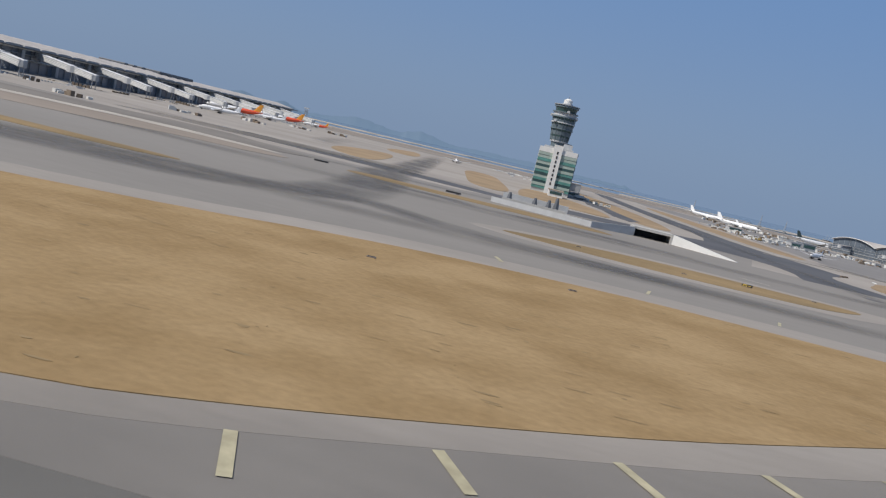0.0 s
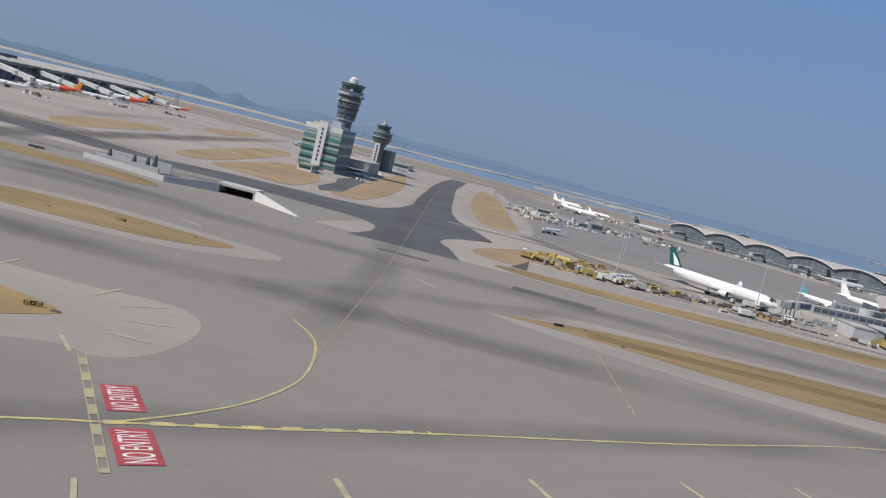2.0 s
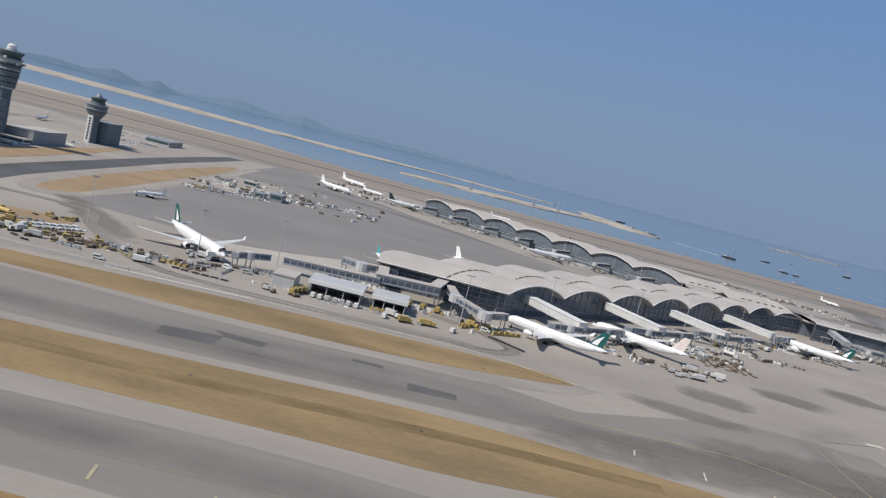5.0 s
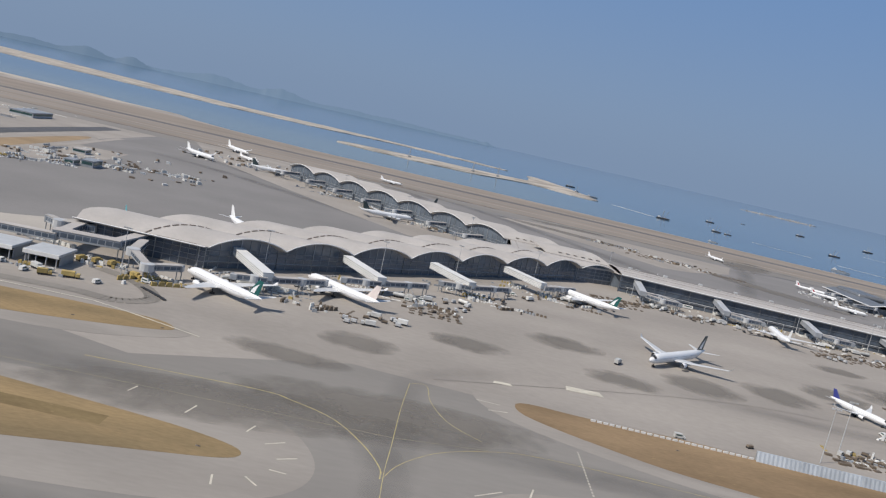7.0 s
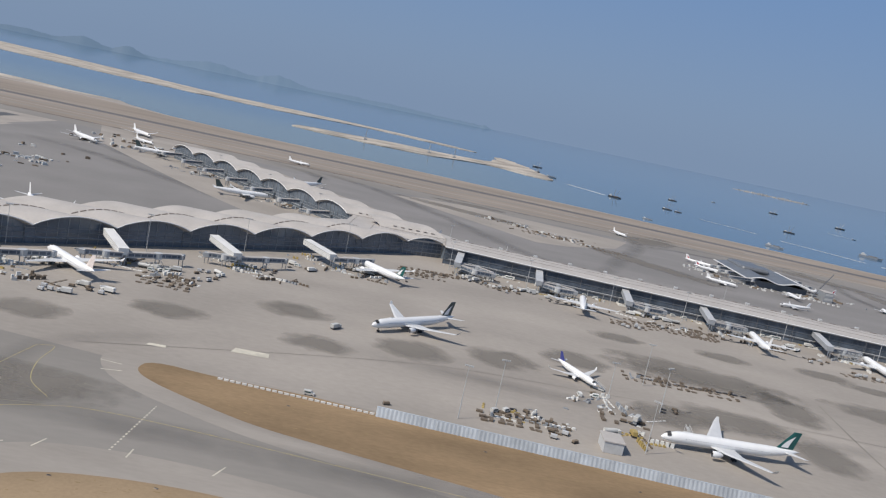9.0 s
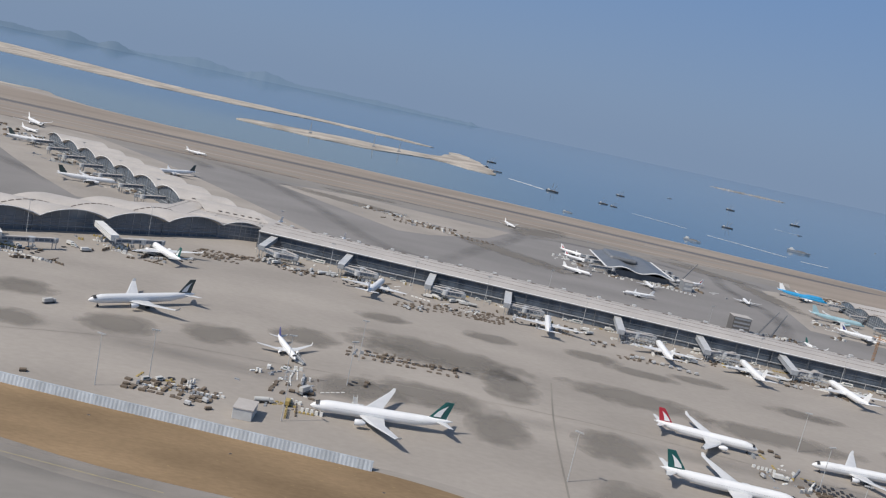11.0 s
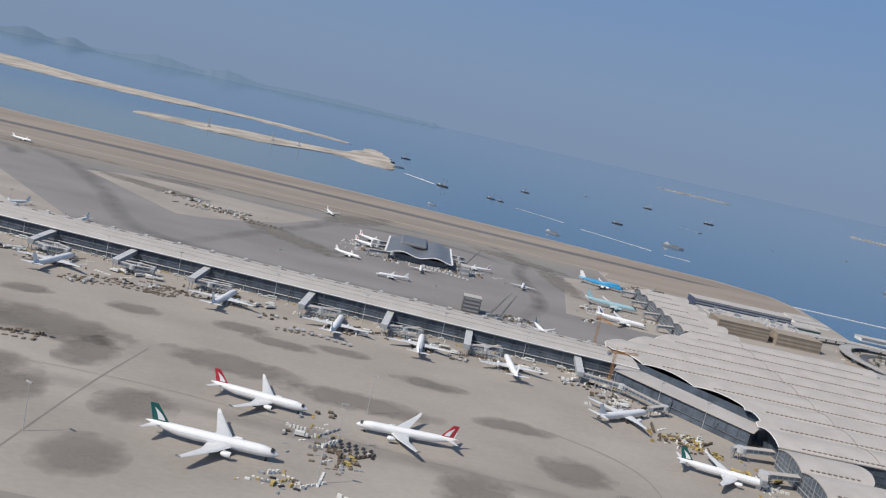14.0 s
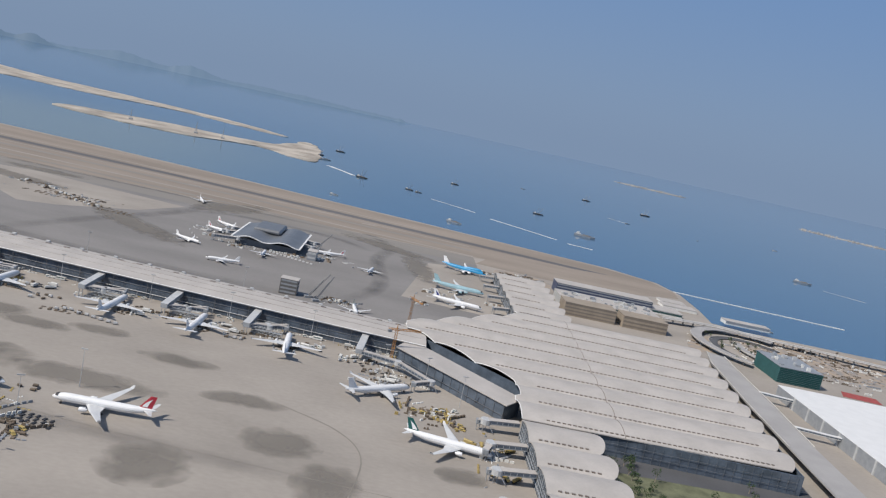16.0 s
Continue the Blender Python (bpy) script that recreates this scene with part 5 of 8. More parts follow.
tw = tower(8.0, 313.0, [
    (0, 16.6, 2.9, 2.7, TOWER_GREY, "shaft"), (16.6, 18.6, 2.7, 2.8, TOWER_GREY, "neck"), (18.6, 19.2, 3.2, 3.3, LIGHT_GREY, "gallery"), (19.2, 20.6, 3.3, 3.5, TOWER_GREY, "drum"), (20.6, 21.3, 3.45, 3.55, GLASS_DARK, "window_ring"), (21.3, 22.7, 3.6, 3.8, TOWER_GREY, "drum"),
    (22.7, 23.4, 3.7, 3.8, GLASS_DARK, "window_ring"), (23.4, 23.8, 4.3, 4.3, TOWER_GREY, "gallery"), (23.8, 25.0, 3.9, 4.1, TOWER_GREY, "drum"), (25.0, 25.7, 4.0, 4.1, GLASS_DARK, "window_ring"), (25.7, 26.1, 4.6, 4.6, LIGHT_GREY, "gallery"), (26.1, 27.0, 4.2, 4.3, TOWER_GREY, "drum"), (27.0, 27.8, 4.2, 4.3, GLASS_DARK, "window_ring"),
    (27.8, 28.3, 4.9, 4.9, TOWER_GREY, "gallery"), (28.3, 29.6, 4.4, 4.4, LIGHT_GREY, "drum"), (29.6, 30.0, 4.9, 4.9, TOWER_GREY, "gallery"), (30.0, 31.7, 3.8, 4.3, GLASS_DARK, "cab"), (31.7, 32.4, 4.6, 4.5, TOWER_GREY, "roof"), (32.4, 32.7, 4.9, 4.9, GREY, "roof_rim"), (32.7, 33.4, 2.0, 1.9, LIGHT_GREY, "plant_drum"), (33.4, 34.6, 1.6, 1.6, WALL_WHITE, "radome"), (34.6, 35.2, 1.6, 0.7, WALL_WHITE, "radome_cap"), (35.2, 36.6, 0.08, 0.04, GREY, "mast")],
    "tall round blue-grey control tower with glazed rings")
for k in range(12):
    a = k * math.pi / 6
    bm = bmesh.new()
    tube(bm, (8 + 3.35 * math.cos(a), 313 + 3.35 * math.sin(a), 19.0), (8 + 4.35 * math.cos(a), 313 + 4.35 * math.sin(a), 27.9), 0.13, n=4)
    part("strut", bm, TOWER_GREY, tw)
for k in range(7):
    a, z = k * 0.9 + 0.4, (27.9, 25.8, 29.6)[k % 3]
    bm = bmesh.new()
    box(bm, 8 + 4.9 * math.cos(a) - 0.5, 8 + 4.9 * math.cos(a) + 0.5, 313 + 4.9 * math.sin(a) - 0.5, 313 + 4.9 * math.sin(a) + 0.5, z, z + 0.9, bevel=0.08)
    part("bracket", bm, LIGHT_GREY, tw)
t2 = tower(12.5, 385.0, [
    (0, 11.5, 2.4, 2.2, TOWER_GREY, "shaft"), (11.5, 12.6, 2.6, 3.1, TOWER_GREY, "neck"), (12.6, 14.6, 3.2, 4.5, TOWER_GREY, "flare"), (14.6, 15.2, 4.5, 4.6, GLASS_DARK, "window_ring"), (15.2, 15.7, 5.0, 5.0, GREY, "gallery"), (15.7, 17.4, 4.4, 4.6, TOWER_GREY, "drum"), (17.4, 17.9, 4.9, 4.9, GREY, "gallery"), (17.9, 19.0, 3.4, 3.3, TOWER_GREY, "drum"),
    (19.0, 20.6, 2.9, 3.3, GLASS_DARK, "cab"), (20.6, 21.2, 3.7, 3.6, TOWER_GREY, "roof"), (21.2, 22.0, 1.6, 1.4, GREY, "plant_drum"), (22.0, 23.2, 0.7, 0.6, LIGHT_GREY, "radome"), (23.2, 24.6, 0.1, 0.05, GREY, "mast")],
    "smaller grey control tower with a white stair column")
bm = bmesh.new()
box(bm, 10.6, 13.0, 381.5, 383.6, 0, 12.6)
col = part("stair_column", bm, WALL_WHITE, t2, "white stair column")
for i in range(8):
    bm = bmesh.new()
    box(bm, 11.5, 12.2, 381.35, 381.55, 1.6 + i * 1.3, 2.4 + i * 1.3)
    part("window", bm, DARK, col)


def block(x0, x1, y0, y1, h, wall, label, roof=ROOF, name="building", band=GLASS_DARK, plinth=0.0):
    """A plain building with a roof slab, a parapet and a band of windows on its south and east sides."""
    root = empty(name)
    tagged(root, label, "building")
    bm = bmesh.new()
    box(bm, x0, x1, y0, y1, 0, h, bevel=0.06)
    part("wall_body", bm, wall, root)
    bm = bmesh.new()
    box(bm, x0 - 0.15, x1 + 0.15, y0 - 0.15, y1 + 0.15, h - 0.02, h + 0.22)
    part("roof", bm, roof, root)
    if band is not None:
        n = max(1, int(h / 1.7))
        for i in range(n):
            z = (i + 0.4) * h / n
            bm = bmesh.new()
            box(bm, x0 + 0.4, x1 - 0.4, y0 - 0.08, y0 + 0.1, z, z + 0.45 * h / n)
            part("window_band", bm, band, root)
            bm = bmesh.new()
            box(bm, x1 - 0.1, x1 + 0.08, y0 + 0.4, y1 - 0.4, z, z + 0.45 * h / n)
            part("window_band", bm, band, root)
    return root


block(9, 20.5, 316, 343, 4.8, GREY, "grey office wing beside the control building", band=None)
block(10, 20.2, 309.5, 315.6, 1.7, WALL_WHITE, "low white annex in front of the office wing")
block(11.5, 18.3, 387.5, 404, 10.0, TOWER_GREY, "plain dark grey block behind the smaller tower", roof=GREY, band=None)
block(5, 18.8, 474, 498, 2.7, LIGHT_GREY, "long low grey shed behind the towers", roof=GREY)
block(7.4, 12, 257.5, 268, 2.0, WALL_WHITE, "small white gatehouse with a brown roof", roof=BROWN_WALL)
block(110, 115, 329, 338, 2.6, GREY, "grey freight block among parked equipment", roof=GREY)
block(104.5, 108.5, 326, 332, 2.0, LIGHT_GREY, "small grey freight hut beside a block", roof=GREY)
block(90, 96, 366, 372, 1.8, LIGHT_GREY, "small pale freight hut on the apron")

# ---- midfield concourse ----
mid = empty("midfield_concourse")
tagged(mid, "long dark glass concourse with sail-like white roof lights", "terminal")
bm = bmesh.new()
box(bm, -205, -165, 60, 540, 0, 7.4)
part("glass_wall", bm, SLATE_GLASS, mid, "dark slate glazing")
bm = bmesh.new()
box(bm, -208, -162, 56, 545, 7.4, 7.95, bevel=0.2)
part("roof", bm, ROOF_DARK, mid, "flat grey roof")
for i in range(52):
    y, vs, fs = 62 + i * 9.2, [], []
    prof = [(8.5 * (0.5 - 0.5 * math.cos(math.pi * j / 10)), 2.5 * math.sin(math.pi * j / 10) ** 0.28 * (0.8 + 0.02 * j)) for j in range(11)]
    for x, k in ((-205, 0.1), (-196, 1.0), (-174, 1.0), (-163.5, 0.2)):
        vs += [(x, y + a, 7.9 + h * k) for a, h in prof]
    for r in range(3):
        fs += [(11 * r + j, 11 * r + j + 1, 11 * r + j + 12, 11 * r + j + 11) for j in range(10)]
    fs += [tuple(range(10, -1, -1)), tuple(range(33, 44))]
    light = raw("roof_light", vs, fs, ROOF, mid, "pale humped roof light")
    # raised dark bar that fills the gap between two roof lights
    bm = bmesh.new()
    box(bm, -203, -178, y + 8.52, y + 9.18, 7.9, 9.8)
    part("dark_gap_bar", bm, MULLION, light)
bm = bmesh.new()
box(bm, -190, -172, 358, 394, 9.6, 11.0, bevel=0.3)
for y in (333, 341, 349):
    box(bm, -188, -176, y, y + 3, 9.6, 11.0, bevel=0.3)
part("plant_room", bm, MULLION, mid, "dark rooftop plant rooms")
for z, r, mat in ((7.3, 0.3, ROOF_WHITE), (5.6, 0.2, GREY), (3.9, 0.3, LIGHT_GREY)):
    bm = bmesh.new()
    tube(bm, (-164.3, 60, z), (-164.3, 540, z), r, n=4)
    part("transom", bm, mat, mid)
bm = bmesh.new()
for i in range(96):
    tube(bm, (-164.7, 62 + i * 5, 0), (-164.7, 62 + i * 5, 7.4), 0.16, n=4)
tagged(part("mullion_frame", bm, MULLION, mid, "close dark glazing bars"), kind="stuff")


# ---- boarding bridges ----
def bridge(points, label="grey boarding bridge on steel legs", w=1.5, h=1.35, z=2.6, cab=True, mat=None, top=None, ribbed=False):
    """A boarding bridge along points (x, y[, z]); its last point is the cab at an aircraft's door."""
    root = empty("boarding_bridge")
    tagged(root, label, "bridge", "boarding bridges")
    pts = [Vector((p[0], p[1], p[2] if len(p) > 2 else z)) for p in points]
    for i, (a, b) in enumerate(zip(pts, pts[1:])):
        d = b - a
        ang = math.atan2(d.y, d.x)
        tilt = math.atan2(d.z, d.xy.length)
        m = Matrix.Translation((a + b) / 2) @ Euler((0, -tilt, ang)).to_matrix().to_4x4()
        bm = bmesh.new()
        ww = w * (1.0 if i == 0 else 0.8)
        box(bm, -d.length / 2, d.length / 2, -ww / 2, ww / 2, 0, h, m, bevel=0.08)
        t = part("tunnel", bm, mat or BRIDGE_GREY, root)
        bm = bmesh.new()
        k = max(2, int(d.length / 1.6))
        for s in (-1, 1):
            for j in range(0 if ribbed else k):
                x0 = -d.length / 2 + d.length * (j + 0.15) / k
                box(bm, x0, x0 + d.length * 0.88 / k, s * ww / 2 - 0.03, s * ww / 2 + 0.03, h * 0.26, h * 0.82, m)
        for s in (-1, 1):
            for zz in (0.15, 0.4, 0.65, 0.9) if ribbed else ():
                box(bm, -d.length / 2, d.length / 2, s * ww / 2 - 0.05, s * ww / 2 + 0.05, h * zz, h * zz + 0.07, m)
        if ribbed:
            part("side_rib", bm, GREY, t, "grey horizontal ribs")
            bm = bmesh.new()
        else:
            tagged(part("side_glazing", bm, GLASS_NAVY, t, "dark side glazing"), kind="stuff")
        bm = bmesh.new()
        box(bm, -d.length / 2, d.length / 2, -ww / 2 - 0.1, ww / 2 + 0.1, h, h + 0.12, m)
        part("tunnel_roof", bm, top or ROOF, t)
    for p in pts[1:]:
        for o in (-0.5, 0.5):
            bm = bmesh.new()
            tube(bm, (p.x + o, p.y + o * 0.4, 0), (p.x + o, p.y + o * 0.4, p.z + 0.05), 0.13, n=6)
            part("leg", bm, GREY, root)
    for p in pts[1:-1]:
        bm = bmesh.new()
        tube(bm, (p.x, p.y, p.z - 0.15), (p.x, p.y, p.z + h + 0.15), w * 0.8, n=12)
        part("rotunda", bm, LIGHT_GREY, root)
        bm = bmesh.new()
        for s in range(7):
            box(bm, p.x + 0.9 + s * 0.28, p.x + 1.2 + s * 0.28, p.y - 1.4, p.y - 0.8, p.z - 0.1 - s * 0.36, p.z - s * 0.36)
        part("stair", bm, LIGHT_GREY, root)
    if cab:
        p = pts[-1]
        bm = bmesh.new()
        box(bm, p.x - 0.9, p.x + 0.9, p.y - 0.9, p.y + 0.9, p.z - 0.1, p.z + h + 0.1, bevel=0.15)
        part("cab", bm, GREY, root)
    return root


def gantry(x, y, length, z):
    """A pale lattice frame that carries cables and stairs beside a stand."""
    root = empty("steel_gantry", x, y, 0.02, -3)
    tagged(root, "pale steel lattice gantry beside a boarding bridge", "gantry", "gate gantries")
    bm = bmesh.new()
    for s in (-0.7, 0.7):
        for zz in (0.9, z, z + 1.1):
            tube(bm, (0, s, zz), (length, s, zz), 0.07, n=4)
        k = int(length / 1.4)
        for i in range(k + 1):
            tube(bm, (length * i / k, s, 0), (length * i / k, s, z + 1.1), 0.06, n=4)
            if i < k:
                tube(bm, (length * i / k, s, 0.9), (length * (i + 1) / k, s, z), 0.04, n=3)
    part("lattice", bm, LIGHT_GREY, root)
    bm = bmesh.new()
    box(bm, 0, length, -0.72, 0.72, z - 0.04, z + 0.06)
    part("deck", bm, GREY, root)


# fixed links of the near arm reach out from the arches
for (ax, ay), (nx, ny), ends in (
    ((203, 208.5), (215, 190), [(207.5, 188.5)]), ((229, 231), (240.5, 214), [(231, 211)]), ((254, 252), (266, 236), [(257, 236)]), ((279.5, 276.5), (291, 263), [(297, 272)]),
):
    bridge([(ax, ay, 3.6), (nx, ny, 2.9)], "white ribbed fixed link from the concourse on steel legs", w=2.7, h=1.9, cab=False, mat=WALL_WHITE, top=WALL_WHITE, ribbed=True)
    bridge([(nx, ny, 2.4), ((nx + ends[0][0]) / 2 + 0.8, (ny + ends[0][1]) / 2, 2.3), (ends[0][0], ends[0][1], 2.0)], "grey telescopic boarding bridge with stairs")
    bridge([(nx + 0.5, ny + 1, 2.4), (nx + 7, ny + 7, 2.3), (nx + 12, ny + 12, 2.1)], "grey telescopic boarding bridge with stairs")
bridge([(183, 197, 3.4), (184.5, 186, 3.2), (191, 177, 2.6), (196, 184.5, 2.1)], "large grey boarding bridge with an angled corridor", w=2.0)
for x in (334, 365, 398.5, 428.5, 471, 502.5, 533.7, 576):
    bridge([(x + 0.6, sy(x) + 0.5, 4.0), (x - 0.8, sy(x) - 16.0, 2.7)], "grey fixed link with a sloping roof", w=2.5, h=1.7, cab=False, top=LIGHT_GREY, ribbed=True)
    if x < 570:
        ny = 295.0 - 0.052 * (x - 327)
        bridge([(x - 0.4, sy(x) - 14.5, 2.4), (x + 6, ny - 1.2, 2.2), (x + 13.0, ny + 0.6, 2.0)], "grey telescopic boarding bridge of steel lattice")
        bridge([(x - 0.4, sy(x) - 12.0, 2.3), (x + 7, sy(x) - 11.0, 2.2), (x + 12.5, ny + 3.4, 2.0)], "grey telescopic boarding bridge of steel lattice")
        gantry(x + 1.0, sy(x) - 13.4, 11.5, 2.0)
bridge([(576, sy(576) - 15, 2.6), (590, 268, 2.6), (602, 254, 2.4), (596, 250, 2.1)], "long grey boarding bridge with windows", w=1.8)
for y in (232, 214, 196, 178):
    bridge([(630, y - 4, 3.2), (619, y - 5.5, 2.8), (617, y - 10 if y == 214 else y - 5, 2.2)], "grey boarding bridge at the hall wing", w=2.2)
for k in range(7):
    x, y = 633 - (357 + 16.5 * k) - 0.5, 357 + 16.5 * k
    bridge([(x, y, 3.2), (x - 8, y - 6, 2.8), (x - 12 + 3 * (k % 2), y - 3, 2.2)], "grey boarding bridge at the far concourse")
for k in range(12):
    y = 112 + 36 * k
    bridge([(-165, y, 5.2), (-146, y - 10, 3.6), (-136, y - 15, 2.6)], "white sloping boarding bridge at the midfield concourse", w=2.8, h=1.8, mat=WALL_WHITE, top=ROOF_WHITE, ribbed=True)
for k in range(24):
    y = 70 + 19.5 * k
    bm = bmesh.new()
    box(bm, -165.2, -163.6, y, y + 1.6, 0, 7.0)
    part("buttress", bm, GREY, mid)
for k in range(4):
    bridge([(646, 390 + 26 * k, 3.2), (638, 390 + 27 * k, 2.4)], "grey boarding bridge at the hall's north wing", w=2.0)

# corridor and sheds at the end of the near arm
block(146, 150.5, 169.5, 177, 2.6, LIGHT_GREY, "small grey shed by the apron road", band=None)
def shed(x0, x1, y0, y1, h):
    """An open-fronted vehicle shed: roof slab, back and end walls, posts."""
    root = empty("vehicle_shed")
    tagged(root, "open-fronted grey vehicle shed with a pale roof", "shed", "vehicle sheds")
    for nm, b, mat in (("back_wall", (x0, x1, y1 - 0.3, y1, 0, h), GREY), ("end_wall", (x0, x0 + 0.3, y0 + 1.5, y1 - 0.3, 0, h), GREY), ("end_wall", (x1 - 0.3, x1, y0 + 1.5, y1 - 0.3, 0, h), GREY), ("roof", (x0 - 0.4, x1 + 0.4, y0 - 0.3, y1 + 0.3, h, h + 0.55), LIGHT_GREY), ("fascia", (x0 - 0.4, x1 + 0.4, y0 - 0.4, y0 - 0.3, h - 0.35, h + 0.55), WALL_WHITE)):
        bm = bmesh.new()
        box(bm, *b, bevel=0.04)
        part(nm, bm, mat, root)
    for i in range(4):
        bm = bmesh.new()
        x = x0 + 0.2 + (x1 - x0 - 0.4) * i / 3
        tube(bm, (x, y0, 0), (x, y0, h), 0.12, n=6)
        part("post", bm, LIGHT_GREY, root)


shed(153.5, 164.5, 171, 179, 2.6)
shed(167, 174, 172, 180, 2.4)
bridge([(144.5, 188.4, 1.7), (167.0, 186.2, 2.6)], "long pale corridor with dark windows on legs", w=2.2, h=1.6, cab=False)
bridge([(165.5, 187.6, 3.0), (180.5, 189.4, 3.1)], "pale elevated corridor box with dark windows", w=3.4, h=1.9, cab=False)
bridge([(179.3, 189.5, 3.1), (181.5, 200.5, 3.6)], "pale elevated corridor to the glass wall", w=2.6, h=1.8, cab=False)
bridge([(170.0, 200.5, 3.2), (161.5, 199.5, 2.8), (156.5, 204.5, 2.4)], "grey boarding bridge with dark side glazing", w=2.2, h=1.7)
bridge([(167.0, 188.5, 3.0), (166.5, 200.5, 3.3)], "pale elevated corridor to the glass wall", w=2.4, h=1.8, cab=False)
bridge([(142, 184, 2.4), (138, 181.5, 2.2), (135.5, 179.5, 2.0)], "grey boarding bridge at the airliner's nose")

# ---- satellite concourse ----
sat = empty("satellite_concourse")
tagged(sat, "small concourse under a dark grey wavy roof with a white edge", "terminal")
SATZ = lambda x: 4.9 - 0.9 * math.cos((x - 493) / 19 * 2 * math.pi)
verts, faces, n = [], [], 24
for i in range(n + 1):
    x = 493 + 38 * i / n
    verts += [(x, 431, SATZ(x)), (x, 484, SATZ(x)), (x, 484, SATZ(x) - 0.4), (x, 431, SATZ(x) - 0.4)]
for i in range(n):
    for c in range(4):
        d = (c + 1) % 4
        faces.append((4 * i + c, 4 * i + d, 4 * i + 4 + d, 4 * i + 4 + c))
faces += [(3, 2, 1, 0), tuple(range(4 * n, 4 * n + 4))]
raw("roof", verts, faces, ROOF_DARK, sat, "dark grey wavy metal roof")
bm = bmesh.new()
for i in range(n):
    a, b = 493 + 38 * i / n, 493 + 38 * (i + 1) / n
    tube(bm, (a, 430.7, SATZ(a) - 0.2), (b, 430.7, SATZ(b) - 0.2), 0.3, n=5)
part("roof_edge", bm, ROOF_WHITE, sat, "white wavy roof edge")
for x in (493, 531):
    bm = bmesh.new()
    box(bm, x - 0.5, x + 0.5, 430.5, 484, SATZ(x) - 0.1, SATZ(x) + 0.25)
    part("roof_border", bm, ROOF_WHITE, sat)
bm = bmesh.new()
box(bm, 495, 529, 434, 482, 0, 3.4)
part("glass_wall", bm, GLASS, sat, "dark glazing")
bm = bmesh.new()
box(bm, 500, 516, 456, 483, 4.4, 7.0, bevel=1.0)
part("roof_drum", bm, ROOF_DARK, sat, "raised dark roof block")
for x, y, s in ((492, 462, -1), (492, 448, -1), (532, 452, 1), (532, 466, 1)):
    bridge([(x - s * 2, y, 2.6), (x + s * 4, y - 2, 2.4), (x + s * 7, y, 2.1)], "grey boarding bridge at the satellite")
bridge([(505, 440, 2.8), (497, 431, 2.6), (484, 428, 2.3)], "long grey boarding bridge at the satellite")
block(536, 541, 428, 436, 5, GREY, "scaffolded stair core under construction", band=LIGHT_GREY)
block(534, 542, 345, 351, 7.0, REPAIR, "grey scaffolded core under construction", band=GREY)
bm = bmesh.new()
for i in range(12):
    box(bm, 515 + i * 2.2, 516.2 + i * 2.2, 428 - i * 0.9, 428.6 - i * 0.9, 0, 0.7)
tagged(part("barrier_row", bm, WALL_WHITE), "row of red and white water barriers", "barrier", kind="stuff")

# ---- buildings east and north of the hall ----
block(688, 751, 484, 498, 6.8, BLUE_CLAD, "long dark blue building by the coast", band=GREY)
block(682, 712, 425, 440, 7.4, BROWN_WALL, "brown stone-clad hotel block", band=BROWN_BAND, roof=BROWN_WALL)
block(716, 742, 424, 438, 6.6, BROWN_WALL, "brown stone-clad hotel block", band=BROWN_BAND, roof=BROWN_WALL)
podium = block(684, 744, 444, 470, 5.2, LIGHT_GREY, "grey podium building with plant on its roof")
block(748, 772, 484, 500, 2.6, WALL_WHITE, "white low coastal building")
block(768, 792, 512, 524, 1.8, WALL_WHITE, "low white tents by the coast", band=None)
block(772, 790, 528, 540, 1.5, WALL_WHITE, "low white tents by the coast", band=None)
block(807, 838, 499, 508, 2.4, WALL_WHITE, "long white ferry terminal", band=GREY)
net = block(783, 806, 370, 398, 8.0, NET_GREEN, "building wrapped in green scaffold netting", band=None, roof=GREY)
big = block(769, 860, 200, 341, 5.6, GREY, "large hall with a broad white roof", roof=ROOF_WHITE, band=LIGHT_GREY)
plant_rnd = random.Random(5)
for n, (x0, x1, y0, y1, z), parent in ((46, (685, 743, 445, 469, 5.4), podium), (14, (785, 804, 372, 396, 8.2), net)):
    for k, mat in enumerate((LIGHT_GREY, GREY, VEHICLE)):
        bm = bmesh.new()
        for _ in range(n // 3):
            x, y, w, d, h = plant_rnd.uniform(x0, x1 - 3), plant_rnd.uniform(y0, y1 - 3), plant_rnd.uniform(0.7, 3), plant_rnd.uniform(0.7, 2.6), plant_rnd.uniform(0.4, 1.7)
            box(bm, x, x + w, y, y + d, z - 0.2, z + h)
        part("roof_plant", bm, mat, parent, "rooftop plant and ducts")
for k in range(9):
    bm = bmesh.new()
    box(bm, 782.8, 806.2, 369.75, 369.95, 0.9 * k + 0.4, 0.9 * k + 0.52)
    part("scaffold_ledger", bm, TEAL_PANEL, net)
for k in range(10):
    bm = bmesh.new()
    box(bm, 768.6, 769.0, 206 + 13 * k, 207 + 13 * k, 0, 5.6)
    part("pilaster", bm, LIGHT_GREY, big)
for y, h in ((328, 3.2), (286, 3.0)):
    bridge([(754.5 - (330 - y) * 0.08, y, h), (769.2, y - 3, h)], "white covered footbridge between road and hall", w=1.6, h=1.0, cab=False, mat=WALL_WHITE, top=ROOF_WHITE)
viaduct = empty("elevated_road")
structure(viaduct, "grey elevated road beside the hall on columns", "road")
bm = bmesh.new()
slab("deck", [(727, 150), (740, 150), (748, 264), (753, 309), (758, 368), (760, 384), (752, 388), (746, 366), (739, 302), (735.5, 259)], 4.0, ROOF_ROAD, 3.4, parent=viaduct)
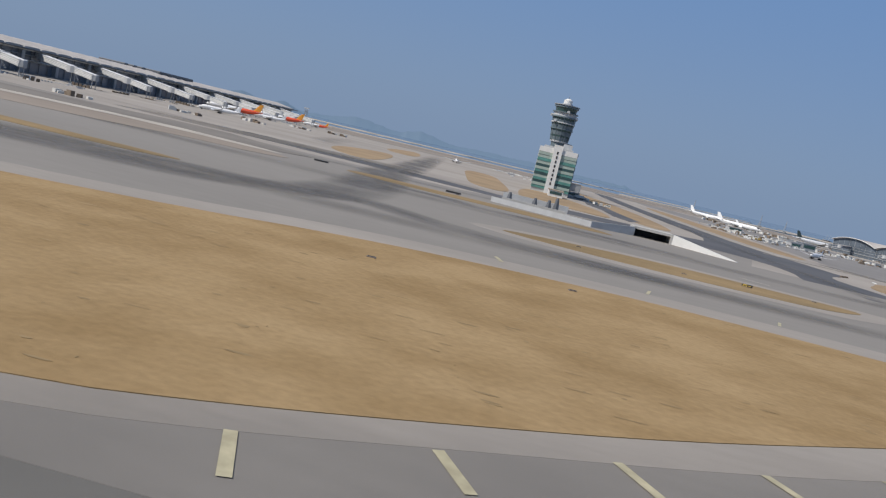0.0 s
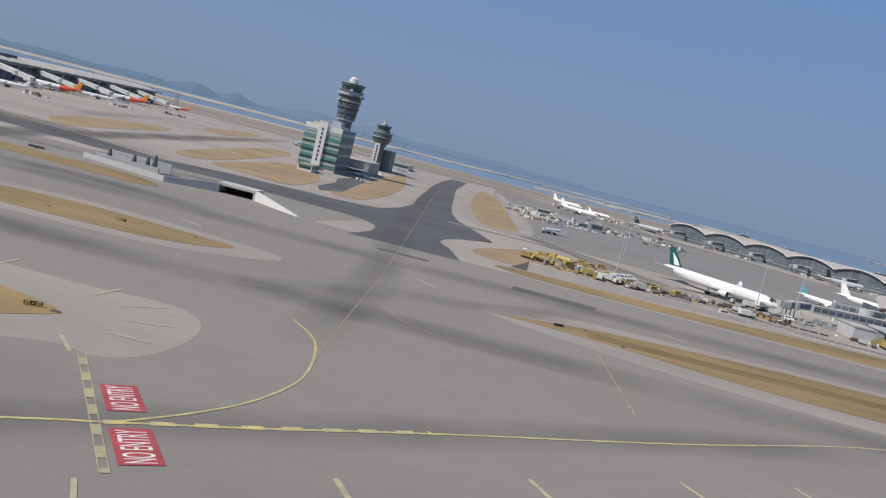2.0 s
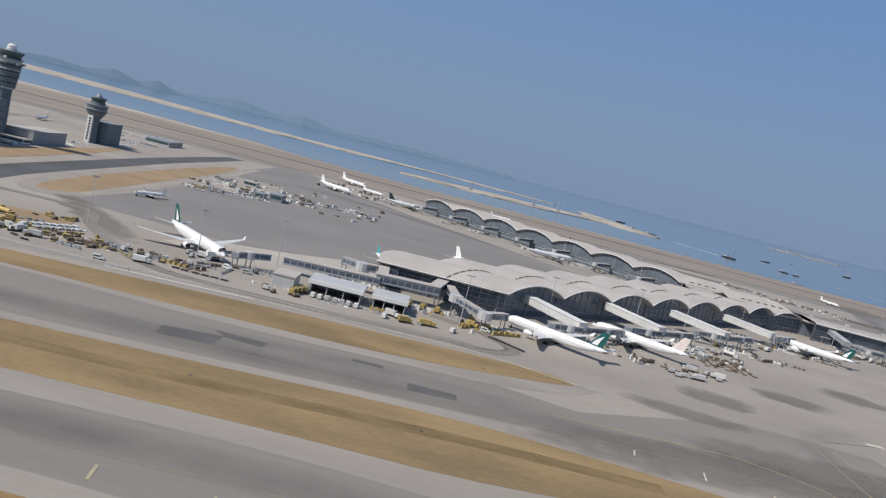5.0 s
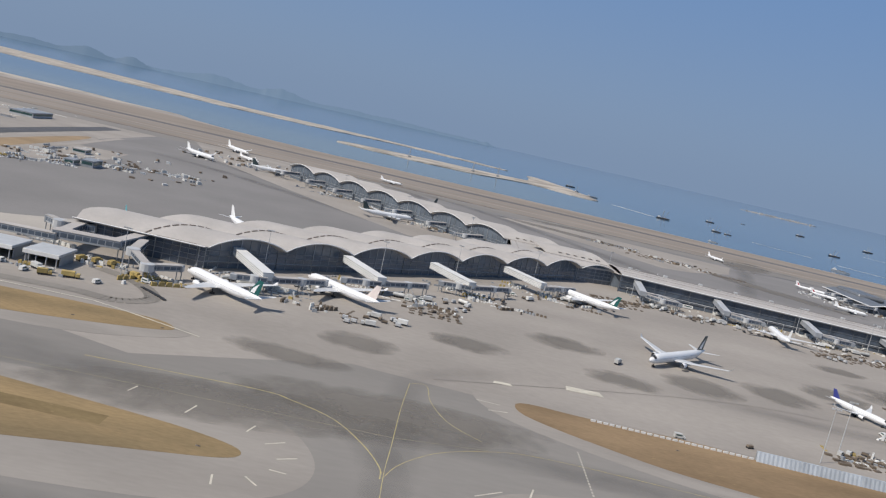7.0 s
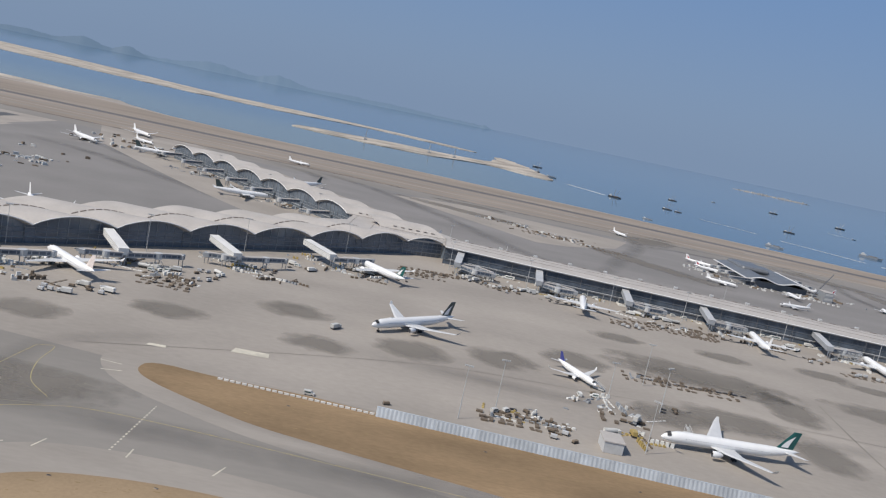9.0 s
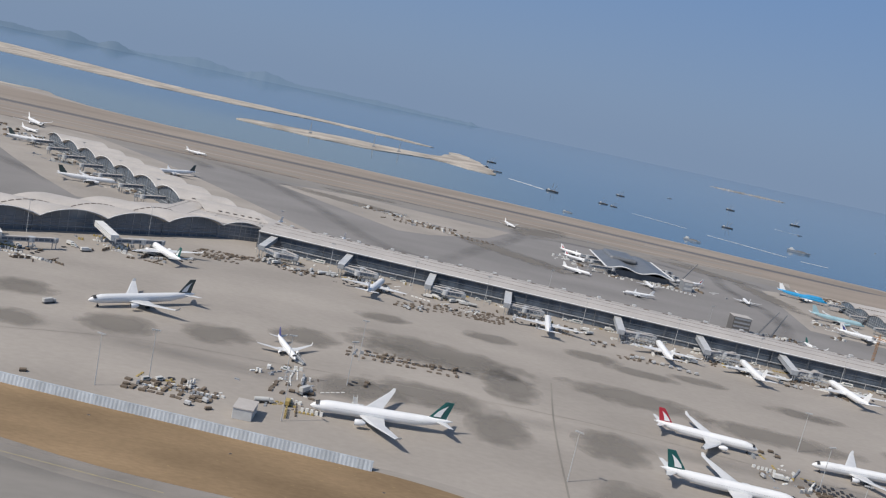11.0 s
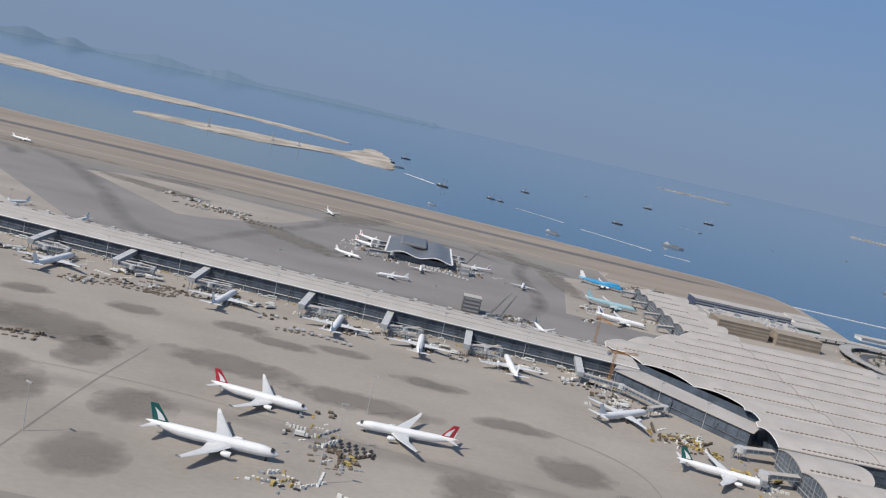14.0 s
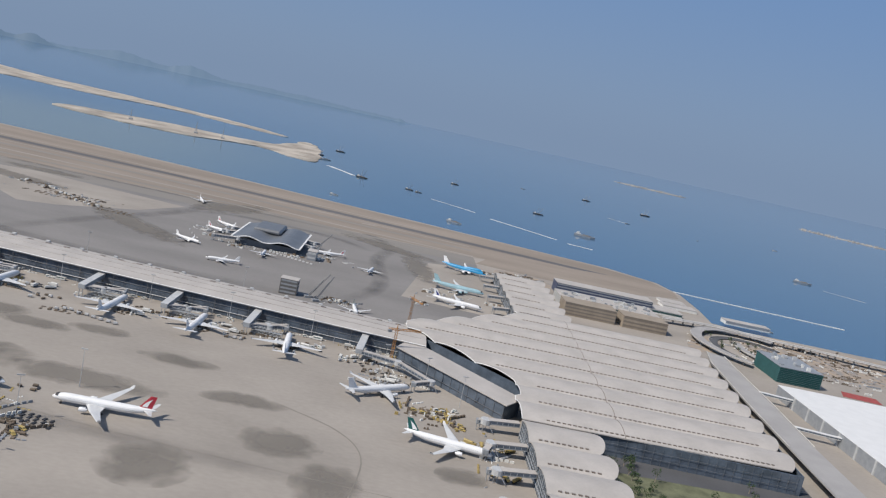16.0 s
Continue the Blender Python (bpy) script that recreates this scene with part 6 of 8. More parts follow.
for side in ([(735.5, 259), (739, 302), (746, 366), (752, 388)], [(748, 264), (753, 309), (758, 368), (760, 384)]):
    bm = bmesh.new()
    for a, b in zip(side, side[1:]):
        tube(bm, (*a, 4.25), (*b, 4.25), 0.22, n=4)
    part("parapet", bm, CONCRETE, viaduct)
for i in range(12):
    bm = bmesh.new()
    tube(bm, (734 + 1.65 * i, 155 + 20 * i, 0), (734 + 1.65 * i, 155 + 20 * i, 3.5), 0.5, n=8)
    part("column", bm, CONCRETE, viaduct)
for rx, ry, wd, zz, a0, a1 in ((38, 44, 6.5, 2.6, 0.28, 1.32), (27, 32, 5, 0.5, 0.2, 1.5), (12, 22, 5, 1.6, 0.75, 1.5)):
    arc = [math.pi * (a0 + (a1 - a0) * i / 28) for i in range(29)]
    ring = [(797 + rx * math.cos(a), 424 + ry * math.sin(a)) for a in arc]
    inner = [(797 + (rx - wd) * math.cos(a), 424 + (ry - wd) * math.sin(a)) for a in arc]
    slab("deck", ring + inner[::-1], zz, ROOF_ROAD if zz > 1 else FRESH, zz - 0.45, parent=viaduct)
    bm = bmesh.new()
    for a, b in zip(ring, ring[1:]):
        tube(bm, (*a, zz + 0.2), (*b, zz + 0.2), 0.18, n=4)
    part("parapet", bm, CONCRETE, viaduct)
    for a, b in list(zip(ring, inner))[2::5]:
        bm = bmesh.new()
        tube(bm, ((a[0] + b[0]) / 2, (a[1] + b[1]) / 2, 0), ((a[0] + b[0]) / 2, (a[1] + b[1]) / 2, max(zz - 0.3, 0.1)), 0.5, n=8)
        part("column", bm, CONCRETE, viaduct)
far_road = catmull([(752, 462), (787, 468), (823, 461), (851, 457), (880, 451), (960, 440), (1060, 430)], 5)
ribbon("deck", far_road, 5.5, 3.0, ROOF_ROAD, viaduct)
for a, b in zip(far_road, far_road[1:]):
    bm = bmesh.new()
    for s in (-2.75, 2.75):
        tube(bm, (a[0], a[1] + s, 2.95), (b[0], b[1] + s, 2.95), 0.3, n=4)
    tube(bm, (a[0], a[1], 0), (a[0], a[1], 3.0), 0.5, n=8)
    part("edge_beam", bm, CONCRETE, viaduct)
structure(slab("construction_ground", [(790, 404), (960, 405), (960, 470), (870, 478), (812, 486), (800, 470), (790, 440)], 0.05, RUBBLE, smooth=1), "brown construction ground with debris", "ground")
structure(slab("construction_ground", [(648, 500), (690, 492), (690, 516), (655, 530)], 0.05, RUBBLE, smooth=1), "brown construction yard near the gates", "ground")
structure(slab("construction_ground", [(748, 408), (762, 436), (782, 452), (786, 440), (770, 416), (758, 400)], 0.05, RUBBLE, smooth=1), "brown construction yard inside the road loop", "ground")
structure(slab("red_ground", [(818, 368), (838, 366), (840, 376), (822, 378)], 0.12, material("red_sheeting", (0.38, 0.08, 0.07), 0.8, 0.3, 0.4, 2.0)), "red sheeting on the construction ground", "sheeting")
# invented dark strip on the ground, makes the hall's dark wall reach lower
structure(slab("glazing_extension", [(653, 214), (728, 216), (728, 227), (653, 227)], 0.07, FRESH), "added dark strip that lengthens the dark hall glazing", "road")
structure(slab("garden", [(656, 170), (718, 172), (722, 224), (656, 222)], 0.05, material("planted_ground", (0.16, 0.17, 0.10), 1.0, 0.4, 0.2, 1.5)), "planted ground in front of the hall", "ground")
# ---- vehicles and ground equipment ----
def wheels(root, xs, y, r, axle_z=None):
    """One running gear a vehicle: axles with their tyres."""
    bm = bmesh.new()
    for x in xs:
        tube(bm, (x, -y, r), (x, y, r), r * 0.25, n=4)
        for s in (-1, 1):
            tube(bm, (x, s * y - 0.06, r), (x, s * y + 0.06, r), r, n=8)
    tube(bm, (min(xs), 0, r), (max(xs), 0, r), r * 0.25, n=4)
    part("running_gear", bm, DARK, root)


def van(paint, label, length=5.0, width=2.0, height=2.2):
    root = empty("van")
    tagged(root, label, "van", "apron vehicles")
    l, w, h = length * S, width * S, height * S
    bm = bmesh.new()
    v = [(-l / 2, 0.16), (l / 2, 0.16), (l / 2, h * 0.5), (l * 0.3, h * 0.58), (l * 0.18, h), (-l / 2, h)]
    a = [bm.verts.new((x, -w / 2, z)) for x, z in v]
    b = [bm.verts.new((x, w / 2, z)) for x, z in v]
    bm.faces.new(a)
    bm.faces.new(b[::-1])
    for i in range(6):
        j = (i + 1) % 6
        bm.faces.new((a[j], a[i], b[i], b[j]))
    bmesh.ops.recalc_face_normals(bm, faces=bm.faces)
    part("body", bm, paint, root)
    bm = bmesh.new()
    box(bm, -l * 0.4, l * 0.16, -w / 2 - 0.015, w / 2 + 0.015, h * 0.58, h * 0.86)
    part("side_window", bm, GLASS_DARK, root)
    wheels(root, (-l * 0.3, l * 0.3), w / 2 - 0.05, 0.15)
    return root


def truck(cab_paint, body_paint, label, length=8.0, width=2.5, height=3.2, name="truck", lift=0.0):
    root = empty(name)
    tagged(root, label, "truck", "apron vehicles")
    l, w, h = length * S, width * S, height * S
    bm = bmesh.new()
    box(bm, -l / 2, l / 2, -w * 0.4, w * 0.4, 0.2, 0.36)
    part("chassis", bm, DARK, root)
    bm = bmesh.new()
    box(bm, l * 0.26, l / 2, -w / 2, w / 2, 0.3, h * 0.72, bevel=0.05)
    cab = part("cab", bm, cab_paint, root)
    bm = bmesh.new()
    box(bm, l / 2 - 0.1, l / 2 + 0.02, -w * 0.42, w * 0.42, h * 0.42, h * 0.66)
    part("windscreen", bm, GLASS_DARK, cab)
    bm = bmesh.new()
    box(bm, -l / 2, l * 0.22, -w / 2, w / 2, 0.4 + lift * S, h + lift * S, bevel=0.04)
    part("load_body", bm, body_paint, root)
    if lift:
        for x in (-l * 0.4, l * 0.1):
            bm = bmesh.new()
            box(bm, x - 0.08, x + 0.08, -w * 0.4, w * 0.4, 0.36, 0.42 + lift * S)
            part("lift_frame", bm, GREY, root)
    wheels(root, (-l * 0.36, -l * 0.18, l * 0.36), w / 2 - 0.06, 0.2)
    return root


def tanker(paint, label):
    root = empty("tank_truck")
    tagged(root, label, "truck", "apron vehicles")
    l, w = 9.5 * S, 2.5 * S
    bm = bmesh.new()
    box(bm, -l / 2, l / 2, -w * 0.4, w * 0.4, 0.2, 0.38)
    part("chassis", bm, DARK, root)
    bm = bmesh.new()
    box(bm, l * 0.3, l / 2, -w / 2, w / 2, 0.3, 1.05, bevel=0.05)
    part("cab", bm, paint, root)
    bm = bmesh.new()
    tube(bm, (-l / 2, 0, 0.85), (l * 0.26, 0, 0.85), 0.48, n=12)
    part("tank", bm, paint, root)
    wheels(root, (-l * 0.38, -l * 0.2, l * 0.38), w / 2 - 0.06, 0.2)
    return root


def dolly(load, label, tall=1.05):
    root = empty("baggage_cart")
    tagged(root, label, "cart", "baggage carts")
    l, w = 3.4 * S, 1.7 * S
    bm = bmesh.new()
    box(bm, -l / 2, l / 2, -w / 2, w / 2, 0.14, 0.24)
    tube(bm, (l / 2, 0, 0.18), (l / 2 + 0.35, 0, 0.14), 0.03, n=4)
    part("platform", bm, DARK, root)
    if tall:
        bm = bmesh.new()
        box(bm, -l * 0.45, l * 0.45, -w * 0.46, w * 0.46, 0.24, 0.24 + tall * S, bevel=0.04)
        part("load", bm, load, root)
    wheels(root, (-l * 0.35, l * 0.35), w / 2 - 0.05, 0.1)
    return root


def stairs(label):
    root = empty("passenger_stairs")
    tagged(root, label, "stairs", "apron vehicles")
    bm = bmesh.new()
    box(bm, -1.5, 1.6, -0.5, 0.5, 0.18, 0.45)
    part("chassis", bm, VEHICLE, root)
    for i in range(10):
        bm = bmesh.new()
        box(bm, -1.5 + i * 0.26, -1.2 + i * 0.26, -0.42, 0.42, 0.45 + i * 0.13, 0.53 + i * 0.13)
        part("tread", bm, LIGHT_GREY, root)
    for s in (-0.45, 0.45):
        bm = bmesh.new()
        tube(bm, (-1.5, s, 0.95), (1.3, s, 2.2), 0.05, n=4)
        tube(bm, (1.25, s, 0.4), (1.25, s, 2.2), 0.04, n=4)
        part("handrail", bm, LIGHT_GREY, root)
    wheels(root, (-1.1, 1.1), 0.42, 0.17)
    return root


def light_mast(h, label="tall grey floodlight mast on the apron"):
    root = empty("light_mast")
    tagged(root, label, "mast", "floodlight masts")
    bm = bmesh.new()
    tube(bm, (0, 0, 0), (0, 0, h), 0.11, 0.05, n=8)
    part("pole", bm, LIGHT_GREY, root)
    bm = bmesh.new()
    box(bm, -0.9, 0.9, -0.12, 0.12, h - 0.1, h + 0.12)
    head = part("head_frame", bm, GREY, root)
    for i in range(5):
        bm = bmesh.new()
        box(bm, -0.85 + i * 0.38, -0.6 + i * 0.38, -0.3, -0.05, h - 0.05, h + 0.25)
        part("floodlight", bm, LIGHT_GREY, head)
    return root


MAKERS = {
    "van": lambda: van(VEHICLE, "small white van with dark windows"),
    "yvan": lambda: van(YELLOW, "small yellow pickup van with dark windows", 5.0, 1.9, 1.9),
    "bus": lambda: van(VEHICLE, "long pale passenger bus on the apron", 12, 2.6, 3.0),
    "truck": lambda: truck(VEHICLE, VEHICLE, "pale box truck on the apron"),
    "ytruck": lambda: truck(YELLOW, YELLOW, "yellow service truck on the apron", 6.6),
    "ybig": lambda: truck(YELLOW, YELLOW, "large yellow high-sided truck", 8.5, 2.8, 3.2),
    "tank": lambda: tanker(YELLOW, "yellow tank truck on the apron"),
    "wtank": lambda: tanker(VEHICLE, "white tank truck on the apron"),
    "cater": lambda: truck(VEHICLE, VEHICLE, "white catering truck with a raised box", 9, 2.6, 3.4, "catering_truck", 1.5),
    "cart": lambda: dolly(CART, "brown loaded baggage cart on wheels"),
    "flat": lambda: dolly(CART, "empty low container trolley on wheels", 0),
    "uld": lambda: dolly(LIGHT_GREY, "cart with a pale metal container", 1.6),
    "stairs": lambda: stairs("white mobile passenger stairs on wheels"),
    "mast": lambda: light_mast(11.0),
}
MADE = {}


def put(kind, x, y, turn=0.0, z=0.03):
    m = pose(x, y, z, 0, 0, turn)
    if kind not in MADE:
        MADE[kind] = MAKERS[kind]()
        MADE[kind].matrix_world = m
        return MADE[kind]
    return copy_thing(MADE[kind], m)


rnd = random.Random(7)
FAR_CLUTTER = []
CRATES = []


def crates(x, y, n, rx, ry):
    """A field of low brown crates and container bases, set out in loose rows."""
    k = max(2, int((n * rx / ry) ** 0.5))
    for i in range(n):
        u, v = (i % k) / k - 0.5, (i // k) / max(1, n // k) - 0.5
        if rnd.random() < 0.8:
            CRATES.append((x + 2 * rx * u + rnd.uniform(-0.5, 0.5), y + 2 * ry * v + rnd.uniform(-0.4, 0.4), rnd.choice((0, 90)) + rnd.uniform(-10, 10), rnd.choice((0.15, 0.22, 0.4))))


def cluster(x, y, n, kinds, spread=3.0, turn=None):
    """n things scattered round a place, kept apart."""
    spots = []
    for _ in range(n * 12):
        if len(spots) == n:
            break
        p = (x + rnd.uniform(-spread, spread), y + rnd.uniform(-spread * 0.7, spread * 0.7))
        if all((p[0] - q[0]) ** 2 + (p[1] - q[1]) ** 2 > 3.4 for q in spots):
            spots.append(p)
    far = y > 330 or x < -90 or x > 780
    for p in spots:
        if far:
            FAR_CLUTTER.append((p[0], p[1], rnd.uniform(0, 180), rnd.choice((0.55, 0.8, 1.2))))
            continue
        put(rnd.choice(kinds), p[0], p[1], (turn if turn is not None else rnd.choice((0, 90, 45, 180, -30))) + rnd.uniform(-12, 12))


def row(x0, y0, x1, y1, n, kind, turn=None):
    a = math.degrees(math.atan2(y1 - y0, x1 - x0)) if turn is None else turn
    for i in range(n):
        f = i / max(1, n - 1)
        put(kind, x0 + (x1 - x0) * f + rnd.uniform(-0.15, 0.15), y0 + (y1 - y0) * f + rnd.uniform(-0.15, 0.15), a + rnd.uniform(-5, 5))


BAG = ["cart", "cart", "flat", "uld"]
MIXED = ["van", "truck", "cart", "uld", "flat", "wtank"]
# vehicle park behind the white wall
row(79, 166.5, 85, 177.5, 4, "ytruck", -25)
row(82.5, 166, 87.5, 175, 2, "tank", -25)
cluster(86, 171, 6, ["yvan", "cart", "van"], 4)
cluster(93, 185, 7, ["yvan", "flat", "cart"], 4)
row(84.5, 158.5, 92, 160.5, 5, "yvan", 80)
row(93, 161, 97, 162.5, 2, "truck", 80)
cluster(91, 166, 9, ["yvan", "cart", "ytruck", "flat"], 5)
row(96.5, 169.5, 102, 176.5, 7, "van", -20)
cluster(100, 164, 7, ["yvan", "cart", "truck"], 5)
cluster(107, 166.5, 10, ["yvan", "cart", "flat", "cart"], 5)
cluster(98, 158, 6, ["flat", "cart"], 4)
cluster(118, 168, 6, BAG, 4)
cluster(125, 168, 8, BAG, 4)
cluster(128, 180, 4, ["cater", "truck", "uld"], 3)
cluster(138, 176, 4, ["van", "cart"], 3)
row(128, 163.5, 138, 163, 6, "flat")
put("van", 116, 155, 5)
put("truck", 122, 161, 10)
put("stairs", 131, 171.5, 20)
row(151, 166, 153, 171, 4, "ytruck", 90)
row(155, 168.5, 164, 168.5, 7, "van", 90)
cluster(149, 164.5, 5, BAG, 4)
row(168, 182, 181, 184, 5, "ytruck", 80)
cluster(172, 166.5, 3, ["van", "truck"], 3)
put("ytruck", 174.5, 165.5, 20)
put("ybig", 179, 167.5, 15)
put("van", 184.5, 167.5, 70)
cluster(189, 178, 5, ["ytruck", "van", "cart"], 3.5)
row(193, 171, 199, 166, 8, "flat")
for x, y, n, k in ((244, 188, 8, ["uld", "cart", "truck"]), (256, 206, 3, BAG), (263, 217, 5, BAG), (249, 217, 7, MIXED), (262, 224, 6, MIXED), (238, 181, 4, ["uld", "truck"]), (222, 203, 6, MIXED), (208, 195, 6, MIXED), (273, 240, 6, BAG), (283, 255, 6, MIXED), (300, 268, 7, MIXED), (312, 268, 7, BAG),
                   (327, 288, 4, BAG), (340, 290, 8, MIXED), (352, 285, 8, BAG), (358, 292, 8, MIXED), (370, 285, 6, BAG), (395, 268, 8, BAG), (406, 278, 5, BAG), (412, 290, 8, MIXED), (430, 280, 7, BAG), (400, 291, 6, MIXED), (455, 285, 8, MIXED), (462, 272, 7, BAG), (474, 263, 6, ["uld", "cart"]), (492, 276, 8, MIXED), (500, 280, 6, BAG), (525, 278, 8, MIXED), (531, 270, 6, BAG), (560, 276, 8, MIXED), (574, 270, 12, MIXED), (582, 262, 9, BAG),
                   (344, 161, 5, MIXED), (350, 161, 5, BAG), (355, 153, 4, BAG), (364, 183, 3, ["van", "cart"]), (372, 171, 3, ["van", "flat", "cart"]), (384, 184, 4, BAG), (387, 209, 3, ["cart", "flat"]),
                   (486, 178, 3, MIXED), (491, 195, 4, BAG), (497, 174, 4, ["flat", "cart"]), (500, 168, 3, ["cart", "yvan"]), (488, 152, 5, ["yvan", "cart", "flat"]),
                   (600, 231, 9, ["yvan", "cart"]), (607, 235, 9, ["yvan", "cart", "van"]), (609, 225, 7, ["yvan", "cart"]), (614, 212, 4, ["tank", "ytruck"]), (588, 256, 6, MIXED), (579, 240, 5, ["uld", "flat"]), (624, 215, 4, ["tank", "van"]), (622, 196, 5, ["tank", "truck"]),
                   (497, 425, 7, MIXED), (530, 430, 7, MIXED), (545, 436, 7, MIXED), (480, 440, 6, MIXED), (600, 380, 6, MIXED), (606, 410, 7, MIXED), (640, 410, 6, MIXED), (650, 470, 9, MIXED), (664, 512, 14, MIXED), (678, 505, 12, MIXED), (560, 352, 7, MIXED), (580, 330, 6, MIXED), (645, 500, 7, MIXED),
                   (386, 470, 8, BAG), (398, 460, 8, BAG), (372, 480, 8, BAG), (410, 455, 6, BAG), (355, 490, 6, BAG), (360, 335, 4, BAG), (400, 336, 4, BAG), (440, 333, 5, BAG), (480, 330, 4, BAG), (520, 328, 4, BAG),
                   (106, 350, 8, MIXED), (122, 342, 7, MIXED), (132, 358, 5, MIXED), (144, 364, 5, MIXED), (95, 345, 8, MIXED), (115, 360, 6, MIXED), (80, 335, 6, MIXED), (160, 470, 6, MIXED), (200, 420, 8, MIXED), (225, 395, 8, MIXED), (255, 375, 8, MIXED), (275, 352, 6, MIXED), (150, 490, 6, MIXED), (190, 445, 7, MIXED),
                   (-100, 230, 7, MIXED), (-106, 300, 7, MIXED), (-110, 380, 7, MIXED), (-104, 430, 8, BAG), (-100, 170, 6, MIXED), (20, 300, 4, ["van", "truck"]), (26, 276, 4, ["van"]), (830, 440, 14, MIXED), (870, 440, 14, MIXED), (820, 420, 10, MIXED), (910, 445, 12, MIXED), (845, 460, 10, MIXED), (790, 425, 8, ["van", "cart"])):
    cluster(x, y, n, k, 2.0 + 0.32 * n)
for _ in range(50):
    FAR_CLUTTER.append((rnd.uniform(82, 152), rnd.uniform(326, 400), rnd.uniform(0, 180), rnd.choice((0.5, 0.8, 1.3))))
for _ in range(50):
    FAR_CLUTTER.append((rnd.uniform(105, 175), rnd.uniform(455, 520), rnd.uniform(0, 180), rnd.choice((0.5, 0.8, 1.3))))
crates(322, 285, 60, 9, 6)
crates(331, 291, 20, 5, 3)
crates(422, 277, 54, 6, 6)
crates(406, 275, 34, 12, 4)
crates(396, 270, 16, 8, 3)
crates(395, 207, 40, 16, 3)
crates(256, 207, 34, 8, 5)
crates(350, 288, 16, 5, 3)
crates(474, 262, 14, 8, 2)
crates(392, 468, 70, 18, 9)
crates(366, 486, 30, 12, 5)
crates(424, 452, 30, 10, 5)
crates(498, 170, 14, 6, 5)
crates(600, 233, 20, 6, 4)
crates(348, 158, 40, 10, 4)
crates(372, 172, 16, 6, 4)
crates(430, 336, 30, 60, 3)
crates(668, 508, 50, 16, 8)
crates(850, 438, 160, 52, 28)
crates(800, 425, 40, 10, 14)
crates(720, 458, 40, 26, 9)
bm = bmesh.new()
for x, y, turn, h in CRATES:
    box(bm, -0.7, 0.7, -0.42, 0.42, 0.0, h, pose(x, y, 0.03, 0, 0, turn))
tagged(part("crate_field", bm, CART), "brown crates and container bases standing on the apron", "crates", kind="stuff")
for i, (mat, lab) in enumerate(((VEHICLE, "pale vans, loaders and containers far across the apron"), (CART, "brown carts and crates far across the apron"))):
    bm = bmesh.new()
    for x, y, turn, h in FAR_CLUTTER[i::2]:
        box(bm, -1.1, 0.5, -0.5, 0.5, 0, h, pose(x, y, 0, 0, 0, turn))
        box(bm, 0.5, 1.1, -0.45, 0.45, 0, h * 0.7, pose(x, y, 0, 0, 0, turn))
    tagged(part("apron_clutter", bm, mat), lab, "vehicles", kind="stuff")
kit_rnd = random.Random(31)
KIT = {"pale": [], "dark": [], "brown": [], "yellow": []}


def kit(x, y, rx, ry, n, mix="pppddbbby"):
    """Small equipment thick at the middle of a patch and thin at its rim, most of it in short rows."""
    while n > 0:
        cx, cy, run = x + kit_rnd.gauss(0, rx * 0.55), y + kit_rnd.gauss(0, ry * 0.55), kit_rnd.choice((1, 1, 2, 3, 5))
        turn, tone = kit_rnd.choice((0, 90, 45, -8)) + kit_rnd.uniform(-14, 14), kit_rnd.choice(mix)
        l, w, h = kit_rnd.uniform(0.4, 1.4), kit_rnd.uniform(0.3, 0.65), kit_rnd.choice((0.12, 0.2, 0.35, 0.6, 0.9))
        c, s = math.cos(radians(turn)), math.sin(radians(turn))
        for i in range(min(run, n)):
            o = i * (l + 0.35)
            KIT[{"p": "pale", "d": "dark", "b": "brown", "y": "yellow"}[tone]].append((cx + c * o, cy + s * o, c, s, l, w, h * kit_rnd.uniform(0.8, 1.1)))
        n -= run


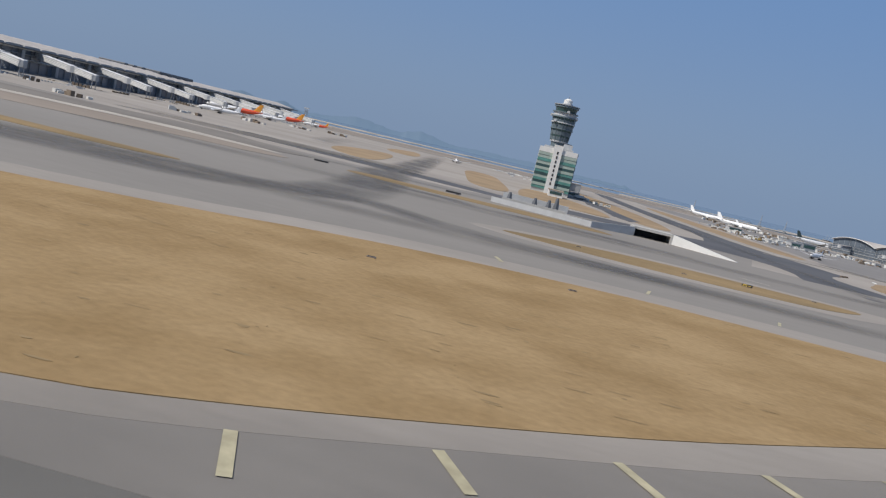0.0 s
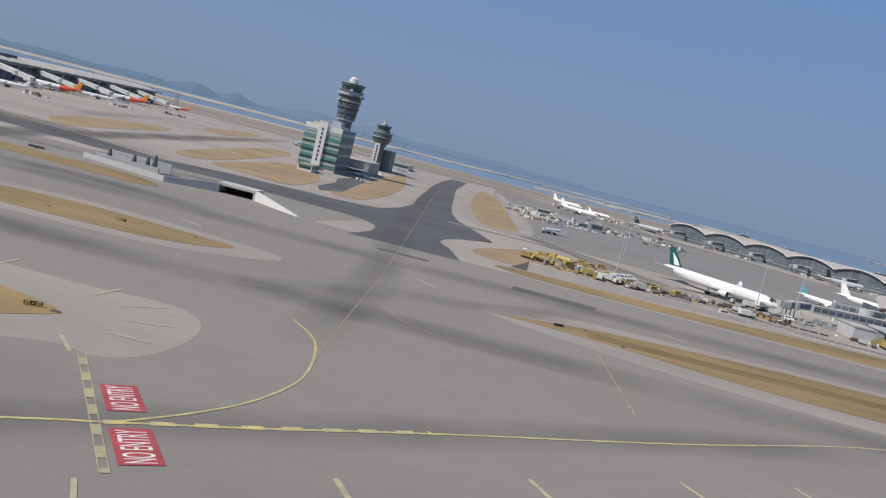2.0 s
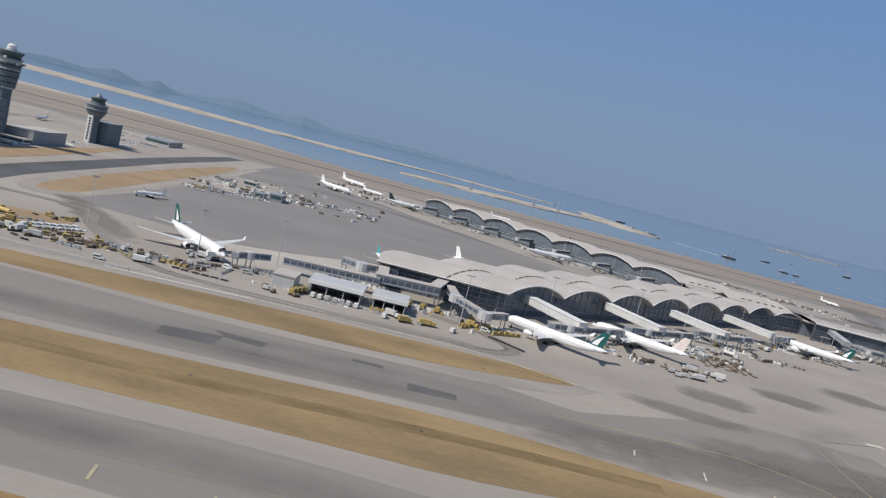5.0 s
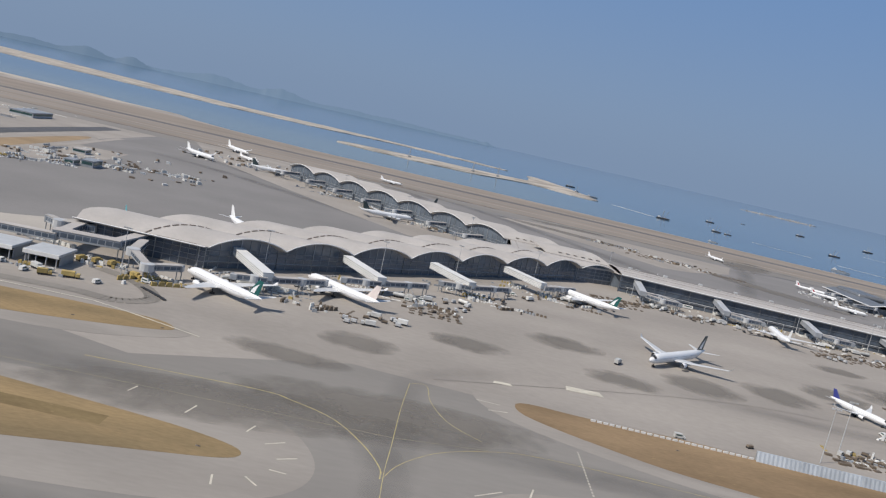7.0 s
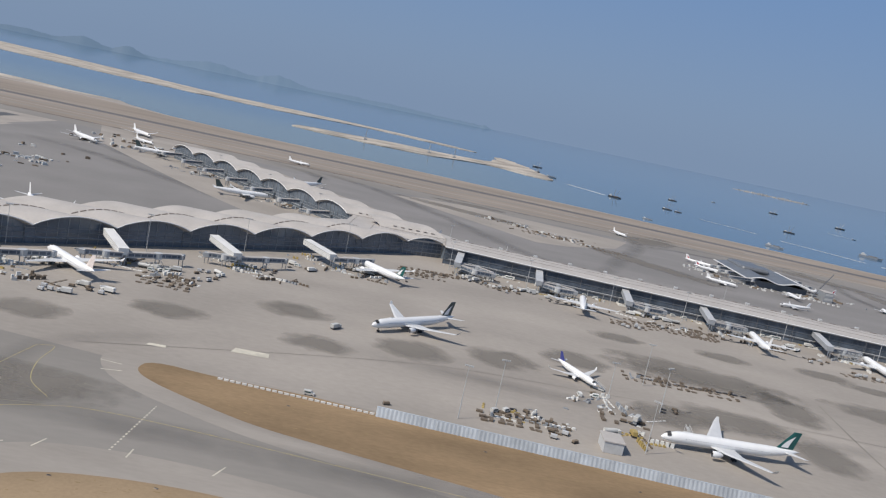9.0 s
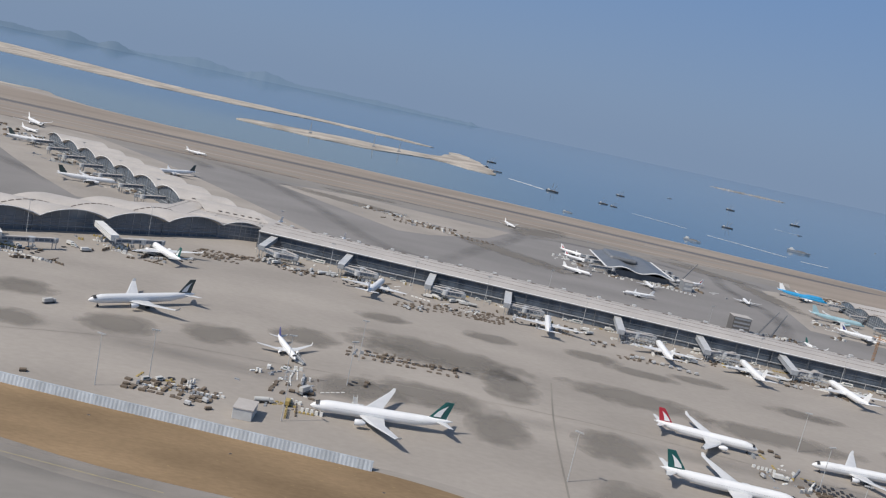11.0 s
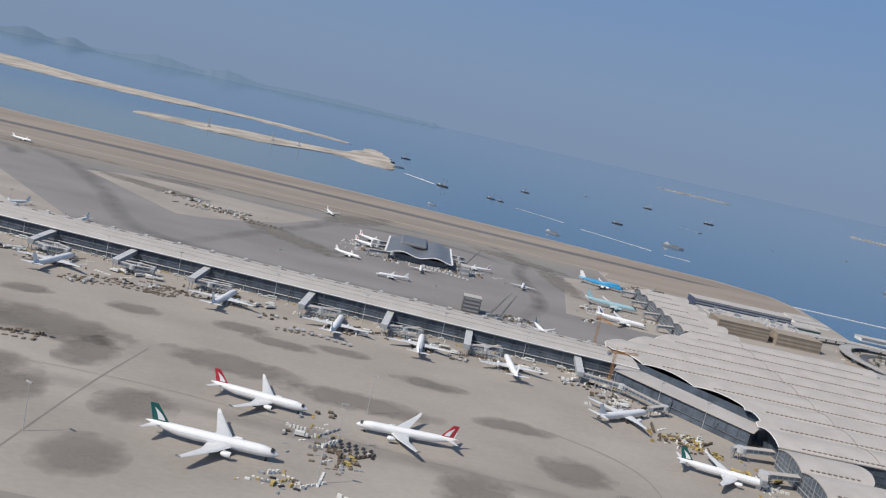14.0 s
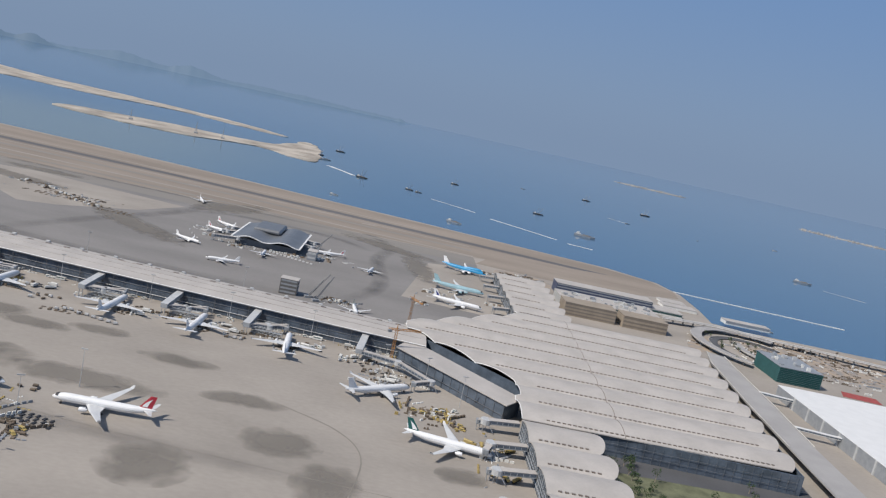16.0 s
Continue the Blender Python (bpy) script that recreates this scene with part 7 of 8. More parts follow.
for x in (334, 365, 398.5, 428.5, 471, 502.5, 533.7, 576):
    kit(x + 8, sy(x) - 15, 9, 4, 60)
    kit(x + 16, sy(x) - 24, 8, 4, 26, "ppdbb")
    kit(x + 4, sy(x) - 4, 12, 1.5, 26, "ppppdy")
for ax, ay in ((215, 190), (240, 214), (266, 236), (291, 263)):
    kit(ax + 1, ay + 3, 6, 5, 60, "pppdddby")
    kit(ax + 12, ay - 4, 7, 4, 36, "pdbbb")
    kit(ax - 8, ay + 8, 6, 4, 30, "ppddy")
for x, y, rx, ry, n, mix in ((92, 168, 14, 8, 150, "yypdddbb"), (112, 168, 9, 5, 80, "ypddbb"), (128, 169, 7, 4, 60, "ddbbbp"), (142, 180, 7, 5, 60, "pddd"), (160, 169, 12, 3, 70, "ppydd"), (176, 184, 9, 5, 60, "ppydd"), (190, 178, 6, 5, 60, "pyydd"), (160, 195, 8, 4, 50, "pddd"),
                         (346, 160, 9, 4, 50, "ppddby"), (368, 178, 9, 6, 60, "ppddb"), (392, 207, 14, 3, 40, "bbd"), (372, 160, 6, 5, 40, "ppydb"), (490, 178, 8, 12, 66, "ppddby"), (500, 170, 6, 6, 50, "bbpd"), (486, 152, 9, 4, 50, "yppd"), (603, 231, 10, 7, 130, "yybbbp"), (586, 256, 9, 6, 70, "ppdb"), (620, 208, 5, 14, 70, "yppdd"), (575, 284, 16, 4, 80, "ppdb"),
                         (86, 312, 5, 6, 90, "ppddbby"), (94, 313, 5, 5, 90, "ppdddbb"), (103, 322, 5, 5, 80, "ppddbb"), (118, 344, 6, 6, 70, "pddb"), (83, 360, 4, 14, 60, "ppdd"), (100, 340, 18, 14, 110, "pppdd"), (135, 360, 16, 10, 70, "ppdd"), (150, 470, 18, 12, 80, "ppdd"), (205, 425, 22, 12, 110, "ppddd"), (250, 380, 18, 10, 110, "ppddd"), (395, 465, 22, 9, 110, "pddbb"), (365, 486, 12, 5, 50, "pddbb"), (510, 432, 28, 7, 130, "pppdd"), (545, 440, 9, 6, 50, "ddp"), (475, 455, 8, 12, 60, "ppd"), (612, 405, 14, 18, 90, "ppdd"), (655, 500, 14, 9, 120, "ppbbdd"), (672, 512, 12, 8, 110, "ppbbdd"), (560, 348, 12, 5, 70, "bbdp"), (450, 336, 60, 2, 50, "bdd"), (350, 338, 18, 4, 40, "pdb"),
                         (850, 440, 50, 20, 330, "pbbbbdp"), (835, 400, 26, 16, 170, "pbbbd"), (905, 440, 40, 18, 130, "pbbd"), (790, 420, 18, 20, 130, "pppd"), (765, 425, 8, 12, 60, "pbb"), (720, 478, 26, 4, 60, "ppd"), (-140, 200, 9, 90, 150, "pddddb"), (-142, 350, 9, 90, 170, "pddddb"), (15, 362, 3, 12, 60, "ppd"), (17, 412, 3, 10, 60, "ppd"), (6, 440, 8, 26, 90, "ppdd"), (-8, 510, 12, 30, 60, "ppd")):
    kit(x, y, rx, ry, n, mix)
for key, mat, lab in (("pale", VEHICLE, "pale steps, loaders and containers crowding the stands"), ("dark", GREY, "dark grey trolleys and ground gear crowding the stands"), ("brown", CART, "brown crates and pallets crowding the stands"), ("yellow", YELLOW, "yellow ground gear crowding the stands")):
    vs, fs = [], []
    for x, y, c, s, l, w, h in KIT[key]:
        k = len(vs)
        for z, f in ((0.0, 1.0), (h, 0.86)):
            vs += [(x + c * a * f - s * b * f, y + s * a * f + c * b * f, z) for a, b in ((-l / 2, -w / 2), (l / 2, -w / 2), (l / 2, w / 2), (-l / 2, w / 2))]
        fs += [(k + 4, k + 5, k + 6, k + 7), (k, k + 1, k + 5, k + 4), (k + 1, k + 2, k + 6, k + 5), (k + 2, k + 3, k + 7, k + 6), (k + 3, k, k + 4, k + 7)]
    tagged(raw("ground_equipment", vs, fs, mat), lab, "equipment", kind="stuff")
row(386, 207, 412, 209, 12, "flat")
for k in range(3):
    row(495.5 + 0.3 * k, 180 - 1.9 * k, 505.5 + 0.3 * k, 177 - 1.9 * k, 6, "flat", 75)
row(478, 262, 492, 258, 6, "uld", 0)
row(572, 300, 592, 299, 5, "van", 90)
for x in range(345, 590, 17):
    put("van" if x % 2 else "truck", x + 5, sy(x) - 3.2, 4)
    put("bus" if x % 3 == 0 else "van", x + 9, sy(x) - 3.4, 176)
put("stairs", 368.5, 189.5, 150)
put("stairs", 385, 169, 100)
put("cater", 373.5, 170, 60)
put("ytruck", 371, 162, 90)
put("wtank", 366, 160.5, 20)
put("truck", 302, 196, 60)
put("van", 303.5, 148.5, 0)
put("cart", 318.5, 151.5, 20)
for a in ((128.2, 175.7), (142.4, 191.8), (186, 176), (209.8, 212), (239, 236), (262, 262), (291.9, 293), (330.6, 302), (367.6, 176.2), (381.7, 181), (382.3, 201), (341, 160.7), (333, 152), (371.5, 153), (502.5, 201), (497, 176), (432, 152), (360, 296), (392, 296), (420, 296), (458, 294), (493, 291), (524, 289), (556, 287), (495, 155), (600, 256), (612, 243), (100, 186), (110, 240), (330, 345), (205, 430), (240, 392), (270, 360), (450, 340), (520, 335), (585, 262)):
    put("mast", a[0], a[1], rnd.uniform(-40, 40))

# pale windowed equipment box and freight crates
block(362, 366, 149.5, 154.5, 2.3, LIGHT_GREY, "pale tent-like equipment box on the apron", band=None)

radar = empty("radar_mast", -167, 582, 0)
tagged(radar, "slim lattice radar mast with a platform", "mast")
for cx, cy in ((-1, -1), (1, -1), (1, 1), (-1, 1)):
    bm = bmesh.new()
    tube(bm, (cx * 1.3, cy * 1.3, 0), (cx * 0.7, cy * 0.7, 9.4), 0.14, n=5)
    for k in range(5):
        z0, z1 = 1.8 * k + 0.2, 1.8 * k + 2.0
        r0, r1 = 1.3 - 0.064 * z0, 1.3 - 0.064 * z1
        tube(bm, (cx * r0, cy * r0, z0), (-cy * r1, cx * r1, z1), 0.07, n=4)
    part("lattice_leg", bm, GREY, radar)
bm = bmesh.new()
box(bm, -1.3, 1.3, -1.3, 1.3, 9.4, 9.7)
part("platform", bm, GREY, radar)
bm = bmesh.new()
tube(bm, (0, 0, 9.7), (0, 0, 10.6), 0.3, n=8)
box(bm, -1.9, 1.9, -0.18, 0.18, 10.6, 11.5, bevel=0.08)
part("antenna", bm, LIGHT_GREY, radar)

# ---- barriers, walls, signs ----
wall = empty("apron_wall")
structure(wall, "long white concrete wall along the apron road", "wall")
for i in range(14):
    ends = []
    for x in (78.2 + 3.2 * i, 78.2 + 3.2 * (i + 1) - 0.02):
        y, h = 145.9 + 0.002 * (x - 78) ** 2 + 0.04 * (x - 78), 1.7 - 0.024 * (x - 78)
        ends.append([(x, y, 0), (x, y, h), (x, y + 0.3, h), (x, y + 0.3, 0)])
    raw("panel", ends[0] + ends[1], [(0, 4, 5, 1), (1, 5, 6, 2), (2, 6, 7, 3), (0, 1, 2, 3), (4, 7, 6, 5)], WALL_PALE, wall)
# the dark material paints in the shade on the wall's sloping end
raw("wing_wall", [(75.2, 146.1, 0), (78.2, 145.9, 0), (78.2, 145.9, 1.7), (75.2, 146.4, 0), (78.2, 146.2, 0), (78.2, 146.2, 1.7)], [(0, 1, 2), (5, 4, 3), (0, 2, 5, 3)], REPAIR, wall, "sloping end of the wall, its shade put in dark colour")
bm = bmesh.new()
for i in range(28):
    x = 123.3 + 1.3 * i
    tube(bm, (x, 152.6 + 0.055 * (x - 113), 0), (x, 152.6 + 0.055 * (x - 113), 0.55), 0.045, n=4)
tube(bm, (123.3, 153.17, 0.5), (159.7, 155.17, 0.5), 0.04, n=4)
part("rail", bm, LIGHT_GREY, wall, "low grey rail on posts")
ribbon("kerb_line", [(119, 150.6), (140, 152.6), (146, 153.4)], 0.5, 0.09, WALL_WHITE, wall)
ribbon("kerb_line", [(158, 154.8), (189, 155.2), (196, 153), (212, 147)], 0.35, 0.09, LINE_WHITE, wall)
road = ribbon("service_road", catmull([(60, 205), (90, 205), (100, 188), (112, 172), (128, 158.5), (160, 157.6), (182, 159.5), (192, 158.6), (197, 165), (190, 175), (180, 180)]), 3.4, 0.052, OIL)
structure(road, "worn dark service road on the apron", "road")
ramp = empty("underpass_portal")
tagged(ramp, "concrete underpass portal with a dark opening", "portal")
# near-black back and floor paint in the darkness inside the opening
for nm, b, mat in (("lintel", (21, 27.4, 147.4, 152, 1.3, 1.75), CONCRETE), ("side_wall", (20.6, 21.0, 147.2, 152, 0, 1.75), CONCRETE), ("side_wall", (27.4, 27.8, 147.2, 152, 0, 1.75), CONCRETE), ("back", (21, 27.4, 151.5, 152, 0, 1.3), DARK), ("floor_plate", (21, 27.4, 147.6, 151.5, 0.0, 0.06), DARK)):
    bm = bmesh.new()
    box(bm, *b)
    part(nm, bm, mat, ramp)
raw("wing_wall", [(27.8, 147.2, 0), (37.5, 140, 0), (37.5, 140, 0.1), (27.8, 147.2, 1.75), (28.2, 147.6, 0), (37.9, 140.4, 0), (37.9, 140.4, 0.1), (28.2, 147.6, 1.75)], [(0, 1, 2, 3), (5, 4, 7, 6), (3, 2, 6, 7), (1, 5, 6, 2), (4, 0, 3, 7)], WALL_WHITE, ramp, "white sloping wing wall")
raw("ramp_road", [(8, 149.5, 0.08), (21, 148, 0.08), (21, 151.6, 0.08), (8, 154, 0.08)], [(0, 1, 2, 3)], FRESH, ramp)
for nm, q, h0, h1 in (("ramp_wall", ((-5.3, 148.3), (12.8, 142.0)), 0.9, 1.0), ("ramp_wall", ((12.8, 142.0), (20.8, 146.8)), 1.0, 1.6)):
    (x0, y0), (x1, y1) = q
    raw(nm, [(x0, y0, 0), (x1, y1, 0), (x1, y1, h1), (x0, y0, h0), (x0, y0 + 0.35, 0), (x1, y1 + 0.35, 0), (x1, y1 + 0.35, h1), (x0, y0 + 0.35, h0)], [(0, 1, 2, 3), (5, 4, 7, 6), (3, 2, 6, 7), (1, 5, 6, 2), (4, 0, 3, 7)], LIGHT_GREY, ramp, "grey retaining wall")
plant = empty("ventilation_plant")
tagged(plant, "row of grey ventilation stacks behind a low concrete wall", "plant")
bm = bmesh.new()
box(bm, -3.5, 8.5, 149.5, 150, 0, 1.2)
part("low_wall", bm, CONCRETE, plant)
for x, h in ((-2.2, 2.3), (2.6, 2.3), (5.2, 2.5), (6.6, 3.2)):
    bm = bmesh.new()
    tube(bm, (x, 152, 0), (x, 152, h), 0.75, 0.25, n=8)
    part("stack", bm, MULLION, plant)
bm = bmesh.new()
box(bm, -3.5, 9, 154, 154.4, 0, 2.0)
part("back_wall", bm, LIGHT_GREY, plant)

fence = empty("noise_barrier")
tagged(fence, "long blue-grey corrugated barrier beside the grass", "barrier")
for i in range(46):
    f0, f1 = i / 46, (i + 1) / 46
    a = Vector((317, 144.9, 0)).lerp(Vector((392, 138.9, 0)), f0)
    b = Vector((317, 144.9, 0)).lerp(Vector((392, 138.9, 0)), f1)
    vs, fs = [], []
    for j in range(5):
        p = a.lerp(b, j / 4)
        o = 0.07 if j % 2 else 0.0
        vs += [(p.x, p.y - o - 0.5, 0), (p.x, p.y - o, 1.9), (p.x, p.y + 0.35, 0), (p.x, p.y + 0.25, 1.9)]
    for j in range(4):
        k = 4 * j
        fs += [(k, k + 4, k + 5, k + 1), (k + 6, k + 2, k + 3, k + 7), (k + 1, k + 5, k + 7, k + 3)]
    raw("panel", vs, fs, BLUE_FENCE, fence)
kerb = empty("white_kerb_row")
structure(kerb, "row of white kerb blocks along the grass edge", "kerb")
for i in range(26):
    f = i / 26
    bm = bmesh.new()
    box(bm, 286 + 31 * f, 286.9 + 31 * f, 147.0 - 2.2 * f, 147.3 - 2.2 * f, 0, 0.4)
    part("kerb_block", bm, WALL_WHITE, kerb)


def taxi_sign(x, y, turn, face, n):
    """A low taxiway sign with bars in place of its writing."""
    root = empty("taxiway_sign", x, y, 0.05, turn)
    root.scale = (0.68, 0.68, 0.68)
    tagged(root, "low yellow and black taxiway sign on short legs", "sign", "taxiway signs")
    bm = bmesh.new()
    box(bm, -0.9, 0.9, -0.1, 0.1, 0.12, 0.52, bevel=0.02)
    board = part("board", bm, DARK, root)
    for i in range(n):
        w = 1.6 / n
        bm = bmesh.new()
        box(bm, -0.8 + i * w + 0.03, -0.8 + (i + 1) * w - 0.03, -0.125, -0.1, 0.15, 0.49)
        part("face_panel", bm, face if i % 2 == 0 else DARK, board)
        bm = bmesh.new()
        box(bm, -0.8 + i * w + 0.15, -0.8 + (i + 1) * w - 0.15, -0.14, -0.125, 0.26, 0.38)
        part("bar", bm, DARK if i % 2 == 0 else face, board)
    for lx in (-0.6, 0.6):
        bm = bmesh.new()
        tube(bm, (lx, 0, -0.02), (lx, 0, 0.14), 0.04, n=5)
        part("leg", bm, GREY, root)


for x, y, l, a in ((-36.5, 144, 2.6, 8), (-12, 144.5, 2.8, 5)):
    root = empty("marker_box", x, y, 0.06, a)
    tagged(root, "long low dark marker box on the grass edge", "marker")
    bm = bmesh.new()
    box(bm, -l / 2, l / 2, -0.25, 0.25, 0, 0.32, bevel=0.04)
    part("housing", bm, REPAIR, root)
    bm = bmesh.new()
    box(bm, -l / 2 + 0.1, l / 2 - 0.1, -0.28, -0.24, 0.06, 0.27)
    part("face", bm, DARK, root)

SIGN_YELLOW = material("sign_yellow", (0.75, 0.55, 0.12), 0.5, 0.1, 1, 4)
taxi_sign(40.3, 56.2, 22, SIGN_YELLOW, 3)
taxi_sign(35.2, 52.4, 5, SIGN_YELLOW, 2)
taxi_sign(27.7, 95.3, 0, SIGN_YELLOW, 2)
taxi_sign(80.5, 99.5, 15, DARK, 1)
for x, y in ((5.4, 57.2), (41.9, 56.2), (19.8, 38.4), (-8, 50), (84, 101.5), (88, 97), (20, 93), (36, 97), (8, 95), (131, 63), (301, 141), (338, 138), (366, 134), (276, 101), (290, 103), (225, 102.5), (205, 147.5), (190, 144), (-37, 144.6), (-11, 142.7), (395, 131), (150, 104), (180, 104)):
    root = empty("drain_box", x, y, 0.05, rnd.uniform(-25, 25))
    tagged(root, "small dark drain box set in the ground", "drain")
    bm = bmesh.new()
    box(bm, -0.3, 0.3, -0.16, 0.16, -0.02, 0.08, bevel=0.02)
    part("housing", bm, SKYLIGHT, root)
    bm = bmesh.new()
    box(bm, -0.23, 0.23, -0.11, 0.11, 0.08, 0.095)
    part("grate", bm, DARK, root)


def no_entry(cx, cy, length, height):
    """A red panel with white letters painted on the taxiway."""
    ang = math.degrees(math.atan2(3.1, -2.0))
    root = empty("painted_marking", cx, cy, 0, ang)
    structure(root, "red painted panel with white letters NO ENTRY", "marking")
    raw("red_panel", [(-length / 2, -height / 2, 0.056), (length / 2, -height / 2, 0.056), (length / 2, height / 2, 0.056), (-length / 2, height / 2, 0.056)], [(0, 1, 2, 3)], RED_PAINT, root)
    cu = bpy.data.curves.new("lettering", "FONT")
    cu.body, cu.align_x, cu.align_y, cu.size = "NO ENTRY", "CENTER", "CENTER", 1.0
    cu.extrude = 0.002
    tmp = new("lettering", cu)
    me = bpy.data.meshes.new_from_object(tmp)
    bpy.data.objects.remove(tmp)
    me.materials.append(WALL_WHITE)
    ob = new("lettering", me)
    xs = [v.co.x for v in me.vertices]
    ys = [v.co.y for v in me.vertices]
    kx, ky = length * 0.9 / (max(xs) - min(xs)), height * 0.72 / (max(ys) - min(ys))
    for v in me.vertices:
        v.co = ((v.co.x - (max(xs) + min(xs)) / 2) * kx, (v.co.y - (max(ys) + min(ys)) / 2) * ky, v.co.z + 0.06)
    ob.parent = root


no_entry(52.3, 44.75, 3.8, 2.0)
no_entry(55.5, 39.5, 4.1, 2.1)


def crane_tower(x, y, h, jib, turn, paint, label):
    root = empty("tower_crane", x, y, 0, turn)
    tagged(root, label, "crane")
    def lattice(a, b, w, n, nm):
        bm = bmesh.new()
        a, b = Vector(a), Vector(b)
        d = b - a
        up = Vector((0, 0, 1)) if abs(d.normalized().z) < 0.9 else Vector((1, 0, 0))
        s, u = d.cross(up).normalized() * w / 2, d.cross(d.cross(up)).normalized() * w / 2
        for p, q in ((1, 1), (1, -1), (-1, -1), (-1, 1)):
            tube(bm, a + s * p + u * q, b + s * p + u * q, 0.07, n=4)
        for i in range(n):
            c0, c1 = a + d * i / n, a + d * (i + 1) / n
            tube(bm, c0 + s + u, c1 - s + u, 0.05, n=3)
            tube(bm, c0 - s - u, c1 + s - u, 0.05, n=3)
            tube(bm, c0 + s - u, c1 + s + u, 0.05, n=3)
            tube(bm, c0 - s + u, c1 - s - u, 0.05, n=3)
        part(nm, bm, paint, root)
    lattice((0, 0, 0), (0, 0, h), 0.8, 10, "mast")
    lattice((-jib * 0.35, 0, h), (jib, 0, h), 0.6, 10, "jib")
    bm = bmesh.new()
    box(bm, -jib * 0.35, -jib * 0.2, -0.5, 0.5, h - 1.2, h - 0.2)
    part("counterweight", bm, GREY, root)
    bm = bmesh.new()
    tube(bm, (0, 0, h), (0, 0, h + 2), 0.3, 0.1, n=4)
    part("apex", bm, paint, root)
    bm = bmesh.new()
    box(bm, -1.2, 1.2, -1.2, 1.2, -0.1, 0.3)
    part("footing", bm, CONCRETE, root)


ORANGE = material("orange_steel", (0.42, 0.21, 0.07), 0.6, 0.2, 0.5, 3)
crane_tower(587.5, 277, 13.0, 10, 20, ORANGE, "orange lattice tower crane beside the concourse")
crane_tower(594, 336, 12.0, 8, -60, ORANGE, "orange lattice tower crane behind the concourse")


def crawler(x, y, length, tilt, turn):
    root = empty("mobile_crane", x, y, 0.02, turn)
    tagged(root, "dark crawler crane with a raised lattice boom", "crane")
    bm = bmesh.new()
    box(bm, -1.5, 1.5, -1, 1, 0, 1.1, bevel=0.1)
    part("carrier", bm, GREY, root)
    bm = bmesh.new()
    b = (length * math.cos(tilt), 0, length * math.sin(tilt) + 1)
    tube(bm, (0.5, 0.2, 1), b, 0.45, 0.28, n=4)
    tube(bm, (-1.2, 0, 1), (b[0] * 0.9, 0, b[2] * 0.92), 0.06, n=4)
    part("boom", bm, MULLION, root)


crawler(547, 347, 14, 0.9, 20)
crawler(551, 343, 13, 1.0, 28)
crawler(536, 440, 17, 0.85, 25)

# ---- islands, boats, far hills ----
def island(pts, label, top=-1.9):
    ragged = []
    for i, (x, y) in enumerate(chaikin(list(pts), 3)):
        d = noise.noise_vector(Vector((x * 0.02, y * 0.02, 0))) * 9 + noise.noise_vector(Vector((x * 0.08, y * 0.08, 3))) * 4
        ragged.append((x + d.x, y + d.y))
    structure(slab("sand_island", ragged, top, SAND, -9.0), label, "island")


island([(-1551, 2049), (-936, 1763), (-567, 1578), (-321, 1491), (-127, 1431), (-40, 1430), (65, 1425), (92, 1440), (169, 1480), (262, 1437), (331, 1412), (378, 1388), (371, 1421), (303, 1481), (245, 1514), (126, 1560), (49, 1585), (-14, 1600), (-94, 1599), (-226, 1660), (-444, 1845), (-936, 2111), (-1551, 2480)], "long pale sand reclamation bank in the sea")
island([(109, 1073), (140, 1054), (211, 1034), (254, 1028), (303, 1035), (355, 1086), (393, 1104), (432, 1052), (466, 1036), (468, 1110), (458, 1210), (436, 1330), (420, 1385), (402, 1320), (400, 1190), (324, 1153), (260, 1169), (201, 1139), (122, 1108)], "pale sand reclamation spit in the sea")


island([(1290, 2705), (1400, 2665), (1520, 2630), (1530, 2665), (1410, 2700), (1300, 2745)], "far harbour mole with pale sheds")
island([(1690, 2190), (1800, 2120), (1910, 2075), (1920, 2105), (1810, 2150), (1700, 2225)], "far harbour mole with pale sheds")
shed_rnd = random.Random(3)
for (x0, y0), (x1, y1) in (((1305, 2712), (1515, 2650)), ((1705, 2195), (1905, 2095))):
    bm = bmesh.new()
    for i in range(26):
        f = i / 26
        x, y, w, h = x0 + (x1 - x0) * f, y0 + (y1 - y0) * f + shed_rnd.uniform(-8, 8), shed_rnd.uniform(3, 7), shed_rnd.uniform(1.5, 4)
        box(bm, x, x + w, y, y + 5, -2.2, -1.9 + h)
    tagged(part("harbour_sheds", bm, BRIDGE_GREY), "pale sheds and boats at a far harbour", "sheds", kind="stuff")


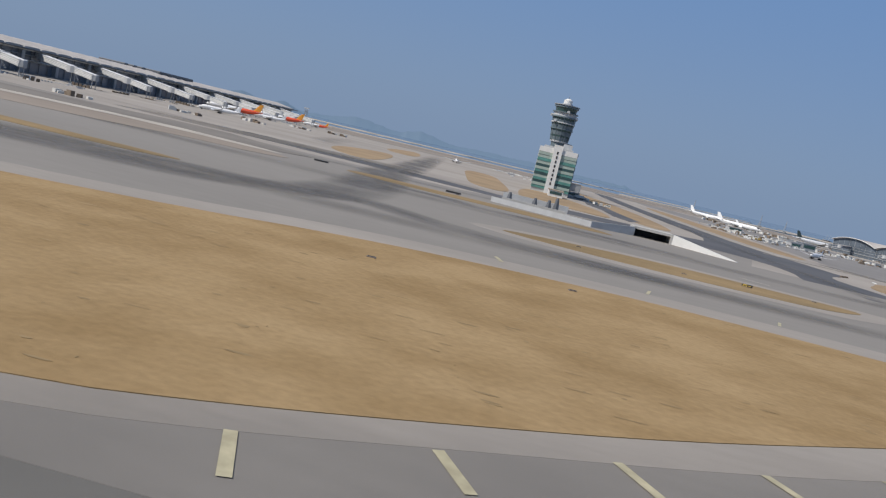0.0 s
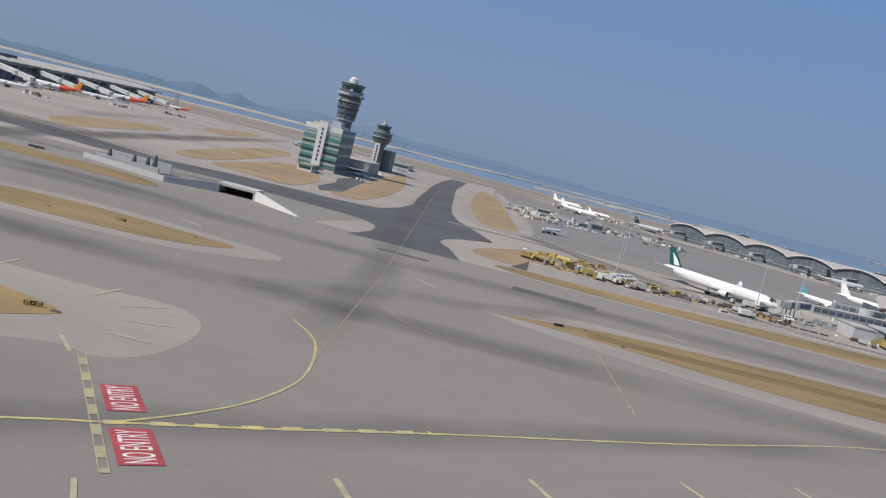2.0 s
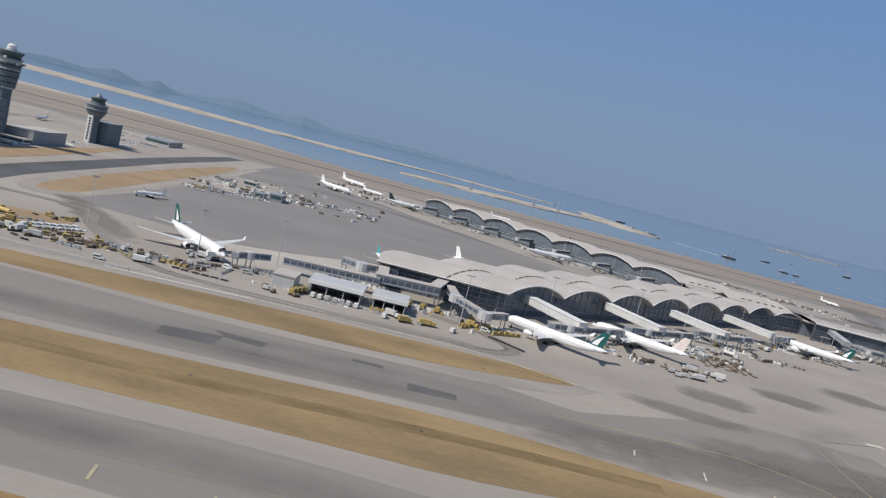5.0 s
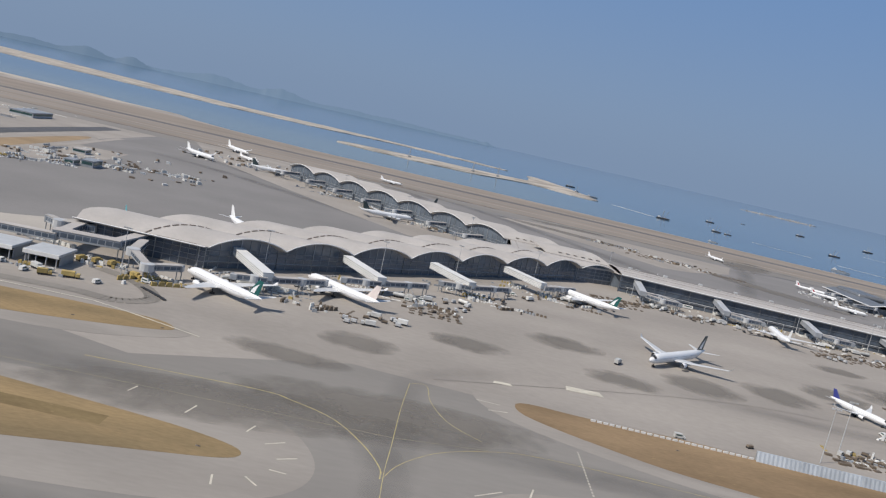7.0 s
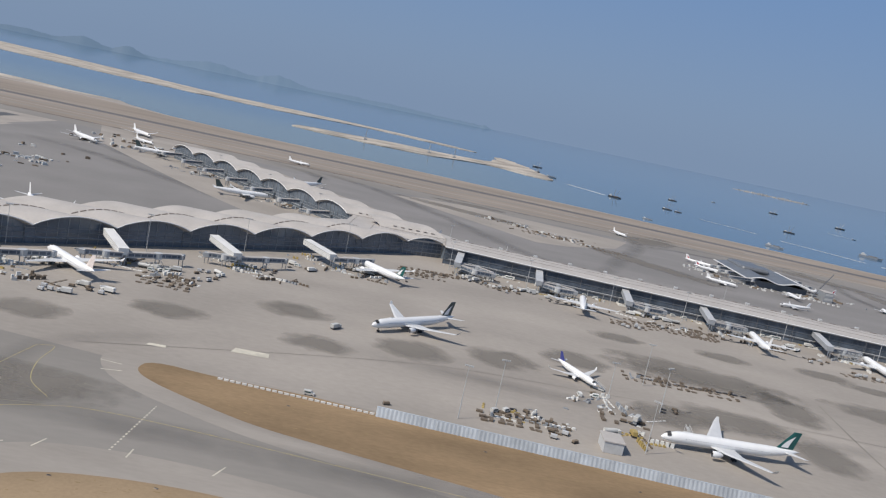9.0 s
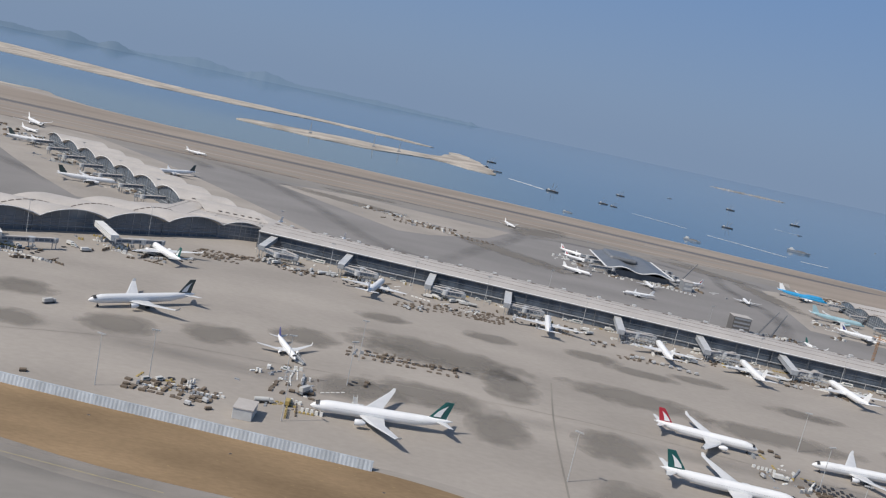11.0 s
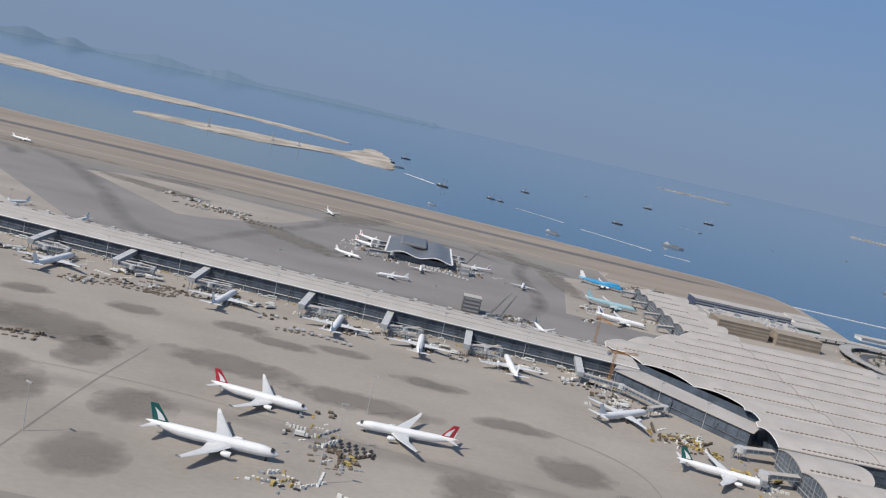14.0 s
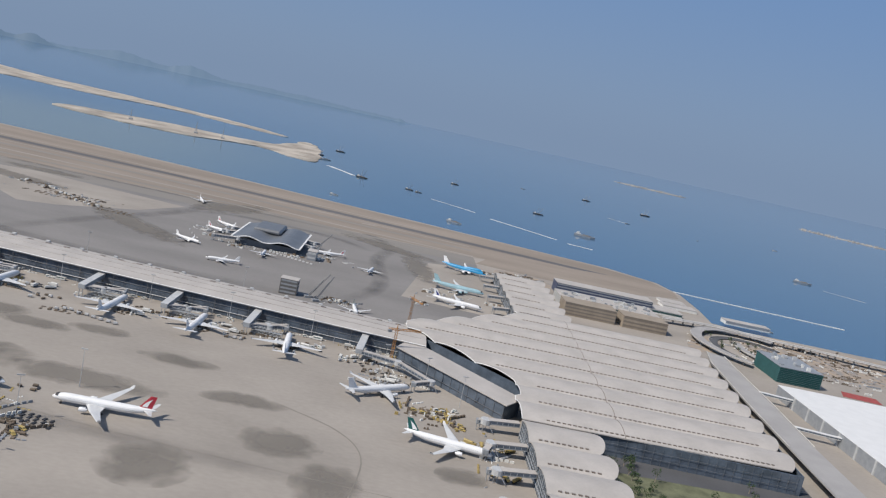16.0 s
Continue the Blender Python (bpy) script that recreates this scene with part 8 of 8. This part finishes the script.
def boat(x, y, length, turn, label, mast=False):
    root = empty("boat", x, y, SEA, turn)
    tagged(root, label, "boat", "boats on the sea")
    l, w = length, length * 0.2
    v = [(-l / 2, -w / 2), (l * 0.3, -w / 2), (l / 2, 0), (l * 0.3, w / 2), (-l / 2, w / 2)]
    vs = [(a, b, 0.02 * l + l * 0.06) for a, b in v] + [(a * 0.92, b * 0.8, -0.3) for a, b in v]
    fs = [(0, 1, 2, 3, 4), (9, 8, 7, 6, 5)] + [(i, i + 5, (i + 1) % 5 + 5, (i + 1) % 5) for i in range(5)]
    raw("hull", vs, fs, DARK if mast else GREY, root)
    bm = bmesh.new()
    box(bm, -l * 0.42, -l * 0.2, -w * 0.35, w * 0.35, l * 0.06, l * 0.13)
    box(bm, -l * 0.38, -l * 0.27, -w * 0.25, w * 0.25, l * 0.13, l * 0.18)
    part("cabin", bm, LIGHT_GREY, root)
    if mast:
        bm = bmesh.new()
        tube(bm, (l * 0.05, 0, l * 0.06), (l * 0.3, 0, l * 0.6), 0.016 * l, n=4)
        tube(bm, (-l * 0.1, 0, l * 0.06), (-l * 0.05, 0, l * 0.6), 0.02 * l, n=4)
        part("derrick", bm, GREY, root)
    bm = bmesh.new()
    box(bm, -l * 0.1, l * 0.25, -w * 0.3, w * 0.3, l * 0.06, l * 0.1)
    part("cargo", bm, CART, root)


SEA = -2.6
CRANE_BARGE, CARGO, MOTOR = "dark crane barge with a derrick", "grey cargo boat with a cabin", "small pale motor boat under way"
for x, y, l, a, t, m in (
    (533, 978, 17, -35, CRANE_BARGE, True), (592, 956, 12, -35, CRANE_BARGE, True), (603, 948, 9, -30, CRANE_BARGE, True), (659, 1177, 13, -20, CRANE_BARGE, True), (757, 996, 14, -20, CRANE_BARGE, True), (916, 1442, 16, -10, CRANE_BARGE, True), (1010, 1383, 18, 0, CRANE_BARGE, True),
    (788, 857, 24, -25, "white ferry with several decks", False), (1042, 862, 20, -20, CARGO, False), (636, 741, 17, -38, "long low grey barge at anchor", False), (913, 1141, 8, 20, MOTOR, False), (1010, 1114, 5, 40, MOTOR, False), (520, 758, 10, -30, "small grey workboat at anchor", False),
    (460, 1180, 14, 60, "dark dredger beside the sand spit", True), (472, 1120, 16, 10, CARGO, False), (475, 1330, 16, 0, CRANE_BARGE, True), (792, 1395, 8, 0, MOTOR, False), (1181, 1235, 8, -20, MOTOR, False), (845, 517, 9, -20, "small white moored ferry boat", False)):
    boat(x, y, l, a, t, m)
for a, b, w in (((617, 909), (666, 864), 1.8), ((680, 835), (742, 778), 2.6), ((751, 766), (775, 759), 2.6), ((484, 1044), (522, 985), 4.0), ((1050, 830), (1085, 805), 1.4), ((913, 1141), (890, 1175), 1.6)):
    ob = ribbon("wake", catmull([a, ((a[0] + b[0]) / 2 + 1.5, (a[1] + b[1]) / 2), b]), w * 1.5, SEA + 0.08, WAKE)
    structure(ob, "white foam wake on the sea", "wake")
bw = empty("breakwater")
structure(bw, "thin pale floating boom in the sea", "breakwater")
for i in range(40):
    a, b = Vector((806, 605, SEA)).lerp(Vector((945, 595, SEA)), i / 40), Vector((806, 605, SEA)).lerp(Vector((945, 595, SEA)), (i + 0.93) / 40)
    bm = bmesh.new()
    tube(bm, a + Vector((0, 0, 0.1)), b + Vector((0, 0, 0.1)), 0.35, n=6)
    part("boom", bm, WALL_WHITE, bw)
for x, y in ((216, 1085), (302, 1085), (336, 1092)):
    root = empty("piling_rig", x, y, -1.95)
    tagged(root, "dark piling rig on the sand bank", "crane")
    bm = bmesh.new()
    tube(bm, (0, 0, 0), (0, 0, 15), 0.45, 0.25, n=5)
    tube(bm, (-2, 0, 1), (0, 0, 13), 0.2, n=4)
    part("leader", bm, GREY, root)
    bm = bmesh.new()
    box(bm, -2.2, 2.2, -1.4, 1.4, 0, 2.0, bevel=0.3)
    part("carrier", bm, GREY, root)

# Emission carries the haze colour: the far hills glow without being lamps.
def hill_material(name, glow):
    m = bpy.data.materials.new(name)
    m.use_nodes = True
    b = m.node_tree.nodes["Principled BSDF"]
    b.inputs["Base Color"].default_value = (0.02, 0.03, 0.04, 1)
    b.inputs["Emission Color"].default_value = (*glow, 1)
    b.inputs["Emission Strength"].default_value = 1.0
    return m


# two hazy ridges beyond the horizon: heights are a low base with broad summits and a broken crest
for az0, az1, dist, base, tops, glow, lab in (
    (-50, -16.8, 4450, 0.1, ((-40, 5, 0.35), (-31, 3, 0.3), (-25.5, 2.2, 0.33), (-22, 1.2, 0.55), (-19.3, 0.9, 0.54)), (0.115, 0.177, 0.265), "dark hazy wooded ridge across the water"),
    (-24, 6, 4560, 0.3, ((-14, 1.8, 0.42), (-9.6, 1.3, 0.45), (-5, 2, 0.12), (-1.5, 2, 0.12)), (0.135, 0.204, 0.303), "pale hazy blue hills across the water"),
):
    vs, fs, n = [], [], 160
    for i in range(n + 1):
        a = az0 + (az1 - az0) * i / n
        rise = base + sum(h * math.exp(-((a - c) / w) ** 2) for c, w, h in tops)
        rise = rise * min(1.0, (a - az0) / 3, (az1 - a) / 1.2) + 0.07 * noise.fractal(Vector((a * 2.2, dist, 0)), 0.7, 2.1, 5)
        h = 35 + dist * math.tan(radians(rise - 0.58))
        x, y = math.sin(radians(a)), math.cos(radians(a))
        vs += [(x * dist + 140, y * dist, -90), (x * (dist + 40) + 140, y * (dist + 40), h), (x * (dist + 90) + 140, y * (dist + 90), -90)]
    for i in range(n):
        k = 3 * i
        fs += [(k, k + 3, k + 4, k + 1), (k + 1, k + 4, k + 5, k + 2)]
    structure(raw("backdrop", vs, fs, hill_material("haze_glow_hills", glow), smooth=True), lab, "hills")

# trees in front of the hall
def tree(x, y, h, seed):
    rr = random.Random(seed)
    root = empty("tree", x, y, 0.03)
    tagged(root, "dark green broadleaf tree near the hall", "tree", "trees by the hall")
    bm = bmesh.new()
    tube(bm, (0, 0, -0.05), (0, 0, h * 0.5), 0.14, 0.08, n=6)
    for i in range(3):
        a = i * 2.1 + rr.random()
        tube(bm, (0, 0, h * 0.4), (0.5 * math.cos(a), 0.5 * math.sin(a), h * 0.7), 0.06, 0.03, n=4)
    part("trunk", bm, BROWN_WALL, root)
    vs, fs = [], []
    for i in range(90):
        d = Vector((rr.gauss(0, 1), rr.gauss(0, 1), rr.gauss(0, 0.8)))
        c = Vector((0, 0, h * 0.72)) + d.normalized() * (rr.random() ** 0.4) * h * 0.36
        s = rr.uniform(0.12, 0.26)
        u, w = Vector((rr.uniform(-1, 1), rr.uniform(-1, 1), rr.uniform(-1, 1))) * s, Vector((rr.uniform(-1, 1), rr.uniform(-1, 1), rr.uniform(-1, 1))) * s
        k = len(vs)
        vs += [c - u, c + w, c + u, c - w]
        fs.append((k, k + 1, k + 2, k + 3))
    raw("crown", vs, fs, LEAF, root)


for i in range(46):
    tree(rnd.uniform(657, 718) if i % 3 else rnd.uniform(656, 668), rnd.uniform(172, 222), rnd.uniform(2.4, 4.6), i)
for i in range(22):
    tree(rnd.uniform(772, 806), rnd.uniform(396, 450), rnd.uniform(2.2, 3.6), 100 + i)
